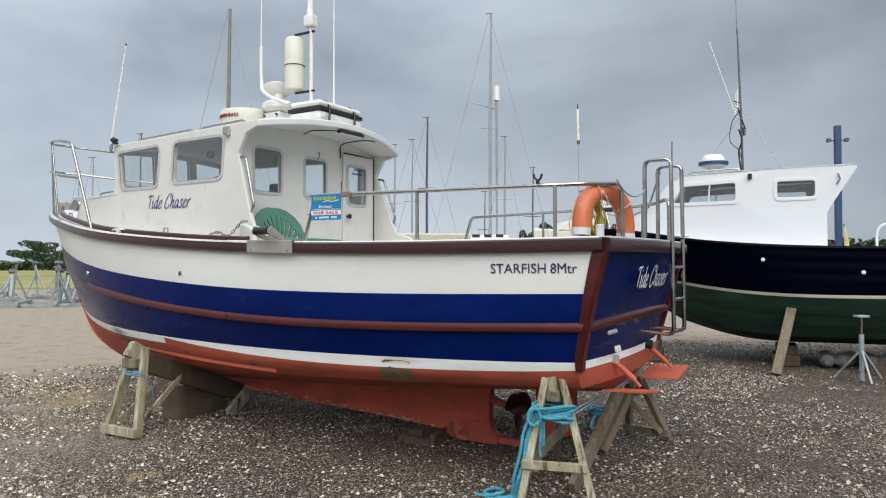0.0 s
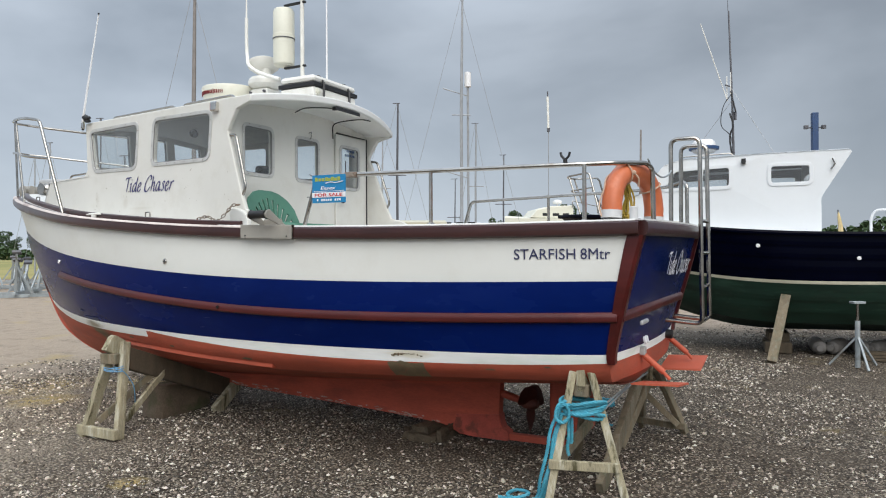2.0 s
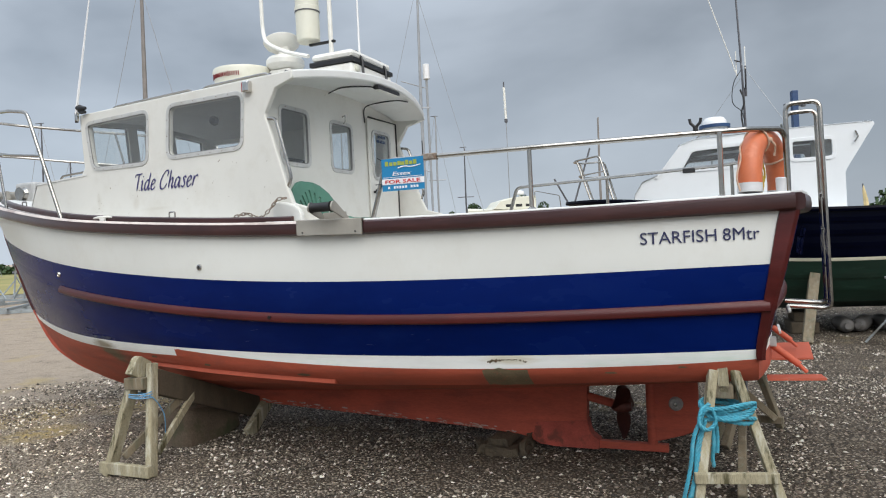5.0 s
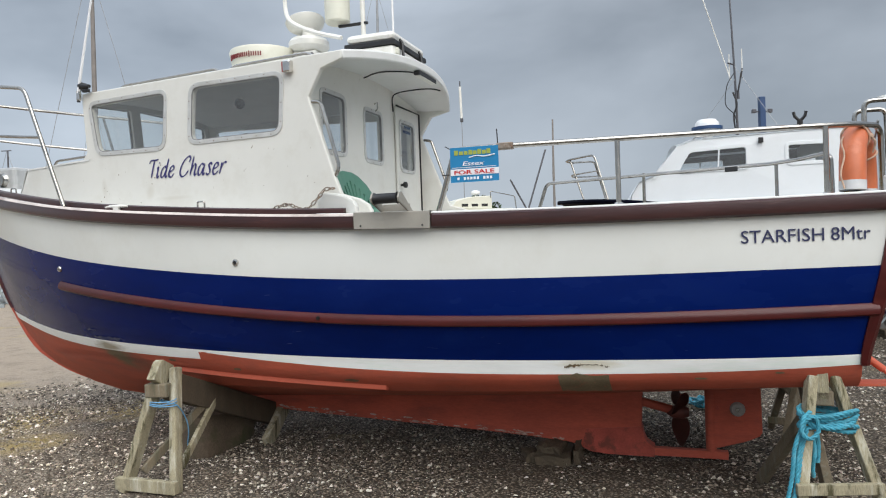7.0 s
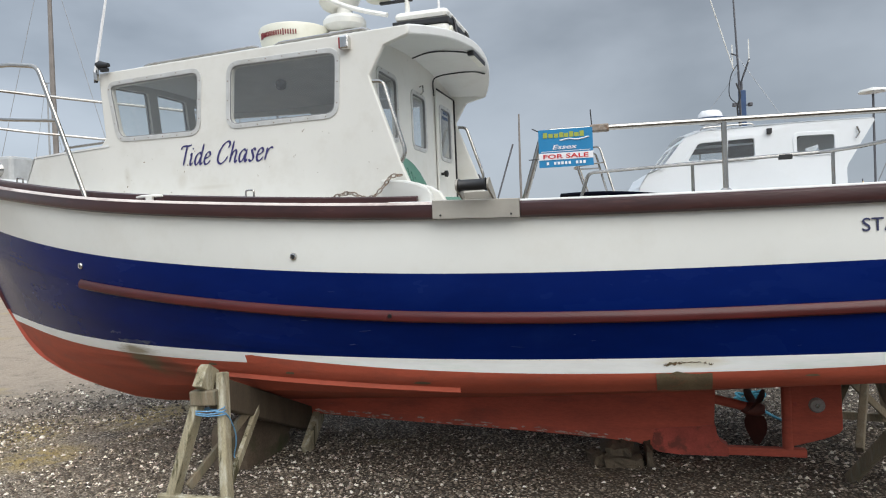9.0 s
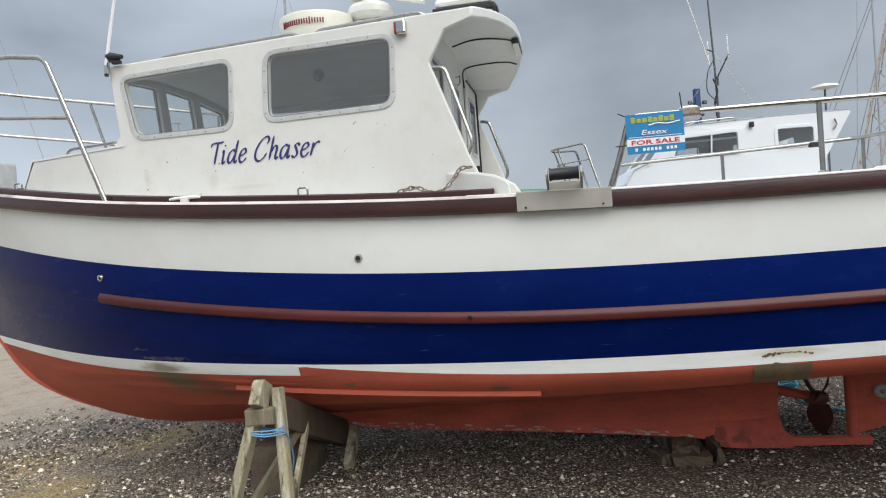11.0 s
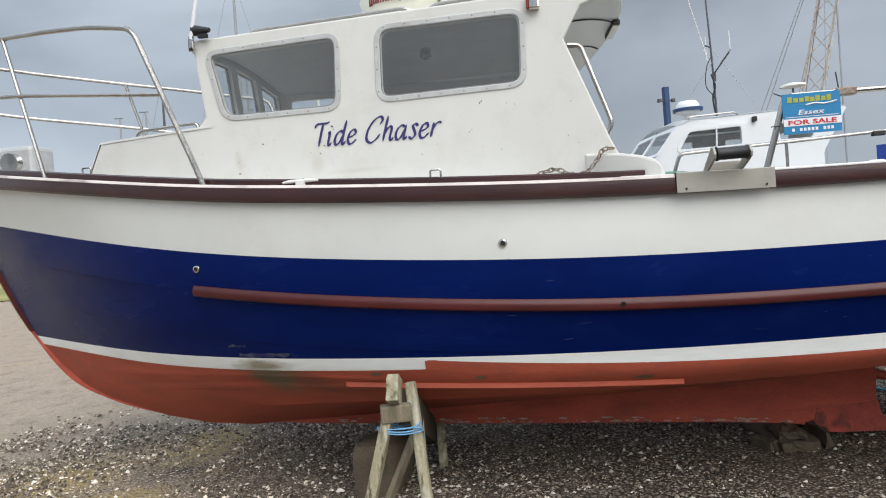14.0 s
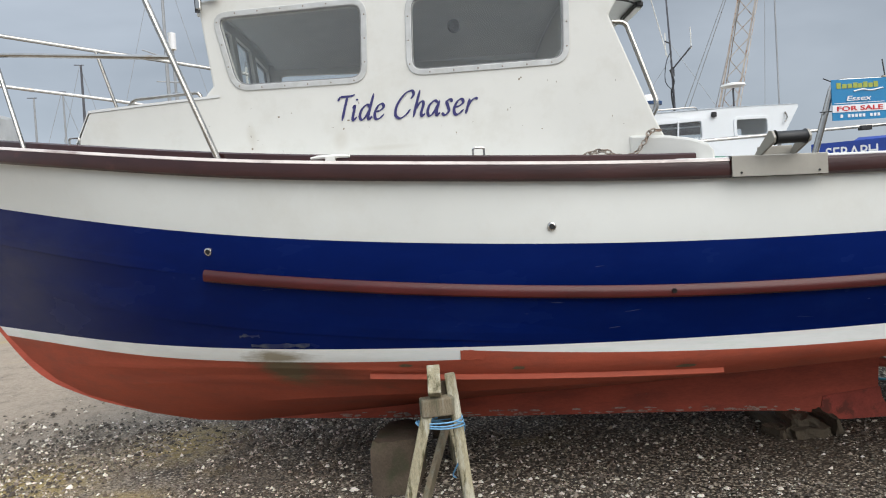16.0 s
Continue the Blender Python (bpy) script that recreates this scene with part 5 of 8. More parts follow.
# grab rails
for sgn in (1, -1):
    f = on_wall(sgn)
    rail = part("grab_rail", tube(bend([f(1.985, 2.57, 0.02), f(1.915, 2.562, 0.02), f(1.775, 2.11, 0.02), f(1.835, 2.025, 0.02)], 0.05), 0.013, n=8), M_STEEL, wheelhouse, "polished grab rail", smooth=True)
    for x0, x1 in ((2.85, 3.9), (2.02, 2.75)):
        pts = []
        yy = lambda x: sgn * (wall_y(x, 2.9) - 0.1)
        zz = lambda x: roof_z(x, wall_y(x, 2.9) - 0.1)
        pts = bend([V(x0, yy(x0), zz(x0)), V(x0 + 0.05, yy(x0 + 0.05), zz(x0) + 0.026), V(x1 - 0.05, yy(x1 - 0.05), zz(x1) + 0.022), V(x1, yy(x1), zz(x1))], 0.04)
        part("roof_rail", tube(pts, 0.011, n=8), M_STEEL, roof, "steel roof grab rail", smooth=True)
    y0 = wall_y(4.5, 2.34) - 0.12
    part("trunk_rail", tube(bend([V(4.3, sgn * y0, 2.35), V(4.31, sgn * y0, 2.42), V(4.72, sgn * (y0 - 0.04), 2.41), V(4.76, sgn * (y0 - 0.04), 2.34)], 0.04), 0.011, n=8), M_STEEL, wheelhouse, "steel trunk grab rail", smooth=True)
# side light
sl = part("side_light", box_bm(2.12, 2.18, 1.045, 1.1, 2.778, 2.863), M_CHROME, wheelhouse, "chrome side light", bevel=0.012)
part("lens", box_bm(2.18, 2.192, 1.05, 1.09, 2.785, 2.855), M_LETTERR, sl, "red lens", bevel=0.006)

# horn, searchlight bracket and forward whip aerial
horn = part("horn", tube([V(4.21, 0.81, 2.955), V(4.14, 0.83, 2.945), V(4.1, 0.84, 2.94)], [0.035, 0.022, 0.014], n=12), M_BLACK, wheelhouse, "black horn", smooth=True)
part("horn_bracket", box_bm(4.12, 4.18, 0.81, 0.84, 2.9, 2.925), M_BLACK, horn, bevel=0.004)
part("clamp", box_bm(4.21, 4.24, 0.81, 0.84, 2.84, 2.92), M_CHROME, horn, bevel=0.006)
part("plug", tube([V(4.235, 0.82, 2.9), V(4.235, 0.82, 2.83)], 0.014, n=8), M_BLACK, horn)
whip = part("whip_aerial", tube([V(4.225, 0.83, 2.9), V(4.18, 0.83, 3.1), V(3.97, 0.83, 3.96)], [0.013, 0.011, 0.006], n=8), M_LETTERW, wheelhouse, "white whip aerial", smooth=True)
part("tip", tube([V(3.97, 0.83, 3.96), V(3.966, 0.83, 3.975)], 0.01, n=6), M_BLACK, whip)

# radar drum, dish and mast on the roof
drum = part("radar_drum", lathe([(0.235, 0.0), (0.25, 0.015), (0.262, 0.06), (0.283, 0.165), (0.275, 0.185), (0.22, 0.195), (0.02, 0.2)], 36, m=pose(3.03, 0, 3.09)), M_CREAM, roof, "cream radar drum", smooth=True)
part("drum_foot", lathe([(0.16, 0.0), (0.15, 0.13)], 20, m=pose(3.03, 0, 2.965)), M_DIVIDER, drum)
for k in range(18):
    a = radians(90 - 34 + 4.0 * k) - 0.1
    hgt = 0.036 if k not in (0, 1, 12) else 0.05
    c = V(3.03 + 0.276 * math.cos(a), 0.276 * math.sin(a), 3.2)
    part("brand_bar", box_bm(-0.0045, 0.0045, -0.003, 0.003, -hgt / 2, hgt / 2, m=Matrix.Translation(c) @ pose(0, 0, 0, 0, 0, math.degrees(a) - 90)), M_BRAND, drum, "dark red mark")
dish = part("satellite_dish", lathe([(0.04, 0.0), (0.11, 0.02), (0.155, 0.06), (0.168, 0.09), (0.16, 0.098), (0.135, 0.07), (0.09, 0.045), (0.04, 0.035), (0.03, 0.06), (0.005, 0.062)], 32, m=pose(2.66, -0.1, 3.43, 10, 12, 0)), M_DIVIDER, roof, "white shallow dish", smooth=True)
part("dish_foot", lathe([(0.1, 0.0), (0.15, 0.02), (0.172, 0.05), (0.172, 0.09), (0.15, 0.12), (0.06, 0.14), (0.05, 0.24)], 24, m=pose(2.64, -0.1, 3.24)), M_DIVIDER, dish, smooth=True)
part("dish_shelf", plate([(-0.12, 0.0), (0.16, 0.0), (0.12, 0.27), (-0.1, 0.27)], [], lambda u, v, d: V(2.62 + u, 0.02 - d, 2.97 + v), 0.24), M_DIVIDER, dish, bevel=0.02)
for k in range(3):
    part("knob", lathe([(0.012, 0.0), (0.014, 0.02), (0.008, 0.026)], 10, m=pose(2.54 + 0.09 * k, 0.022, 3.2 - 0.05 * (k % 2), -90, 0, 0)), M_DARKMAST, dish, "dark bolt knob", smooth=True)
mast = part("aerial_mast", tube([V(2.08, 0.0, 3.0), V(2.08, 0.0, 4.35)], 0.02, n=12), M_DIVIDER, roof, "white aerial mast", smooth=True)
refl = part("radar_reflector", lathe([(0.02, 3.42), (0.09, 3.425), (0.102, 3.44), (0.104, 3.5), (0.104, 3.69), (0.109, 3.695), (0.109, 3.73), (0.104, 3.735), (0.104, 3.96), (0.09, 3.985), (0.02, 3.99)], 28, m=pose(2.31, 0, 0)), M_CREAM, mast, "cream cylindrical radar reflector", smooth=True)
part("seam", lathe([(0.1095, 3.686), (0.1105, 3.694)], 28, m=pose(2.31, 0, 0)), M_DARKMAST, refl, "dark seam")
for z in (3.4, 4.02):
    part("bracket", box_bm(2.04, 2.3, -0.015, 0.015, z - 0.01, z + 0.01), M_BLACK, mast, bevel=0.004)
part("mast_box", box_bm(2.03, 2.15, -0.05, 0.05, 4.07, 4.19), M_DIVIDER, mast, bevel=0.015)
part("mast_lamp", lathe([(0.035, 4.19), (0.035, 4.24), (0.025, 4.26), (0.025, 4.45)], 14, m=pose(2.1, 0, 0)), M_DIVIDER, mast, smooth=True)
part("whip_aerial", tube(smooth_path([V(2.16, 0.24, 3.23), V(2.42, 0.19, 3.32), V(2.67, 0.1, 3.45), V(2.79, 0.0, 3.58), V(2.8, 0.0, 3.75), V(2.8, 0.0, 3.98)], 5), 0.018, n=8), M_DIVIDER, roof, "white whip aerial on a curved foot", smooth=True)
part("whip_aerial", tube([V(2.8, 0, 3.97), V(2.79, 0, 5.2)], [0.009, 0.005], n=6), M_DIVIDER, roof)
part("whip_aerial", tube([V(1.86, -0.1, 3.0), V(1.86, -0.1, 4.7)], [0.011, 0.005], n=6), M_LETTERW, roof, "thin white whip aerial")

# ---- rails ----
def rail_line(x):
    p = line_pt(SHEER, s_at(SHEER, x))
    return p.y - 0.07


for sgn in (1, -1):
    top_z = 2.14 if sgn > 0 else 2.12
    xs = [1.05, 0.93] if sgn > 0 else [0.97, 0.86]
    pts = [V(xs[0], sgn * rail_line(xs[0]), 1.77), V(xs[1], sgn * rail_line(xs[1]), 2.15 if sgn > 0 else 2.1)]
    pts += [V(x, sgn * rail_line(x), 2.15 - 0.006 * (0.93 - x) if sgn > 0 else 2.1 + 0.02 * (0.93 - x)) for x in (0.5, 0.0, -0.5, -1.0)]
    pts += [V(-1.2, sgn * 0.99, pts[-1].z + 0.01), V(-1.36, sgn * 0.75, pts[-1].z + 0.025), V(-1.39, sgn * 0.71, pts[-1].z - 0.01), V(-1.395, sgn * 0.7, 1.77)]
    g = part("cockpit_rail", tube(bend(pts, 0.05), 0.016, n=10), M_STEEL, boat, "stainless cockpit rail", smooth=True)
    for x in (0.0, -1.05):
        xx = x if sgn > 0 else x - 0.01
        st = part("stanchion", tube([V(xx, sgn * rail_line(xx), 1.76), V(xx, sgn * rail_line(xx), 2.135)], 0.014, n=8), M_STEEL, g, smooth=True)
        part("foot", lathe([(0.035, 1.765), (0.035, 1.775), (0.018, 1.79)], 14, m=pose(xx, sgn * rail_line(xx), 0)), M_STEEL, st)
    cx = 0.63 if sgn > 0 else -0.72
    zc = 2.147 if sgn > 0 else 2.118
    part("clamp", box_bm(cx - 0.05, cx + 0.05, sgn * rail_line(cx) - 0.024, sgn * rail_line(cx) + 0.024, zc - 0.02, zc + 0.02), M_CHAIN if sgn > 0 else M_BLACK, g, bevel=0.006)
# black fork rest on the rail
fx_ = -0.93
fy_ = rail_line(fx_)
fork = part("rod_rest", tube([V(fx_, fy_, 2.14), V(fx_, fy_, 2.175)], 0.014, n=8), M_BLACK, boat, "black forked rod rest")
for d in (-1, 1):
    part("prong", tube([V(fx_, fy_, 2.17), V(fx_ + d * 0.024, fy_, 2.195), V(fx_ + d * 0.03, fy_, 2.22)], 0.008, n=8), M_BLACK, fork, smooth=True)

# bow rail
for sgn in (1, -1):
    g = part("bow_rail", tube(bend([V(4.09, sgn * 1.14, 1.97), V(4.43, sgn * 1.15, 2.9), V(4.74, sgn * 1.09, 2.955)] + [V(x, sgn * y, z) for x, y, z in ((5.1, 0.93, 3.01), (5.52, 0.73, 3.065), (6.05, 0.44, 3.135), (6.38, 0.2, 3.18))] + [V(6.5, 0, 3.2)], 0.07), 0.016, n=10), M_STEEL, boat, "stainless bow rail", smooth=True)
    part("mid_bar", tube(smooth_path([V(4.285, sgn * 1.145, 2.51), V(4.9, sgn * 1.0, 2.59), V(5.45, sgn * 0.75, 2.685), V(6.08, sgn * 0.42, 2.77), V(6.35, sgn * 0.2, 2.81), V(6.46, 0, 2.82)], 4), 0.013, n=8), M_STEEL, g, smooth=True)
    legs = [((5.27, 0.79, 2.1), (5.52, 0.73, 3.06))] + ([((6.1, 0.36, 2.22), (6.2, 0.33, 3.155))] if sgn > 0 else [])
    for (x0, y0, z0), (x1, y1, z1) in legs:
        part("stanchion", tube([V(x0, sgn * y0, z0), V(x1, sgn * y1, z1)], 0.013, n=8), M_STEEL, g, smooth=True)
# windlass and anchor roller at the stem, staples and cleats on the toe rail
wind = part("windlass", box_bm(5.84, 6.14, -0.17, 0.09, 2.2, 2.485), M_ALU, boat, "grey anchor windlass", bevel=0.03)
part("gypsy", lathe([(0.07, 0), (0.05, 0.03), (0.07, 0.06)], 16, m=pose(5.99, 0.09, 2.36, -90, 0, 0)), M_STEEL, wind, smooth=True)
part("anchor_roller", box_bm(6.1, 6.55, -0.06, 0.06, 2.27, 2.31), M_STEEL, boat, "steel anchor roller", bevel=0.01)
for x, r in ((6.52, 0.075), (6.33, 0.06)):
    part("bow_sheave", lathe([(r * 0.3, -0.06), (r, -0.05), (r * 0.85, 0.0), (r, 0.05), (r * 0.3, 0.06)], 20, m=pose(x, 0, 2.36, 90, 0, 0)), M_GALV, boat, "grey bow sheave", smooth=True)
for x in (2.75, 4.98):
    y, z = FAIR[SHEER][2](x) - 0.085, FAIR[SHEER][3](x) + 0.13
    part("staple", tube(bend([V(x - 0.028, y, z - 0.005), V(x - 0.028, y, z + 0.045), V(x + 0.028, y, z + 0.045), V(x + 0.028, y, z - 0.005)], 0.012, 3), 0.006, n=6), M_STEEL, boat, "small steel staple")
y, z = FAIR[SHEER][2](3.5) - 0.045, FAIR[SHEER][3](3.5) + 0.102
cleat = part("cleat", tube([V(3.4, y, z + 0.018), V(3.44, y, z + 0.022), V(3.56, y, z + 0.022), V(3.6, y, z + 0.018)], [0.006, 0.01, 0.01, 0.006], n=8), M_DIVIDER, boat, "white deck cleat", smooth=True)
part("cleat_foot", box_bm(3.475, 3.525, y - 0.01, y + 0.01, z - 0.008, z + 0.02), M_DIVIDER, cleat)

# metal plate with the net roller on the gunwale
pl = bmesh.new()
rows = []
for x in np.linspace(1.055, 1.535, 8):
    p = line_pt(SHEER, s_at(SHEER, x))
    rows.append([V(x, p.y - 0.2, p.z + 0.104), V(x, p.y + 0.062, p.z + 0.104), V(x, p.y + 0.066, p.z + 0.1), V(x, p.y + 0.066, p.z + 0.002), V(x, p.y + 0.06, p.z + 0.002), V(x, p.y + 0.058, p.z + 0.095), V(x, p.y - 0.2, p.z + 0.098)])
hauler = part("gunwale_plate", loft(rows, pl, close_u=True), M_GALV, boat, "grey metal plate capping the gunwale")
for x in (1.1, 1.49):
    p = line_pt(SHEER, s_at(SHEER, x))
    part("screw", lathe([(0.006, 0), (0.006, 0.004)], 8, m=Matrix.Translation((x, p.y + 0.066, p.z + 0.02)) @ pose(0, 0, 0, -90, 0, 0)), M_BLACK, hauler)
for x in (1.2, 1.37):
    part("roller_cheek", plate([(1.29, 1.79), (1.36, 1.79), (1.43, 1.815), (1.515, 1.845), (1.522, 1.868), (1.5, 1.9), (1.47, 1.905), (1.4, 1.86)], [], lambda u, v, d: V(x + 0.006 - d, u, v), 0.012), M_GALV, hauler, "grey roller cheek", bevel=0.003)
part("roller", tube([V(1.212, 1.49, 1.868), V(1.225, 1.49, 1.868), V(1.345, 1.49, 1.868), V(1.358, 1.49, 1.868)], [0.036, 0.03, 0.03, 0.036], n=14), M_BLACK, hauler, "black net roller", smooth=True)
part("roller_bracket", box_bm(1.2, 1.37, 1.33, 1.345, 1.79, 1.84), M_GALV, hauler, bevel=0.003)
# coaming end between the cabin side and the gunwale
part("coaming_end", plate([(1.94, 1.81), (1.565, 1.79), (1.57, 1.84), (1.6, 1.885), (1.66, 1.915), (1.76, 1.94), (1.94, 1.96)], [], lambda u, v, d: V(u, 1.31 - (u - 1.565) * 0.5 - d, v), 0.05), M_CABIN, boat, "white rounded coaming end", bevel=0.015)

# boarding ladder
ladder = part("boarding_ladder", tube(bend([V(-1.42, 0.2, 1.78), V(-1.42, 0.2, 2.385), V(-1.615, 0.2, 2.385), V(-1.63, 0.2, 1.07), V(-1.38, 0.2, 1.09)], 0.05), 0.016, n=10), M_STEEL, boat, "stainless boarding ladder", smooth=True)
part("ladder_rail", tube(bend([V(-1.435, -0.14, 1.78), V(-1.435, -0.14, 2.375), V(-1.62, -0.14, 2.375), V(-1.635, -0.14, 1.07), V(-1.38, -0.14, 1.09)], 0.05), 0.016, n=10), M_STEEL, ladder, smooth=True)
for z in (1.09, 1.33, 1.57, 1.8):
    part("rung", tube([V(-1.63 + (z - 1.07) * 0.012, 0.2, z), V(-1.635 + (z - 1.07) * 0.012, -0.14, z)], 0.013, n=8), M_STEEL, ladder, smooth=True)

# ---- things on the boat ----
def on_boat(x, y, z, rz=0.0):
    return BOAT @ pose(x, y, z, 0, 0, rz)


# liferaft canister strapped to the hood
raft = thing("liferaft_case", on_boat(1.88, 0.0, 3.0), "white liferaft case with a dark band, strapped to the roof", "liferaft")
part("lower_shell", box_bm(-0.2, 0.2, -0.335, 0.335, 0.0, 0.1), M_DIVIDER, raft, bevel=0.025)
part("band", box_bm(-0.21, 0.21, -0.342, 0.342, 0.1, 0.138), M_BLACK, raft, "black joint band", bevel=0.006)
part("upper_shell", box_bm(-0.2, 0.2, -0.335, 0.335, 0.14, 0.21), M_DIVIDER, raft, bevel=0.035)
for yy in (0.2, -0.2):
    part("strap", tube(bend([V(-0.24, yy + 0.04, -0.03), V(-0.215, yy, 0.14), V(-0.16, yy, 0.215), V(0.16, yy, 0.215), V(0.215, yy, 0.14), V(0.24, yy, -0.02)], 0.02, 3), 0.011, n=6), M_BLACK, raft, "black webbing strap")
part("release", lathe([(0.03, 0), (0.03, 0.015), (0.012, 0.02)], 14, m=pose(-0.2, 0.28, 0.055, 0, -90, 0)), M_CREAM, raft)

# green plastic garden chair in the cockpit: back towards the bow
chair = thing("garden_chair", on_boat(1.56, 0.69, 1.22, 4), "green plastic garden chair with a slotted fan back", "chair")
hts = [(0.4, 0.34), (0.5, 0.36), (0.64, 0.36), (0.75, 0.33), (0.83, 0.265), (0.885, 0.17), (0.905, 0.08)]
outl = [(w, h) for h, w in hts] + [(-w, h) for h, w in hts[::-1]]
slots = []
for k in range(11):
    a = radians(-50 + 10 * k)
    c0, c1 = V(0, 0.42), None
    lo, hi = 0.15, 0.42 - 0.012 * abs(k - 5)
    d = V(math.sin(a), math.cos(a))
    nrm2 = V(d.y, -d.x) * 0.008
    slots.append([c0 + d * lo - nrm2, c0 + d * lo + nrm2, c0 + d * hi + nrm2 * 1.6, c0 + d * hi - nrm2 * 1.6])
part("backrest", plate(outl, slots, lambda u, v, d: V(0.24 + (v - 0.44) * 0.25 - 0.25 * u * u + d, u, v), 0.016), M_GREEN, chair, "slotted green back")
part("seat", loft([[V(x, y, 0.42 - 0.02 * math.cos(y * 5) + z) for y in np.linspace(-0.24, 0.24, 9)] for x, z in ((-0.26, -0.03), (-0.22, 0.0), (0.0, 0.0), (0.25, 0.005))]), M_GREEN, chair, smooth=True)
for sg in (1, -1):
    part("armrest", tube(bend([V(0.3, sg * 0.31, 0.61), V(-0.2, sg * 0.32, 0.58), V(-0.26, sg * 0.31, 0.42)], 0.06), 0.024, n=8), M_GREEN, chair, smooth=True)
    for x0, x1 in ((-0.2, -0.27), (0.22, 0.3)):
        part("leg", timber(V(x0, sg * 0.24, 0.43), V(x1, sg * 0.28, 0.0), 0.045, 0.03), M_GREEN, chair)

# horseshoe buoy on the aft rail, with floating line
buoy = thing("horseshoe_lifebuoy", on_boat(-1.272, 0.7375, 1.79, -18) @ pose(0, 0, 0, 3, 0, 0), "orange horseshoe lifebuoy with grey tape, hung on the aft rail", "lifebuoy")
hs = [V(0, 0.262, 0.03), V(0, 0.262, 0.1)] + [V(0, 0.25 * math.cos(a), 0.13 + 0.195 * math.sin(a)) for a in np.linspace(0.15, math.pi - 0.15, 14)] + [V(0, -0.262, 0.1), V(0, -0.262, 0.03)]
part("foam_ring", tube(hs, 0.065, n=14), M_RINGO, buoy, "faded orange cover", smooth=True)
for sg in (1, -1):
    part("tape", tube([V(0, sg * 0.263, -0.005), V(0, sg * 0.262, 0.045)], 0.0665, n=14), M_TAPE, buoy, "grey reflective tape", smooth=True)
M_CORD = mat("sun_bleached_cord", (0.48, 0.33, 0.24), 0.8, vary=0.2, scale=40)
for i, lift in ((6, 0.0), (13, 0.01)):
    # the cord passes round the foam and is knotted
    c_, d_ = hs[i], (hs[i + 1] - hs[i - 1]).normalized()
    e_ = d_.cross(V(1, 0, 0)).normalized()
    part("grab_line", tube([c_ + 0.07 * (V(1, 0, 0) * math.cos(q) + e_ * math.sin(q)) + d_ * 0.015 * math.sin(q + 1) for q in np.linspace(0, 6.283, 20, endpoint=False)], 0.006, n=6, closed=True), M_CORD, buoy, "bleached grab line", smooth=True)
k0 = hs[6] + V(-0.072, 0.0, 0.0)
part("knot", lathe([(0.002, -0.016), (0.014, -0.01), (0.017, 0.0), (0.014, 0.01), (0.002, 0.016)], 10, m=Matrix.Translation(k0)), M_CORD, buoy, smooth=True)
part("cord_tail", tube(smooth_path([k0, k0 + V(-0.02, -0.02, -0.03), k0 + V(-0.012, -0.045, -0.06), k0 + V(-0.005, -0.05, -0.085)], 5), 0.006, n=6), M_CORD, buoy, smooth=True)
part("grab_line", tube(smooth_path([V(0.03, 0.33, 0.0), V(0.045, 0.335, 0.08), V(0.03, 0.31, 0.18), V(0.05, 0.25, 0.26), V(0.03, 0.16, 0.33)], 6), 0.005, n=6), M_CORD, buoy, "bleached grab line", smooth=True)
line_coil = thing("floating_line", on_boat(-1.215, 0.79, 1.775, -18), "coiled yellow floating line inside the lifebuoy", "rope")
rng = random.Random(4)
for k in range(11):
    w, dx = rng.uniform(0.05, 0.1), rng.uniform(-0.03, 0.05)
    lo, hi = rng.uniform(0.0, 0.05), rng.uniform(0.24, 0.3)
    part("loop", tube([V(dx + 0.01 * math.sin(3 * a + k), w * math.cos(a) + rng.uniform(-0.004, 0.004), (lo + hi) / 2 + (hi - lo) / 2 * math.sin(a)) for a in np.linspace(0, 6.283, 20, endpoint=False)], 0.006, n=5, closed=True), M_YROPE, line_coil, smooth=True)
sdl = thing("danbuoy_lamp", on_boat(-1.345, 1.05, 1.782), "small grey cylinder beside the lifebuoy", "lamp")
part("body", lathe([(0.027, 0), (0.027, 0.078), (0.02, 0.084)], 14), M_TAPE, sdl, smooth=True)

lanyard = thing("grey_lanyard", BOAT, "slack grey cord between the rail end and the ladder", "rope")
part("cord", tube(smooth_path([V(-1.37, 0.755, 2.19), V(-1.385, 0.62, 2.12), V(-1.4, 0.45, 2.095), V(-1.415, 0.3, 2.12), V(-1.425, 0.215, 2.16)], 6), 0.006, n=6), M_OLDROPE, lanyard, smooth=True)

# for sale board hung on the rail
ang = math.degrees(math.atan2(rail_line(0.93) - rail_line(0.68), 0.25))
sign = thing("sale_board", on_boat(0.955, rail_line(0.93) + 0.02, 1.95, 180 + ang) @ Matrix.Diagonal((1.15, 1, 0.965, 1)), "blue and white for-sale board tied to the rail", "sign")
part("board", box_bm(0, 0.252, -0.004, 0.0, 0, 0.212), M_SIGNB, sign, "blue printed board")


def face(x0, x1, z0, z1, mm, nm, lb=""):
    return part(nm, box_bm(x0, x1, -0.0062, -0.0038, z0, z1), mm, sign, lb)


face(0.0, 0.252, 0.042, 0.08, M_SIGNW, "white_band", "white band")


def sign_text(txt, x, z, h, w, mm, shear=0.0, bold=0.008):
    # the board's face looks to port; letters run from the bow aft
    m = Matrix(((1, 0, 0, x), (0, 0, -1, -0.007), (0, 1, 0, z), (0, 0, 0, 1)))
    return lettering(txt, h, w, m, mm, sign, shear=shear, bold=bold, thin=0.001)


sign_text("FOR SALE", 0.02, 0.049, 0.024, 0.21, M_SIGNR, bold=0.02)
sign_text("Essex", 0.065, 0.1, 0.026, 0.115, M_SIGNW, shear=0.2, bold=0.01)
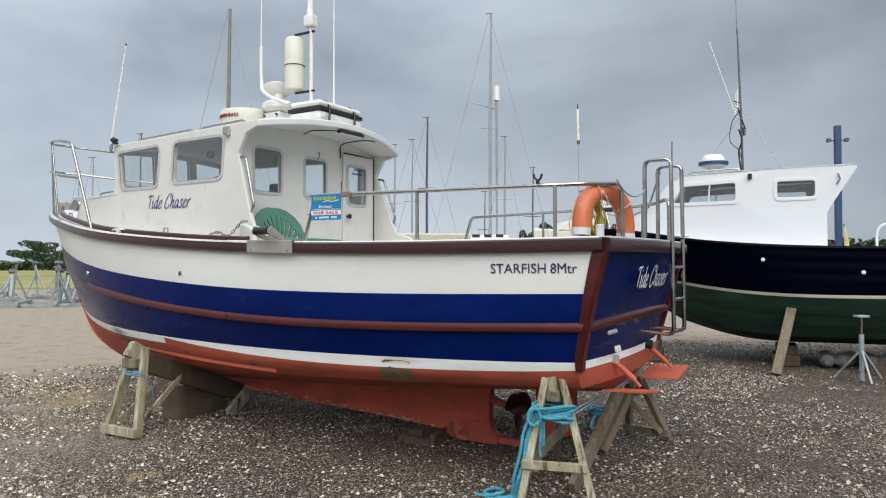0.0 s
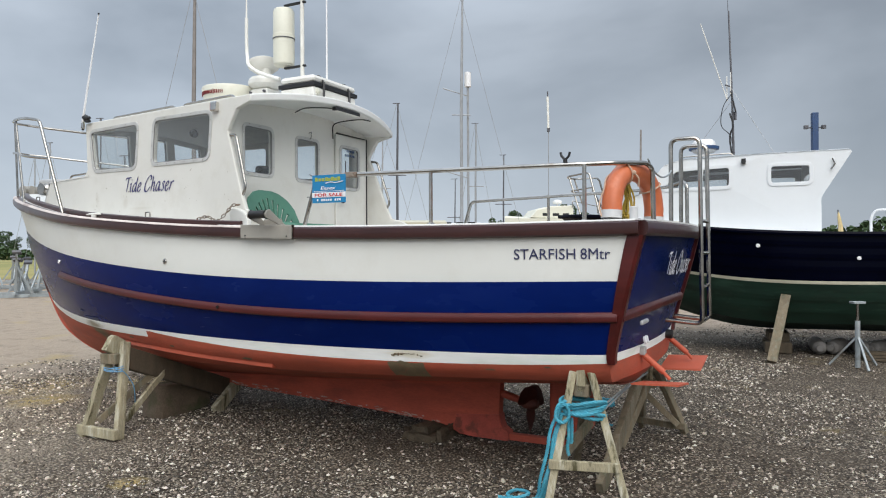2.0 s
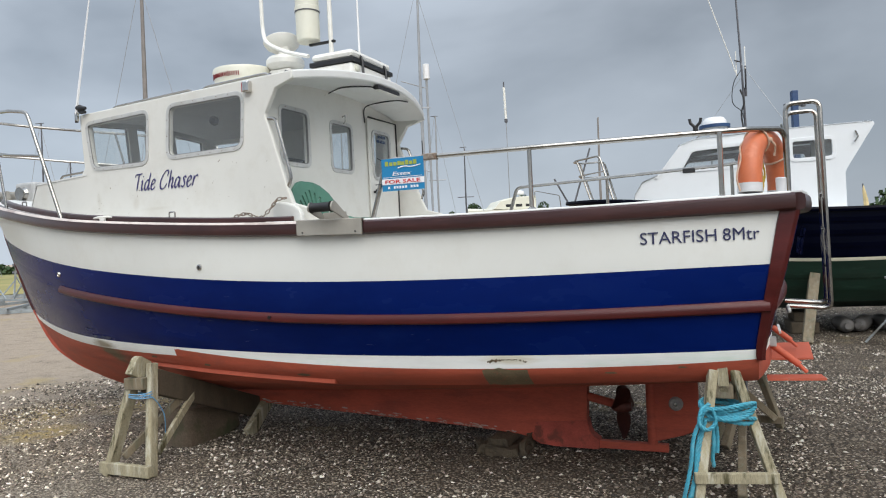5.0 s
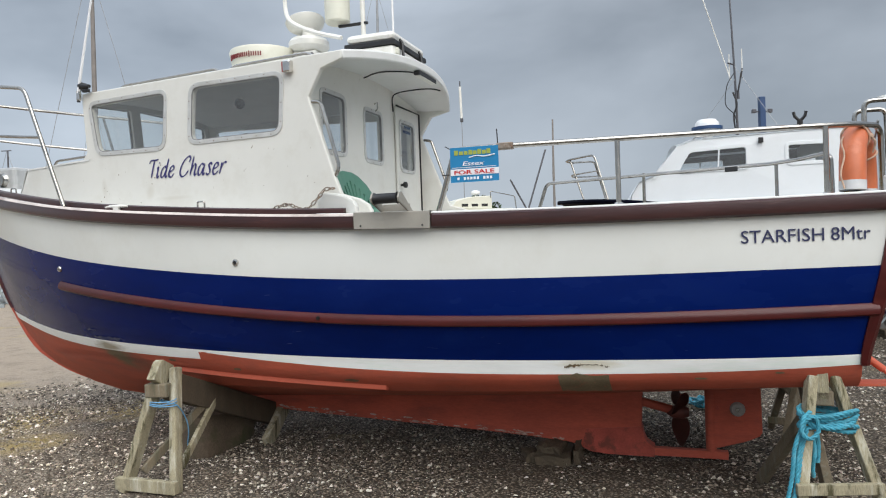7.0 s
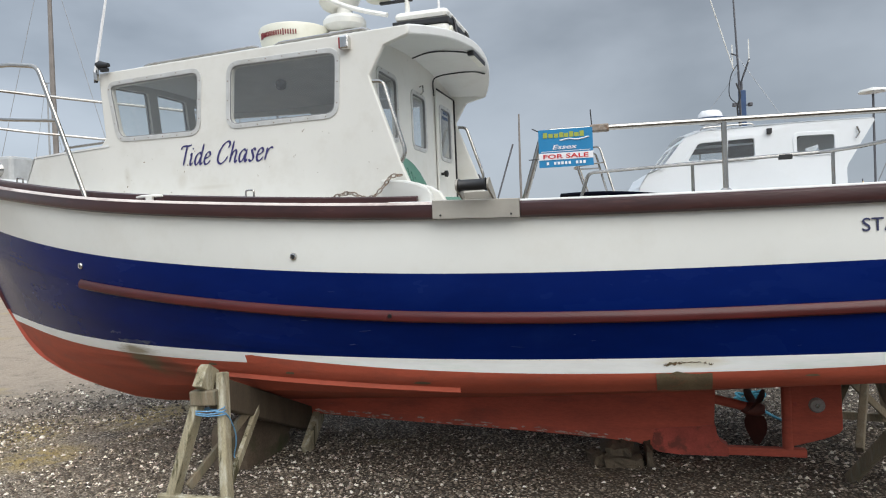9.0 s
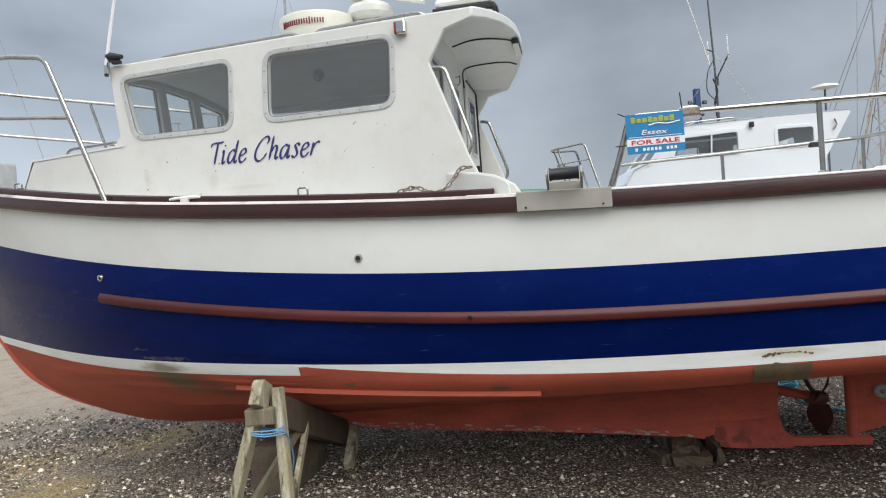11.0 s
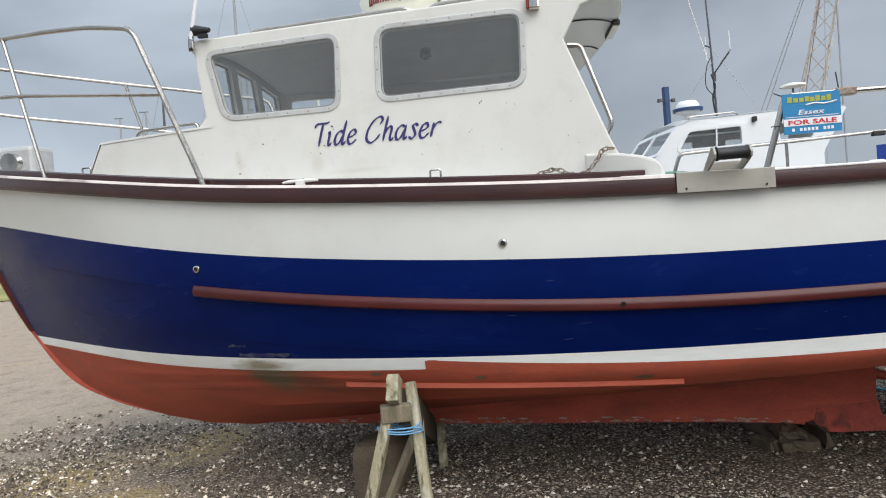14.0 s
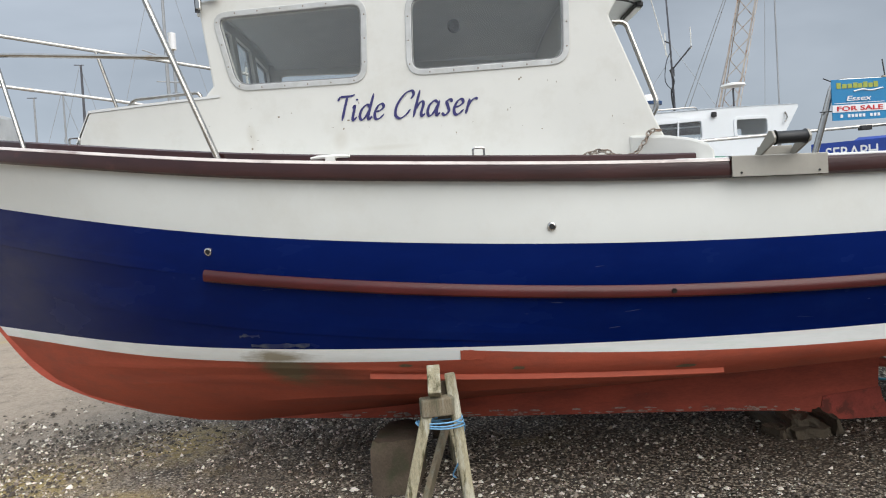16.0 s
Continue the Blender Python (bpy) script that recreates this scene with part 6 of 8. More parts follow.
# brand line as plain bars, telephone line as a bar
for k, (x, h) in enumerate(((0.022, 0.03), (0.048, 0.023), (0.073, 0.023), (0.098, 0.028), (0.12, 0.023), (0.144, 0.03), (0.168, 0.023), (0.192, 0.03))):
    face(x, x + 0.02, 0.165, 0.165 + h, M_SIGNY, "brand_bar", "yellow-green mark")
part("swoosh", tube(smooth_path([V(0.1, -0.005, 0.148), V(0.14, -0.005, 0.156), V(0.18, -0.005, 0.15), V(0.235, -0.005, 0.16)], 5), 0.004, n=6), M_SIGNW, sign, "white wave mark")
face(0.01, 0.24, 0.087, 0.09, M_SIGNW, "thin_line")
for k in range(11):
    if k not in (1, 7):
        face(0.035 + 0.017 * k, 0.046 + 0.017 * k, 0.014, 0.03, M_SIGNW, "number_bar", "pale bar")
for x, z, dx, dz in ((0.0, 0.205, -0.03, 0.02), (0.25, 0.21, -0.005, 0.1), (0.0, 0.05, -0.05, 0.0)):
    part("cable_tie", tube([V(x, 0.0, z), V(x + dx, 0.01, z + dz)], 0.003, n=5), M_BLACK, sign, "black cable tie")

# chain lying along the side deck
chain = thing("mooring_chain", BOAT, "short rusty chain lying on the side deck", "chain")
cpts = smooth_path([V(2.25, 1.22, 1.845), V(2.17, 1.21, 1.875), V(2.1, 1.2, 1.882), V(2.02, 1.2, 1.85), V(1.95, 1.22, 1.855), V(1.885, 1.2, 1.92), V(1.85, 1.18, 1.967), V(1.79, 1.16, 1.975)], 8)
acc, last = 0.0, cpts[0]
k = 0
for a, b in zip(cpts, cpts[1:]):
    acc += (b - a).length
    if acc > 0.026:
        acc = 0
        t = (b - a).normalized()
        m = Matrix.Translation(b) @ t.to_track_quat("X", "Z").to_matrix().to_4x4() @ pose(0, 0, 0, 90 * (k % 2) + 30, 0, 0)
        part("link", tube([m @ V(0.02 * math.cos(q), 0.011 * math.sin(q), 0) for q in np.linspace(0, 6.283, 10, endpoint=False)], 0.0045, n=5, closed=True), M_CHAIN, chain, smooth=True)
        k += 1

# ---- trestles and blocks under the boat ----
def trestle(label, group, feet, apex, rear, bar_z, mats, m=BOAT, spread=(-0.055, 0.055), block=0.03, name="timber_trestle"):
    """An A-frame shore: two splayed legs meeting at the top, a low cross bar, a head block and a rear leg."""
    ob = thing(name, m, label, "trestle", group)
    apex = Vector(apex)
    t = (Vector(feet[1]) - Vector(feet[0])).normalized()
    for i, f in enumerate(feet):
        d = spread[i]
        part("leg", timber(f, apex + t * d, 0.066, 0.05, side=t), mats[i % len(mats)], ob, "pale weathered leg", bevel=0.006)
    q = [Vector(f).lerp(apex, bar_z / apex.z) for f in feet]
    out = V(0, 0.04, 0)
    part("cross_bar", timber(q[0] - t * 0.05 + out, q[1] + t * 0.05 + out, 0.035, 0.058), mats[0], ob, bevel=0.005)
    part("head_block", box_bm(apex.x - 0.05, apex.x + 0.05, apex.y - 0.05, apex.y + 0.03, apex.z - 0.16, apex.z - 0.08), M_WOOD, ob, bevel=0.008)
    part("wedge", plate([(-block, -0.13), (block, -0.13), (block * 1.06, 0.02), (block * 0.4, 0.06), (-block * 0.8, 0.05)], [], lambda u, v, d: V(apex.x + u, apex.y + 0.03 - d, apex.z + v), 0.1), M_WOODP, ob, "pale wedge", bevel=0.006)
    for a, b, w, dd, mm in rear:
        part("brace", timber(a, b, w, dd), mm, ob, bevel=0.006)
    return ob


bow_trestle = thing("timber_trestle", BOAT, "weathered timber trestle tied with blue twine under the bow", "trestle", "trestles under the fishing boat")
part("leg", timber(V(3.27, 1.5, 0.0), V(3.085, 1.39, 0.68), 0.085, 0.055, side=V(1, 0, 0)), M_WOODP, bow_trestle, "pale weathered leg", bevel=0.007)
part("leg", timber(V(2.895, 1.45, 0.0), V(2.972, 1.315, 0.815), 0.08, 0.055, side=V(1, 0, 0)), M_WOODP, bow_trestle, "pale weathered leg", bevel=0.012)
part("cross_bar", timber(V(3.32, 1.52, 0.065), V(2.83, 1.52, 0.065), 0.045, 0.085), M_WOODP, bow_trestle, bevel=0.006)
part("head_block", timber(V(3.125, 1.42, 0.675), V(2.965, 1.39, 0.675), 0.075, 0.09), M_WOOD, bow_trestle, bevel=0.008)
part("wedge", plate([(1.475, 0.757), (1.405, 0.862), (1.375, 0.876), (1.27, 0.815), (1.36, 0.692)], [], lambda u, v, d: V(3.083 - d, u, v), 0.064), M_WOODP, bow_trestle, "pale wedge", bevel=0.007)
part("beam", timber(V(3.0, 1.34, 0.69), V(3.06, 0.0, 0.165), 0.09, 0.185, side=V(0, 0, 1)), M_BEAM, bow_trestle, "dark baulk sloping down to the keel", bevel=0.008)
part("rear_leg", timber(V(2.945, 0.31, 0.0), V(3.0, -0.16, 0.3), 0.06, 0.12, side=V(0, 0, 1)), M_WOODP, bow_trestle, bevel=0.006)
part("brace", timber(V(2.92, 1.36, 0.15), V(3.0, 0.83, 0.53), 0.03, 0.055), M_WOODP, bow_trestle, bevel=0.004)
part("brace", timber(V(3.16, 1.45, 0.13), V(2.99, 1.0, 0.5), 0.03, 0.055), M_WOOD, bow_trestle, bevel=0.004)
twine = thing("blue_twine", BOAT, "pale blue twine lashed round a trestle head", "rope")
for k in range(3):
    z = 0.6 - 0.011 * k
    part("turn", tube([V(3.035 + (0.112 + 0.004 * k) * math.cos(a), 1.39 + 0.06 * math.sin(a), z + 0.012 * math.cos(a) * (k - 1) + 0.006 * math.sin(2 * a + k)) for a in np.linspace(0, 6.283, 20, endpoint=False)], 0.0042, n=6, closed=True), M_TWINE, twine, smooth=True)
part("tail", tube(smooth_path([V(2.95, 1.44, 0.6), V(2.915, 1.38, 0.57), V(2.93, 1.28, 0.45), V(2.94, 1.25, 0.36), V(2.985, 1.21, 0.26), V(2.97, 1.22, 0.24)], 6), 0.0045, n=6), M_TWINE, twine, smooth=True)

trestle("weathered timber trestle wrapped in turquoise rope under the stern", "trestles under the fishing boat", [(-0.845, 1.23, 0.0), (-1.315, 1.1, 0.0)], (-1.01, 1.04, 0.82), [
    (V(-0.88, 1.12, 0.25), V(-0.975, 0.72, 0.43), 0.035, 0.07, M_WOOD),
    (V(-0.75, 0.35, 0.0), V(-0.98, 0.86, 0.6), 0.05, 0.07, M_WOOD)], 0.255, [M_WOODP, M_WOODP])
prop_ = thing("leaning_plank", BOAT, "heavy weathered plank leaning under the stern", "plank")
part("plank", timber(V(-1.075, 0.87, 0.01), V(-1.085, -0.25, 0.55), 0.05, 0.13, side=V(0, 0, 1)), M_WOOD, prop_, bevel=0.006)
trestle("weathered timber trestle under the far side of the stern", "trestles under the fishing boat", [(-0.95, -1.0, 0.0), (-1.34, -0.92, 0.0)], (-1.11, -0.58, 0.6), [
    (V(-0.95, -0.2, 0.02), V(-1.1, -0.56, 0.5), 0.05, 0.07, M_WOOD), (V(-1.3, -0.78, 0.1), V(-1.0, -0.66, 0.42), 0.03, 0.05, M_WOOD)], 0.08, [M_WOOD, M_WOOD])

# turquoise rope lashing, its tails and a loose coil: three strands laid together
def laid(path, r, closed=False):
    pts = [p.copy() for p in path]
    if closed:
        pts.append(pts[0].copy())
    dense = [pts[0]]
    for a, b in zip(pts, pts[1:]):
        k = max(1, int((b - a).length / 0.008))
        dense += [a.lerp(b, (i + 1) / k) for i in range(k)]
    bm = bmesh.new()
    up, run = V(0.3, 0.2, 0.9), 0.0
    strands = [[], [], []]
    for i, p in enumerate(dense):
        t = (dense[min(i + 1, len(dense) - 1)] - dense[max(i - 1, 0)]).normalized()
        side = (up - t * up.dot(t)).normalized()
        up = side
        other = t.cross(side)
        run += 0.0 if i == 0 else (p - dense[i - 1]).length
        for k in range(3):
            a = run / (r * 6.5) * 6.283 + k * 2.094
            strands[k].append(p + (side * math.cos(a) + other * math.sin(a)) * r * 0.5)
    for st in strands:
        tube(st, r * 0.56, bm, 6)
    return bm


rope = thing("turquoise_rope", BOAT, "turquoise polypropylene rope lashed round a trestle", "rope")
rng = random.Random(8)
for k in range(6):
    z = 0.555 + 0.0165 * k + rng.uniform(-0.004, 0.004)
    rx, ry, ph = 0.128 + 0.012 * (k % 2), 0.075 + 0.012 * (k % 3), rng.uniform(0, 6)
    part("turn", laid([V(-1.025 + rx * math.cos(a), 1.075 + ry * math.sin(a) + 0.12 * rx * math.cos(a), z + 0.014 * math.sin(a * 2 + ph)) for a in np.linspace(0, 6.283, 28, endpoint=False)], 0.0125, True), M_BROPE, rope, smooth=True)
for pts in ([V(-0.97, 1.08, 0.63), V(-0.93, 1.12, 0.6), V(-0.92, 1.135, 0.53), V(-0.96, 1.13, 0.5), V(-1.0, 1.115, 0.54), V(-0.985, 1.12, 0.61), V(-0.94, 1.12, 0.59), V(-0.92, 1.11, 0.52)],
            [V(-0.93, 1.1, 0.56), V(-0.885, 1.13, 0.45), V(-0.865, 1.15, 0.3), V(-0.83, 1.17, 0.15), V(-0.79, 1.2, 0.02), V(-0.7, 1.25, 0.016), V(-0.6, 1.22, 0.018), V(-0.62, 1.12, 0.02), V(-0.7, 1.14, 0.03), V(-0.74, 1.22, 0.04), V(-0.66, 1.28, 0.022), V(-0.56, 1.27, 0.014)],
            [V(-0.94, 1.09, 0.53), V(-0.9, 1.12, 0.4), V(-0.885, 1.14, 0.25), V(-0.85, 1.16, 0.12), V(-0.81, 1.21, 0.02), V(-0.73, 1.29, 0.014), V(-0.66, 1.33, 0.014)],
            [V(-0.95, 1.1, 0.55), V(-0.915, 1.115, 0.42), V(-0.9, 1.13, 0.3), V(-0.87, 1.15, 0.17), V(-0.84, 1.2, 0.03), V(-0.8, 1.24, 0.014)],
            [V(-0.98, 1.06, 0.52), V(-0.985, 1.075, 0.42), V(-0.975, 1.07, 0.33), V(-0.98, 1.06, 0.28)],
            [V(-1.0, 1.06, 0.52), V(-1.005, 1.07, 0.45), V(-1.0, 1.065, 0.36)]):
    part("strand", laid(smooth_path([p + (V(0.035, 0.06, 0.015) if p.z > 0.1 else V(0.035, 0, 0)) for p in pts], 6), 0.0115), M_BROPE, rope, smooth=True)
heap = thing("turquoise_rope", BOAT, "loose heap of turquoise rope on the shingle behind the keel", "rope")
rng = random.Random(12)
for k in range(4):
    rx, ry, cx_, cy_ = rng.uniform(0.07, 0.13), rng.uniform(0.06, 0.12), -0.45 + rng.uniform(-0.05, 0.05), -1.58 + rng.uniform(-0.1, 0.1)
    part("turn", laid([V(cx_ + rx * math.cos(a), cy_ + ry * math.sin(a), 0.018 + 0.026 * k + 0.012 * math.sin(3 * a + k)) for a in np.linspace(0, 6.283, 20, endpoint=False)], 0.012, True), M_BROPE, heap, smooth=True)
part("tail", laid(smooth_path([V(-0.42, -1.66, 0.07), V(-0.47, -1.45, 0.03), V(-0.53, -1.15, 0.014), V(-0.61, -0.94, 0.014), V(-0.72, -0.86, 0.014)], 6), 0.0115), M_BROPE, heap, smooth=True)
line = thing("grey_rope", BOAT, "faded grey rope stretched between two trestles", "rope")
for dz in (0.0, 0.03):
    part("strand", tube(smooth_path([V(-1.13, 1.0, 0.6 - dz), V(-1.12, 0.5, 0.6 - dz * 0.6), V(-1.11, 0.0, 0.59), V(-1.1, -0.52, 0.57 + dz)], 6), 0.007, n=6), M_OLDROPE, line, smooth=True)
kb = thing("keel_block", BOAT, "mossy rough stone block under the forefoot", "block")
bm = bmesh.new()
bmesh.ops.create_cube(bm, size=1)
bmesh.ops.subdivide_edges(bm, edges=bm.edges[:], cuts=5, use_grid_fill=True)
for v in bm.verts:
    q = V(v.co.x, v.co.y, v.co.z)
    rnd = 1 - 0.09 * (abs(q.x * 2) ** 4 * abs(q.y * 2) ** 4 + abs(q.x * 2) ** 4 * max(0, q.z * 2) ** 4)
    v.co = V(3.3 + q.x * 0.28 * rnd + 0.05 * q.y, 0.46 + q.y * 0.62 * rnd, 0.145 + q.z * 0.31 * (0.9 + 0.35 * q.y)) + 0.022 * noise.noise_vector(q * 4.0)
part("block", bm, M_STONE, kb, smooth=True)
for i, (x0, x1, y0, y1, z0, z1, turn) in enumerate(((0.5, 0.76, -0.3, 0.3, -0.02, 0.05, 8), (0.55, 0.71, 0.0, 0.26, 0.05, 0.1, -6), (0.415, 0.455, -0.05, 0.3, -0.02, 0.1, 3), (0.74, 0.83, 0.1, 0.27, -0.02, 0.045, 25))):
    pk = thing("packing_timber", BOAT @ pose((x0 + x1) / 2, (y0 + y1) / 2, 0, 0, 0, turn), "dark crumbling timber packing under the keel", "timber", "packing timbers under the keel")
    bm = bmesh.new()
    bmesh.ops.create_cube(bm, size=1)
    bmesh.ops.subdivide_edges(bm, edges=bm.edges[:], cuts=6, use_grid_fill=True)
    for v in bm.verts:
        q = V(v.co.x * (x1 - x0), v.co.y * (y1 - y0), (z0 + z1) / 2 + v.co.z * (z1 - z0))
        v.co = q + 0.022 * noise.noise_vector(q * 13.0 + V(i * 5, 0, 0)) + 0.012 * noise.noise_vector(q * 40.0)
    part("baulk", bm, M_BEAM, pk)

# ---- second boat: u forward from the after corner of its wheelhouse, port side towards the camera ----
BOAT2 = pose(5.6, 10.22, 0, 0, 0, 156)
boat2 = thing("workboat", BOAT2, "workboat with blue-black hull, green bottom and white wheelhouse, ashore", "boat")
CL2 = -1.0


LINES2 = [
    ((-3.2, 0, 1.3, 2.1), (0.08, 0.08, 0.08, 0.05), (0.3, 0.32, 0.39, 0.62)),
    ((-3.2, 0, 1.3, 2.5), (0.9, 1.0, 0.78, 0.05), (0.56, 0.5, 0.56, 0.86)),
    ((-3.2, -0.65, 0.3, 1.25, 1.9, 3.05), (1.25, 1.38, 1.37, 1.18, 0.92, 0.05), (1.1, 1.1, 1.1, 1.15, 1.23, 1.42)),
    ((-3.2, -0.7, 0.5, 1.25, 1.9, 2.5, 3.2, 3.7, 4.0), (1.25, 1.42, 1.43, 1.38, 1.27, 1.1, 0.77, 0.42, 0.05), (1.8, 1.78, 1.81, 1.86, 1.93, 2.03, 2.12, 2.15, 2.16)),
]
FAIR2 = [(xs[0], xs[-1], spline(xs, ys), spline(xs, zs)) for xs, ys, zs in LINES2]


def h2(s, t):
    """Port side of the second hull: t 0 at the keel, 1 bilge, 2 waterline, 3 sheer."""
    q = []
    for x0, x1, fy, fz in FAIR2:
        x = x0 + (x1 - x0) * s
        q.append(V(x, CL2 + fy(x), fz(x)))
    k = min(int(t), 2)
    u = t - k
    if k < 2:
        bulge = V(0, 0.05, -0.03) * (4 * u * (1 - u)) * (1 - s) if k == 1 else V(0, 0, 0)
    else:
        bulge = V(0, 0, 0)
    return q[k].lerp(q[k + 1], u) + bulge


us = 1 - (1 - np.linspace(0, 1, 50)) ** 1.3
tl = [0, 0.5, 1.0, 1.2, 1.4, 1.6, 1.8, 1.98, 2.0, 2.045] + list(np.linspace(2.045, 3, 10))[1:]
rows = [[h2(u, t) for t in tl] for u in us]
pm = [0] * 7 + [1, 1] + [2] * 9
bm = loft(rows, None, mat_of=lambda i, k: pm[k])
mirror = [[V(p.x, 2 * CL2 - p.y, p.z) for p in r] for r in rows]
loft(mirror, bm, mat_of=lambda i, k: pm[k])
loft([[a[0], b[0]] for a, b in zip(rows, mirror)], bm)
loft([[p, q] for p, q in zip(rows[-1], mirror[-1])], bm, mat_of=lambda i, k: pm[i])
loft([[p, V(p.x, CL2, p.z), q] for p, q in zip(rows[0], mirror[0])], bm, mat_of=lambda i, k: pm[i])
hull2 = part("hull", bm, [M_GREENHULL, M_CREAMLINE, M_NAVY2], boat2, "blue-black topsides over a dark green bottom", smooth=True)
# plank lands along the topside and a thick black rubbing edge
for t, dt, mm in ((2.25, 0.24, M_NAVY2), (2.5, 0.24, M_NAVY2), (2.75, 0.24, M_NAVY2), (1.3, 0.28, M_GREENHULL), (1.6, 0.28, M_GREENHULL)):
    rows = []
    for u in np.linspace(0.01, 0.96, 40):
        p, q = h2(u, t), h2(u, t + dt)
        out_ = (h2(u + 0.01, t) - h2(u - 0.01, t)).cross(q - p).normalized()
        out_ = out_ if out_.y > 0 else -out_
        rows.append([p - out_ * 0.004, p + out_ * 0.008, p.lerp(q, 0.35) + out_ * 0.008, q - out_ * 0.003])
    part("plank_land", loft(rows), mm, hull2)
for gw in sweep([V(p.x, p.y - CL2, p.z) for p in (h2(u, 3.0) for u in us)], [(-0.05, -0.03), (0.03, -0.03), (0.035, 0.0), (0.02, 0.03), (-0.05, 0.03)], "gunwale", M_NAVY2, hull2, both=True):
    gw.matrix_basis = pose(0, CL2, 0)
part("deck", loft([[h2(u, 3) + V(0, -0.03, -0.02), V(h2(u, 3).x, CL2, h2(u, 3).z + 0.01), V(h2(u, 3).x, 2 * CL2 - h2(u, 3).y + 0.03, h2(u, 3).z - 0.02)] for u in us]), M_WHITE2, boat2, "white deck", smooth=True)
for x, z in ((0.86, 1.63), (-0.4, 1.45), (2.3, 1.8)):
    sv, tv = 0.5, 2.7
    for _ in range(30):
        q = h2(sv, tv)
        sv, tv = sv + (x - q.x) / 7.5, min(3, max(2, tv + (z - q.z) / 0.8))
    part("skin_fitting", lathe([(0.028, 0), (0.028, 0.015), (0.016, 0.02)], 12, m=Matrix.Translation(h2(sv, tv)) @ pose(0, 0, 0, -90, 0, 0)), M_LETTERW, hull2, "white skin fitting")

HALF2 = 0.98


def wall2(sgn):
    return lambda u, v, d: V(u, CL2 + sgn * (HALF2 + 0.02 - 0.03 * (v - 2.0) - 0.05 * max(0, u - 1.4) - d), v)


A2 = [(0.68, 2.82), (0.13, 2.815), (0.13, 2.535), (0.68, 2.53)]
F2 = [(2.02, 2.8), (1.21, 2.83), (1.21, 2.51), (2.2, 2.5)]
prof2 = [(-0.0, 1.78), (2.88, 1.88), (2.86, 2.18), (2.74, 2.37), (2.52, 2.46), (2.18, 2.88), (1.95, 2.955), (0.6, 2.995), (-0.37, 3.0), (-0.39, 2.96), (-0.02, 2.36), (0.0, 2.3)]
wh2 = part("wheelhouse", plate(prof2, [grow(rounded(w, 0.07), -0.025) for w in (A2, F2)], wall2(1), 0.04), M_WHITE2, boat2, "bright white wheelhouse with rounded windows", bevel=0.01)
part("side_wall", plate(prof2, [grow(rounded(w, 0.07), -0.025) for w in (A2, F2)], wall2(-1), 0.04), M_WHITE2, wh2)


def window2(corners, place):
    outer = rounded(corners, 0.07)
    inner = grow(outer, -0.022)
    fr = part("window", plate(grow(outer, 0.028), [inner], lambda u, v, d: place(u, v, d - 0.012), 0.024), M_WHITE2, wh2, "rounded window in a white frame", bevel=0.004)
    bm = bmesh.new()
    bm.faces.new([bm.verts.new(place(q[0], q[1], 0.008)) for q in inner])
    pn = part("pane", bm, M_GLASS, fr)
    pn.visible_shadow = False
    return fr


for sgn in (1, -1):
    window2(A2, wall2(sgn))
    w_ = window2(F2, wall2(sgn))
    f = wall2(sgn)
    part("divider", timber(f(1.62, 2.53, -0.006), f(1.6, 2.82, -0.006), 0.025, 0.02), M_WHITE2, w_)
rows = []
for u, v in ((-0.37, 3.0), (0.6, 2.995), (1.5, 2.975), (1.95, 2.955), (2.18, 2.88)):
    w = HALF2 - 0.05 * max(0, u - 1.4)
    rows.append([V(u, CL2 + w * k, v + 0.09 * (1 - k * k)) for k in np.linspace(1, -1, 11)])
bm = loft(rows)
bmesh.ops.solidify(bm, geom=bm.faces[:], thickness=0.03)
part("roof", bm, M_WHITE2, wh2, smooth=True)


# dark lining and ceiling added to paint the shade inside the wheelhouse
part("lining", plate(rounded([(2.2, 2.86), (0.02, 2.93), (0.02, 1.95), (2.5, 1.95), (2.5, 2.4)], 0.04), [grow(rounded(w, 0.07), -0.025) for w in (A2, F2)], lambda u, v, d: wall2(-1)(u, v, d + 0.045), 0.012), M_DARK, wh2, "dark grey lining painting the cabin's shade")
part("headlining", loft([[V(u, CL2 + (HALF2 - 0.1) * k, v + 0.06 * (1 - k * k)) for k in np.linspace(1, -1, 9)] for u, v in ((0.03, 2.945), (1.5, 2.925), (2.1, 2.84))]), M_DARK, wh2, "dark grey lining painting the cabin's shade")
staff = thing("ensign_staff", BOAT2 @ pose(-0.25, -0.05, 1.78), "cream furled flag on a short staff on the after deck", "flag")
part("staff", tube([V(0.02, 0, 0), V(0.035, 0, 0.36)], 0.009, n=8), M_DARKMAST, staff, smooth=True)
part("furled_flag", tube([V(0.0, 0, 0.01), V(0.005, 0.0, 0.12), V(0.022, 0, 0.25), V(0.032, 0, 0.33)], [0.034, 0.032, 0.022, 0.008], n=9), M_YFLAG, staff, "cream cloth", smooth=True)
hoop = thing("guard_hoop", BOAT2 @ pose(-0.62, -0.02, 1.775), "white painted steel hoop on the after deck", "rail")
part("hoop", tube(bend([V(0, 0, 0), V(0, 0, 0.25), V(-0.06, 0, 0.35), V(-0.3, 0, 0.35), V(-0.36, 0, 0.25), V(-0.36, 0, 0)], 0.05), 0.018, n=10), M_WHITE2, hoop, smooth=True)
for x_ in (0.0, -0.36):
    part("foot_plate", lathe([(0.045, 0.0), (0.045, 0.012), (0.022, 0.016)], 12, m=pose(x_, 0, 0)), M_WHITE2, hoop, smooth=True)


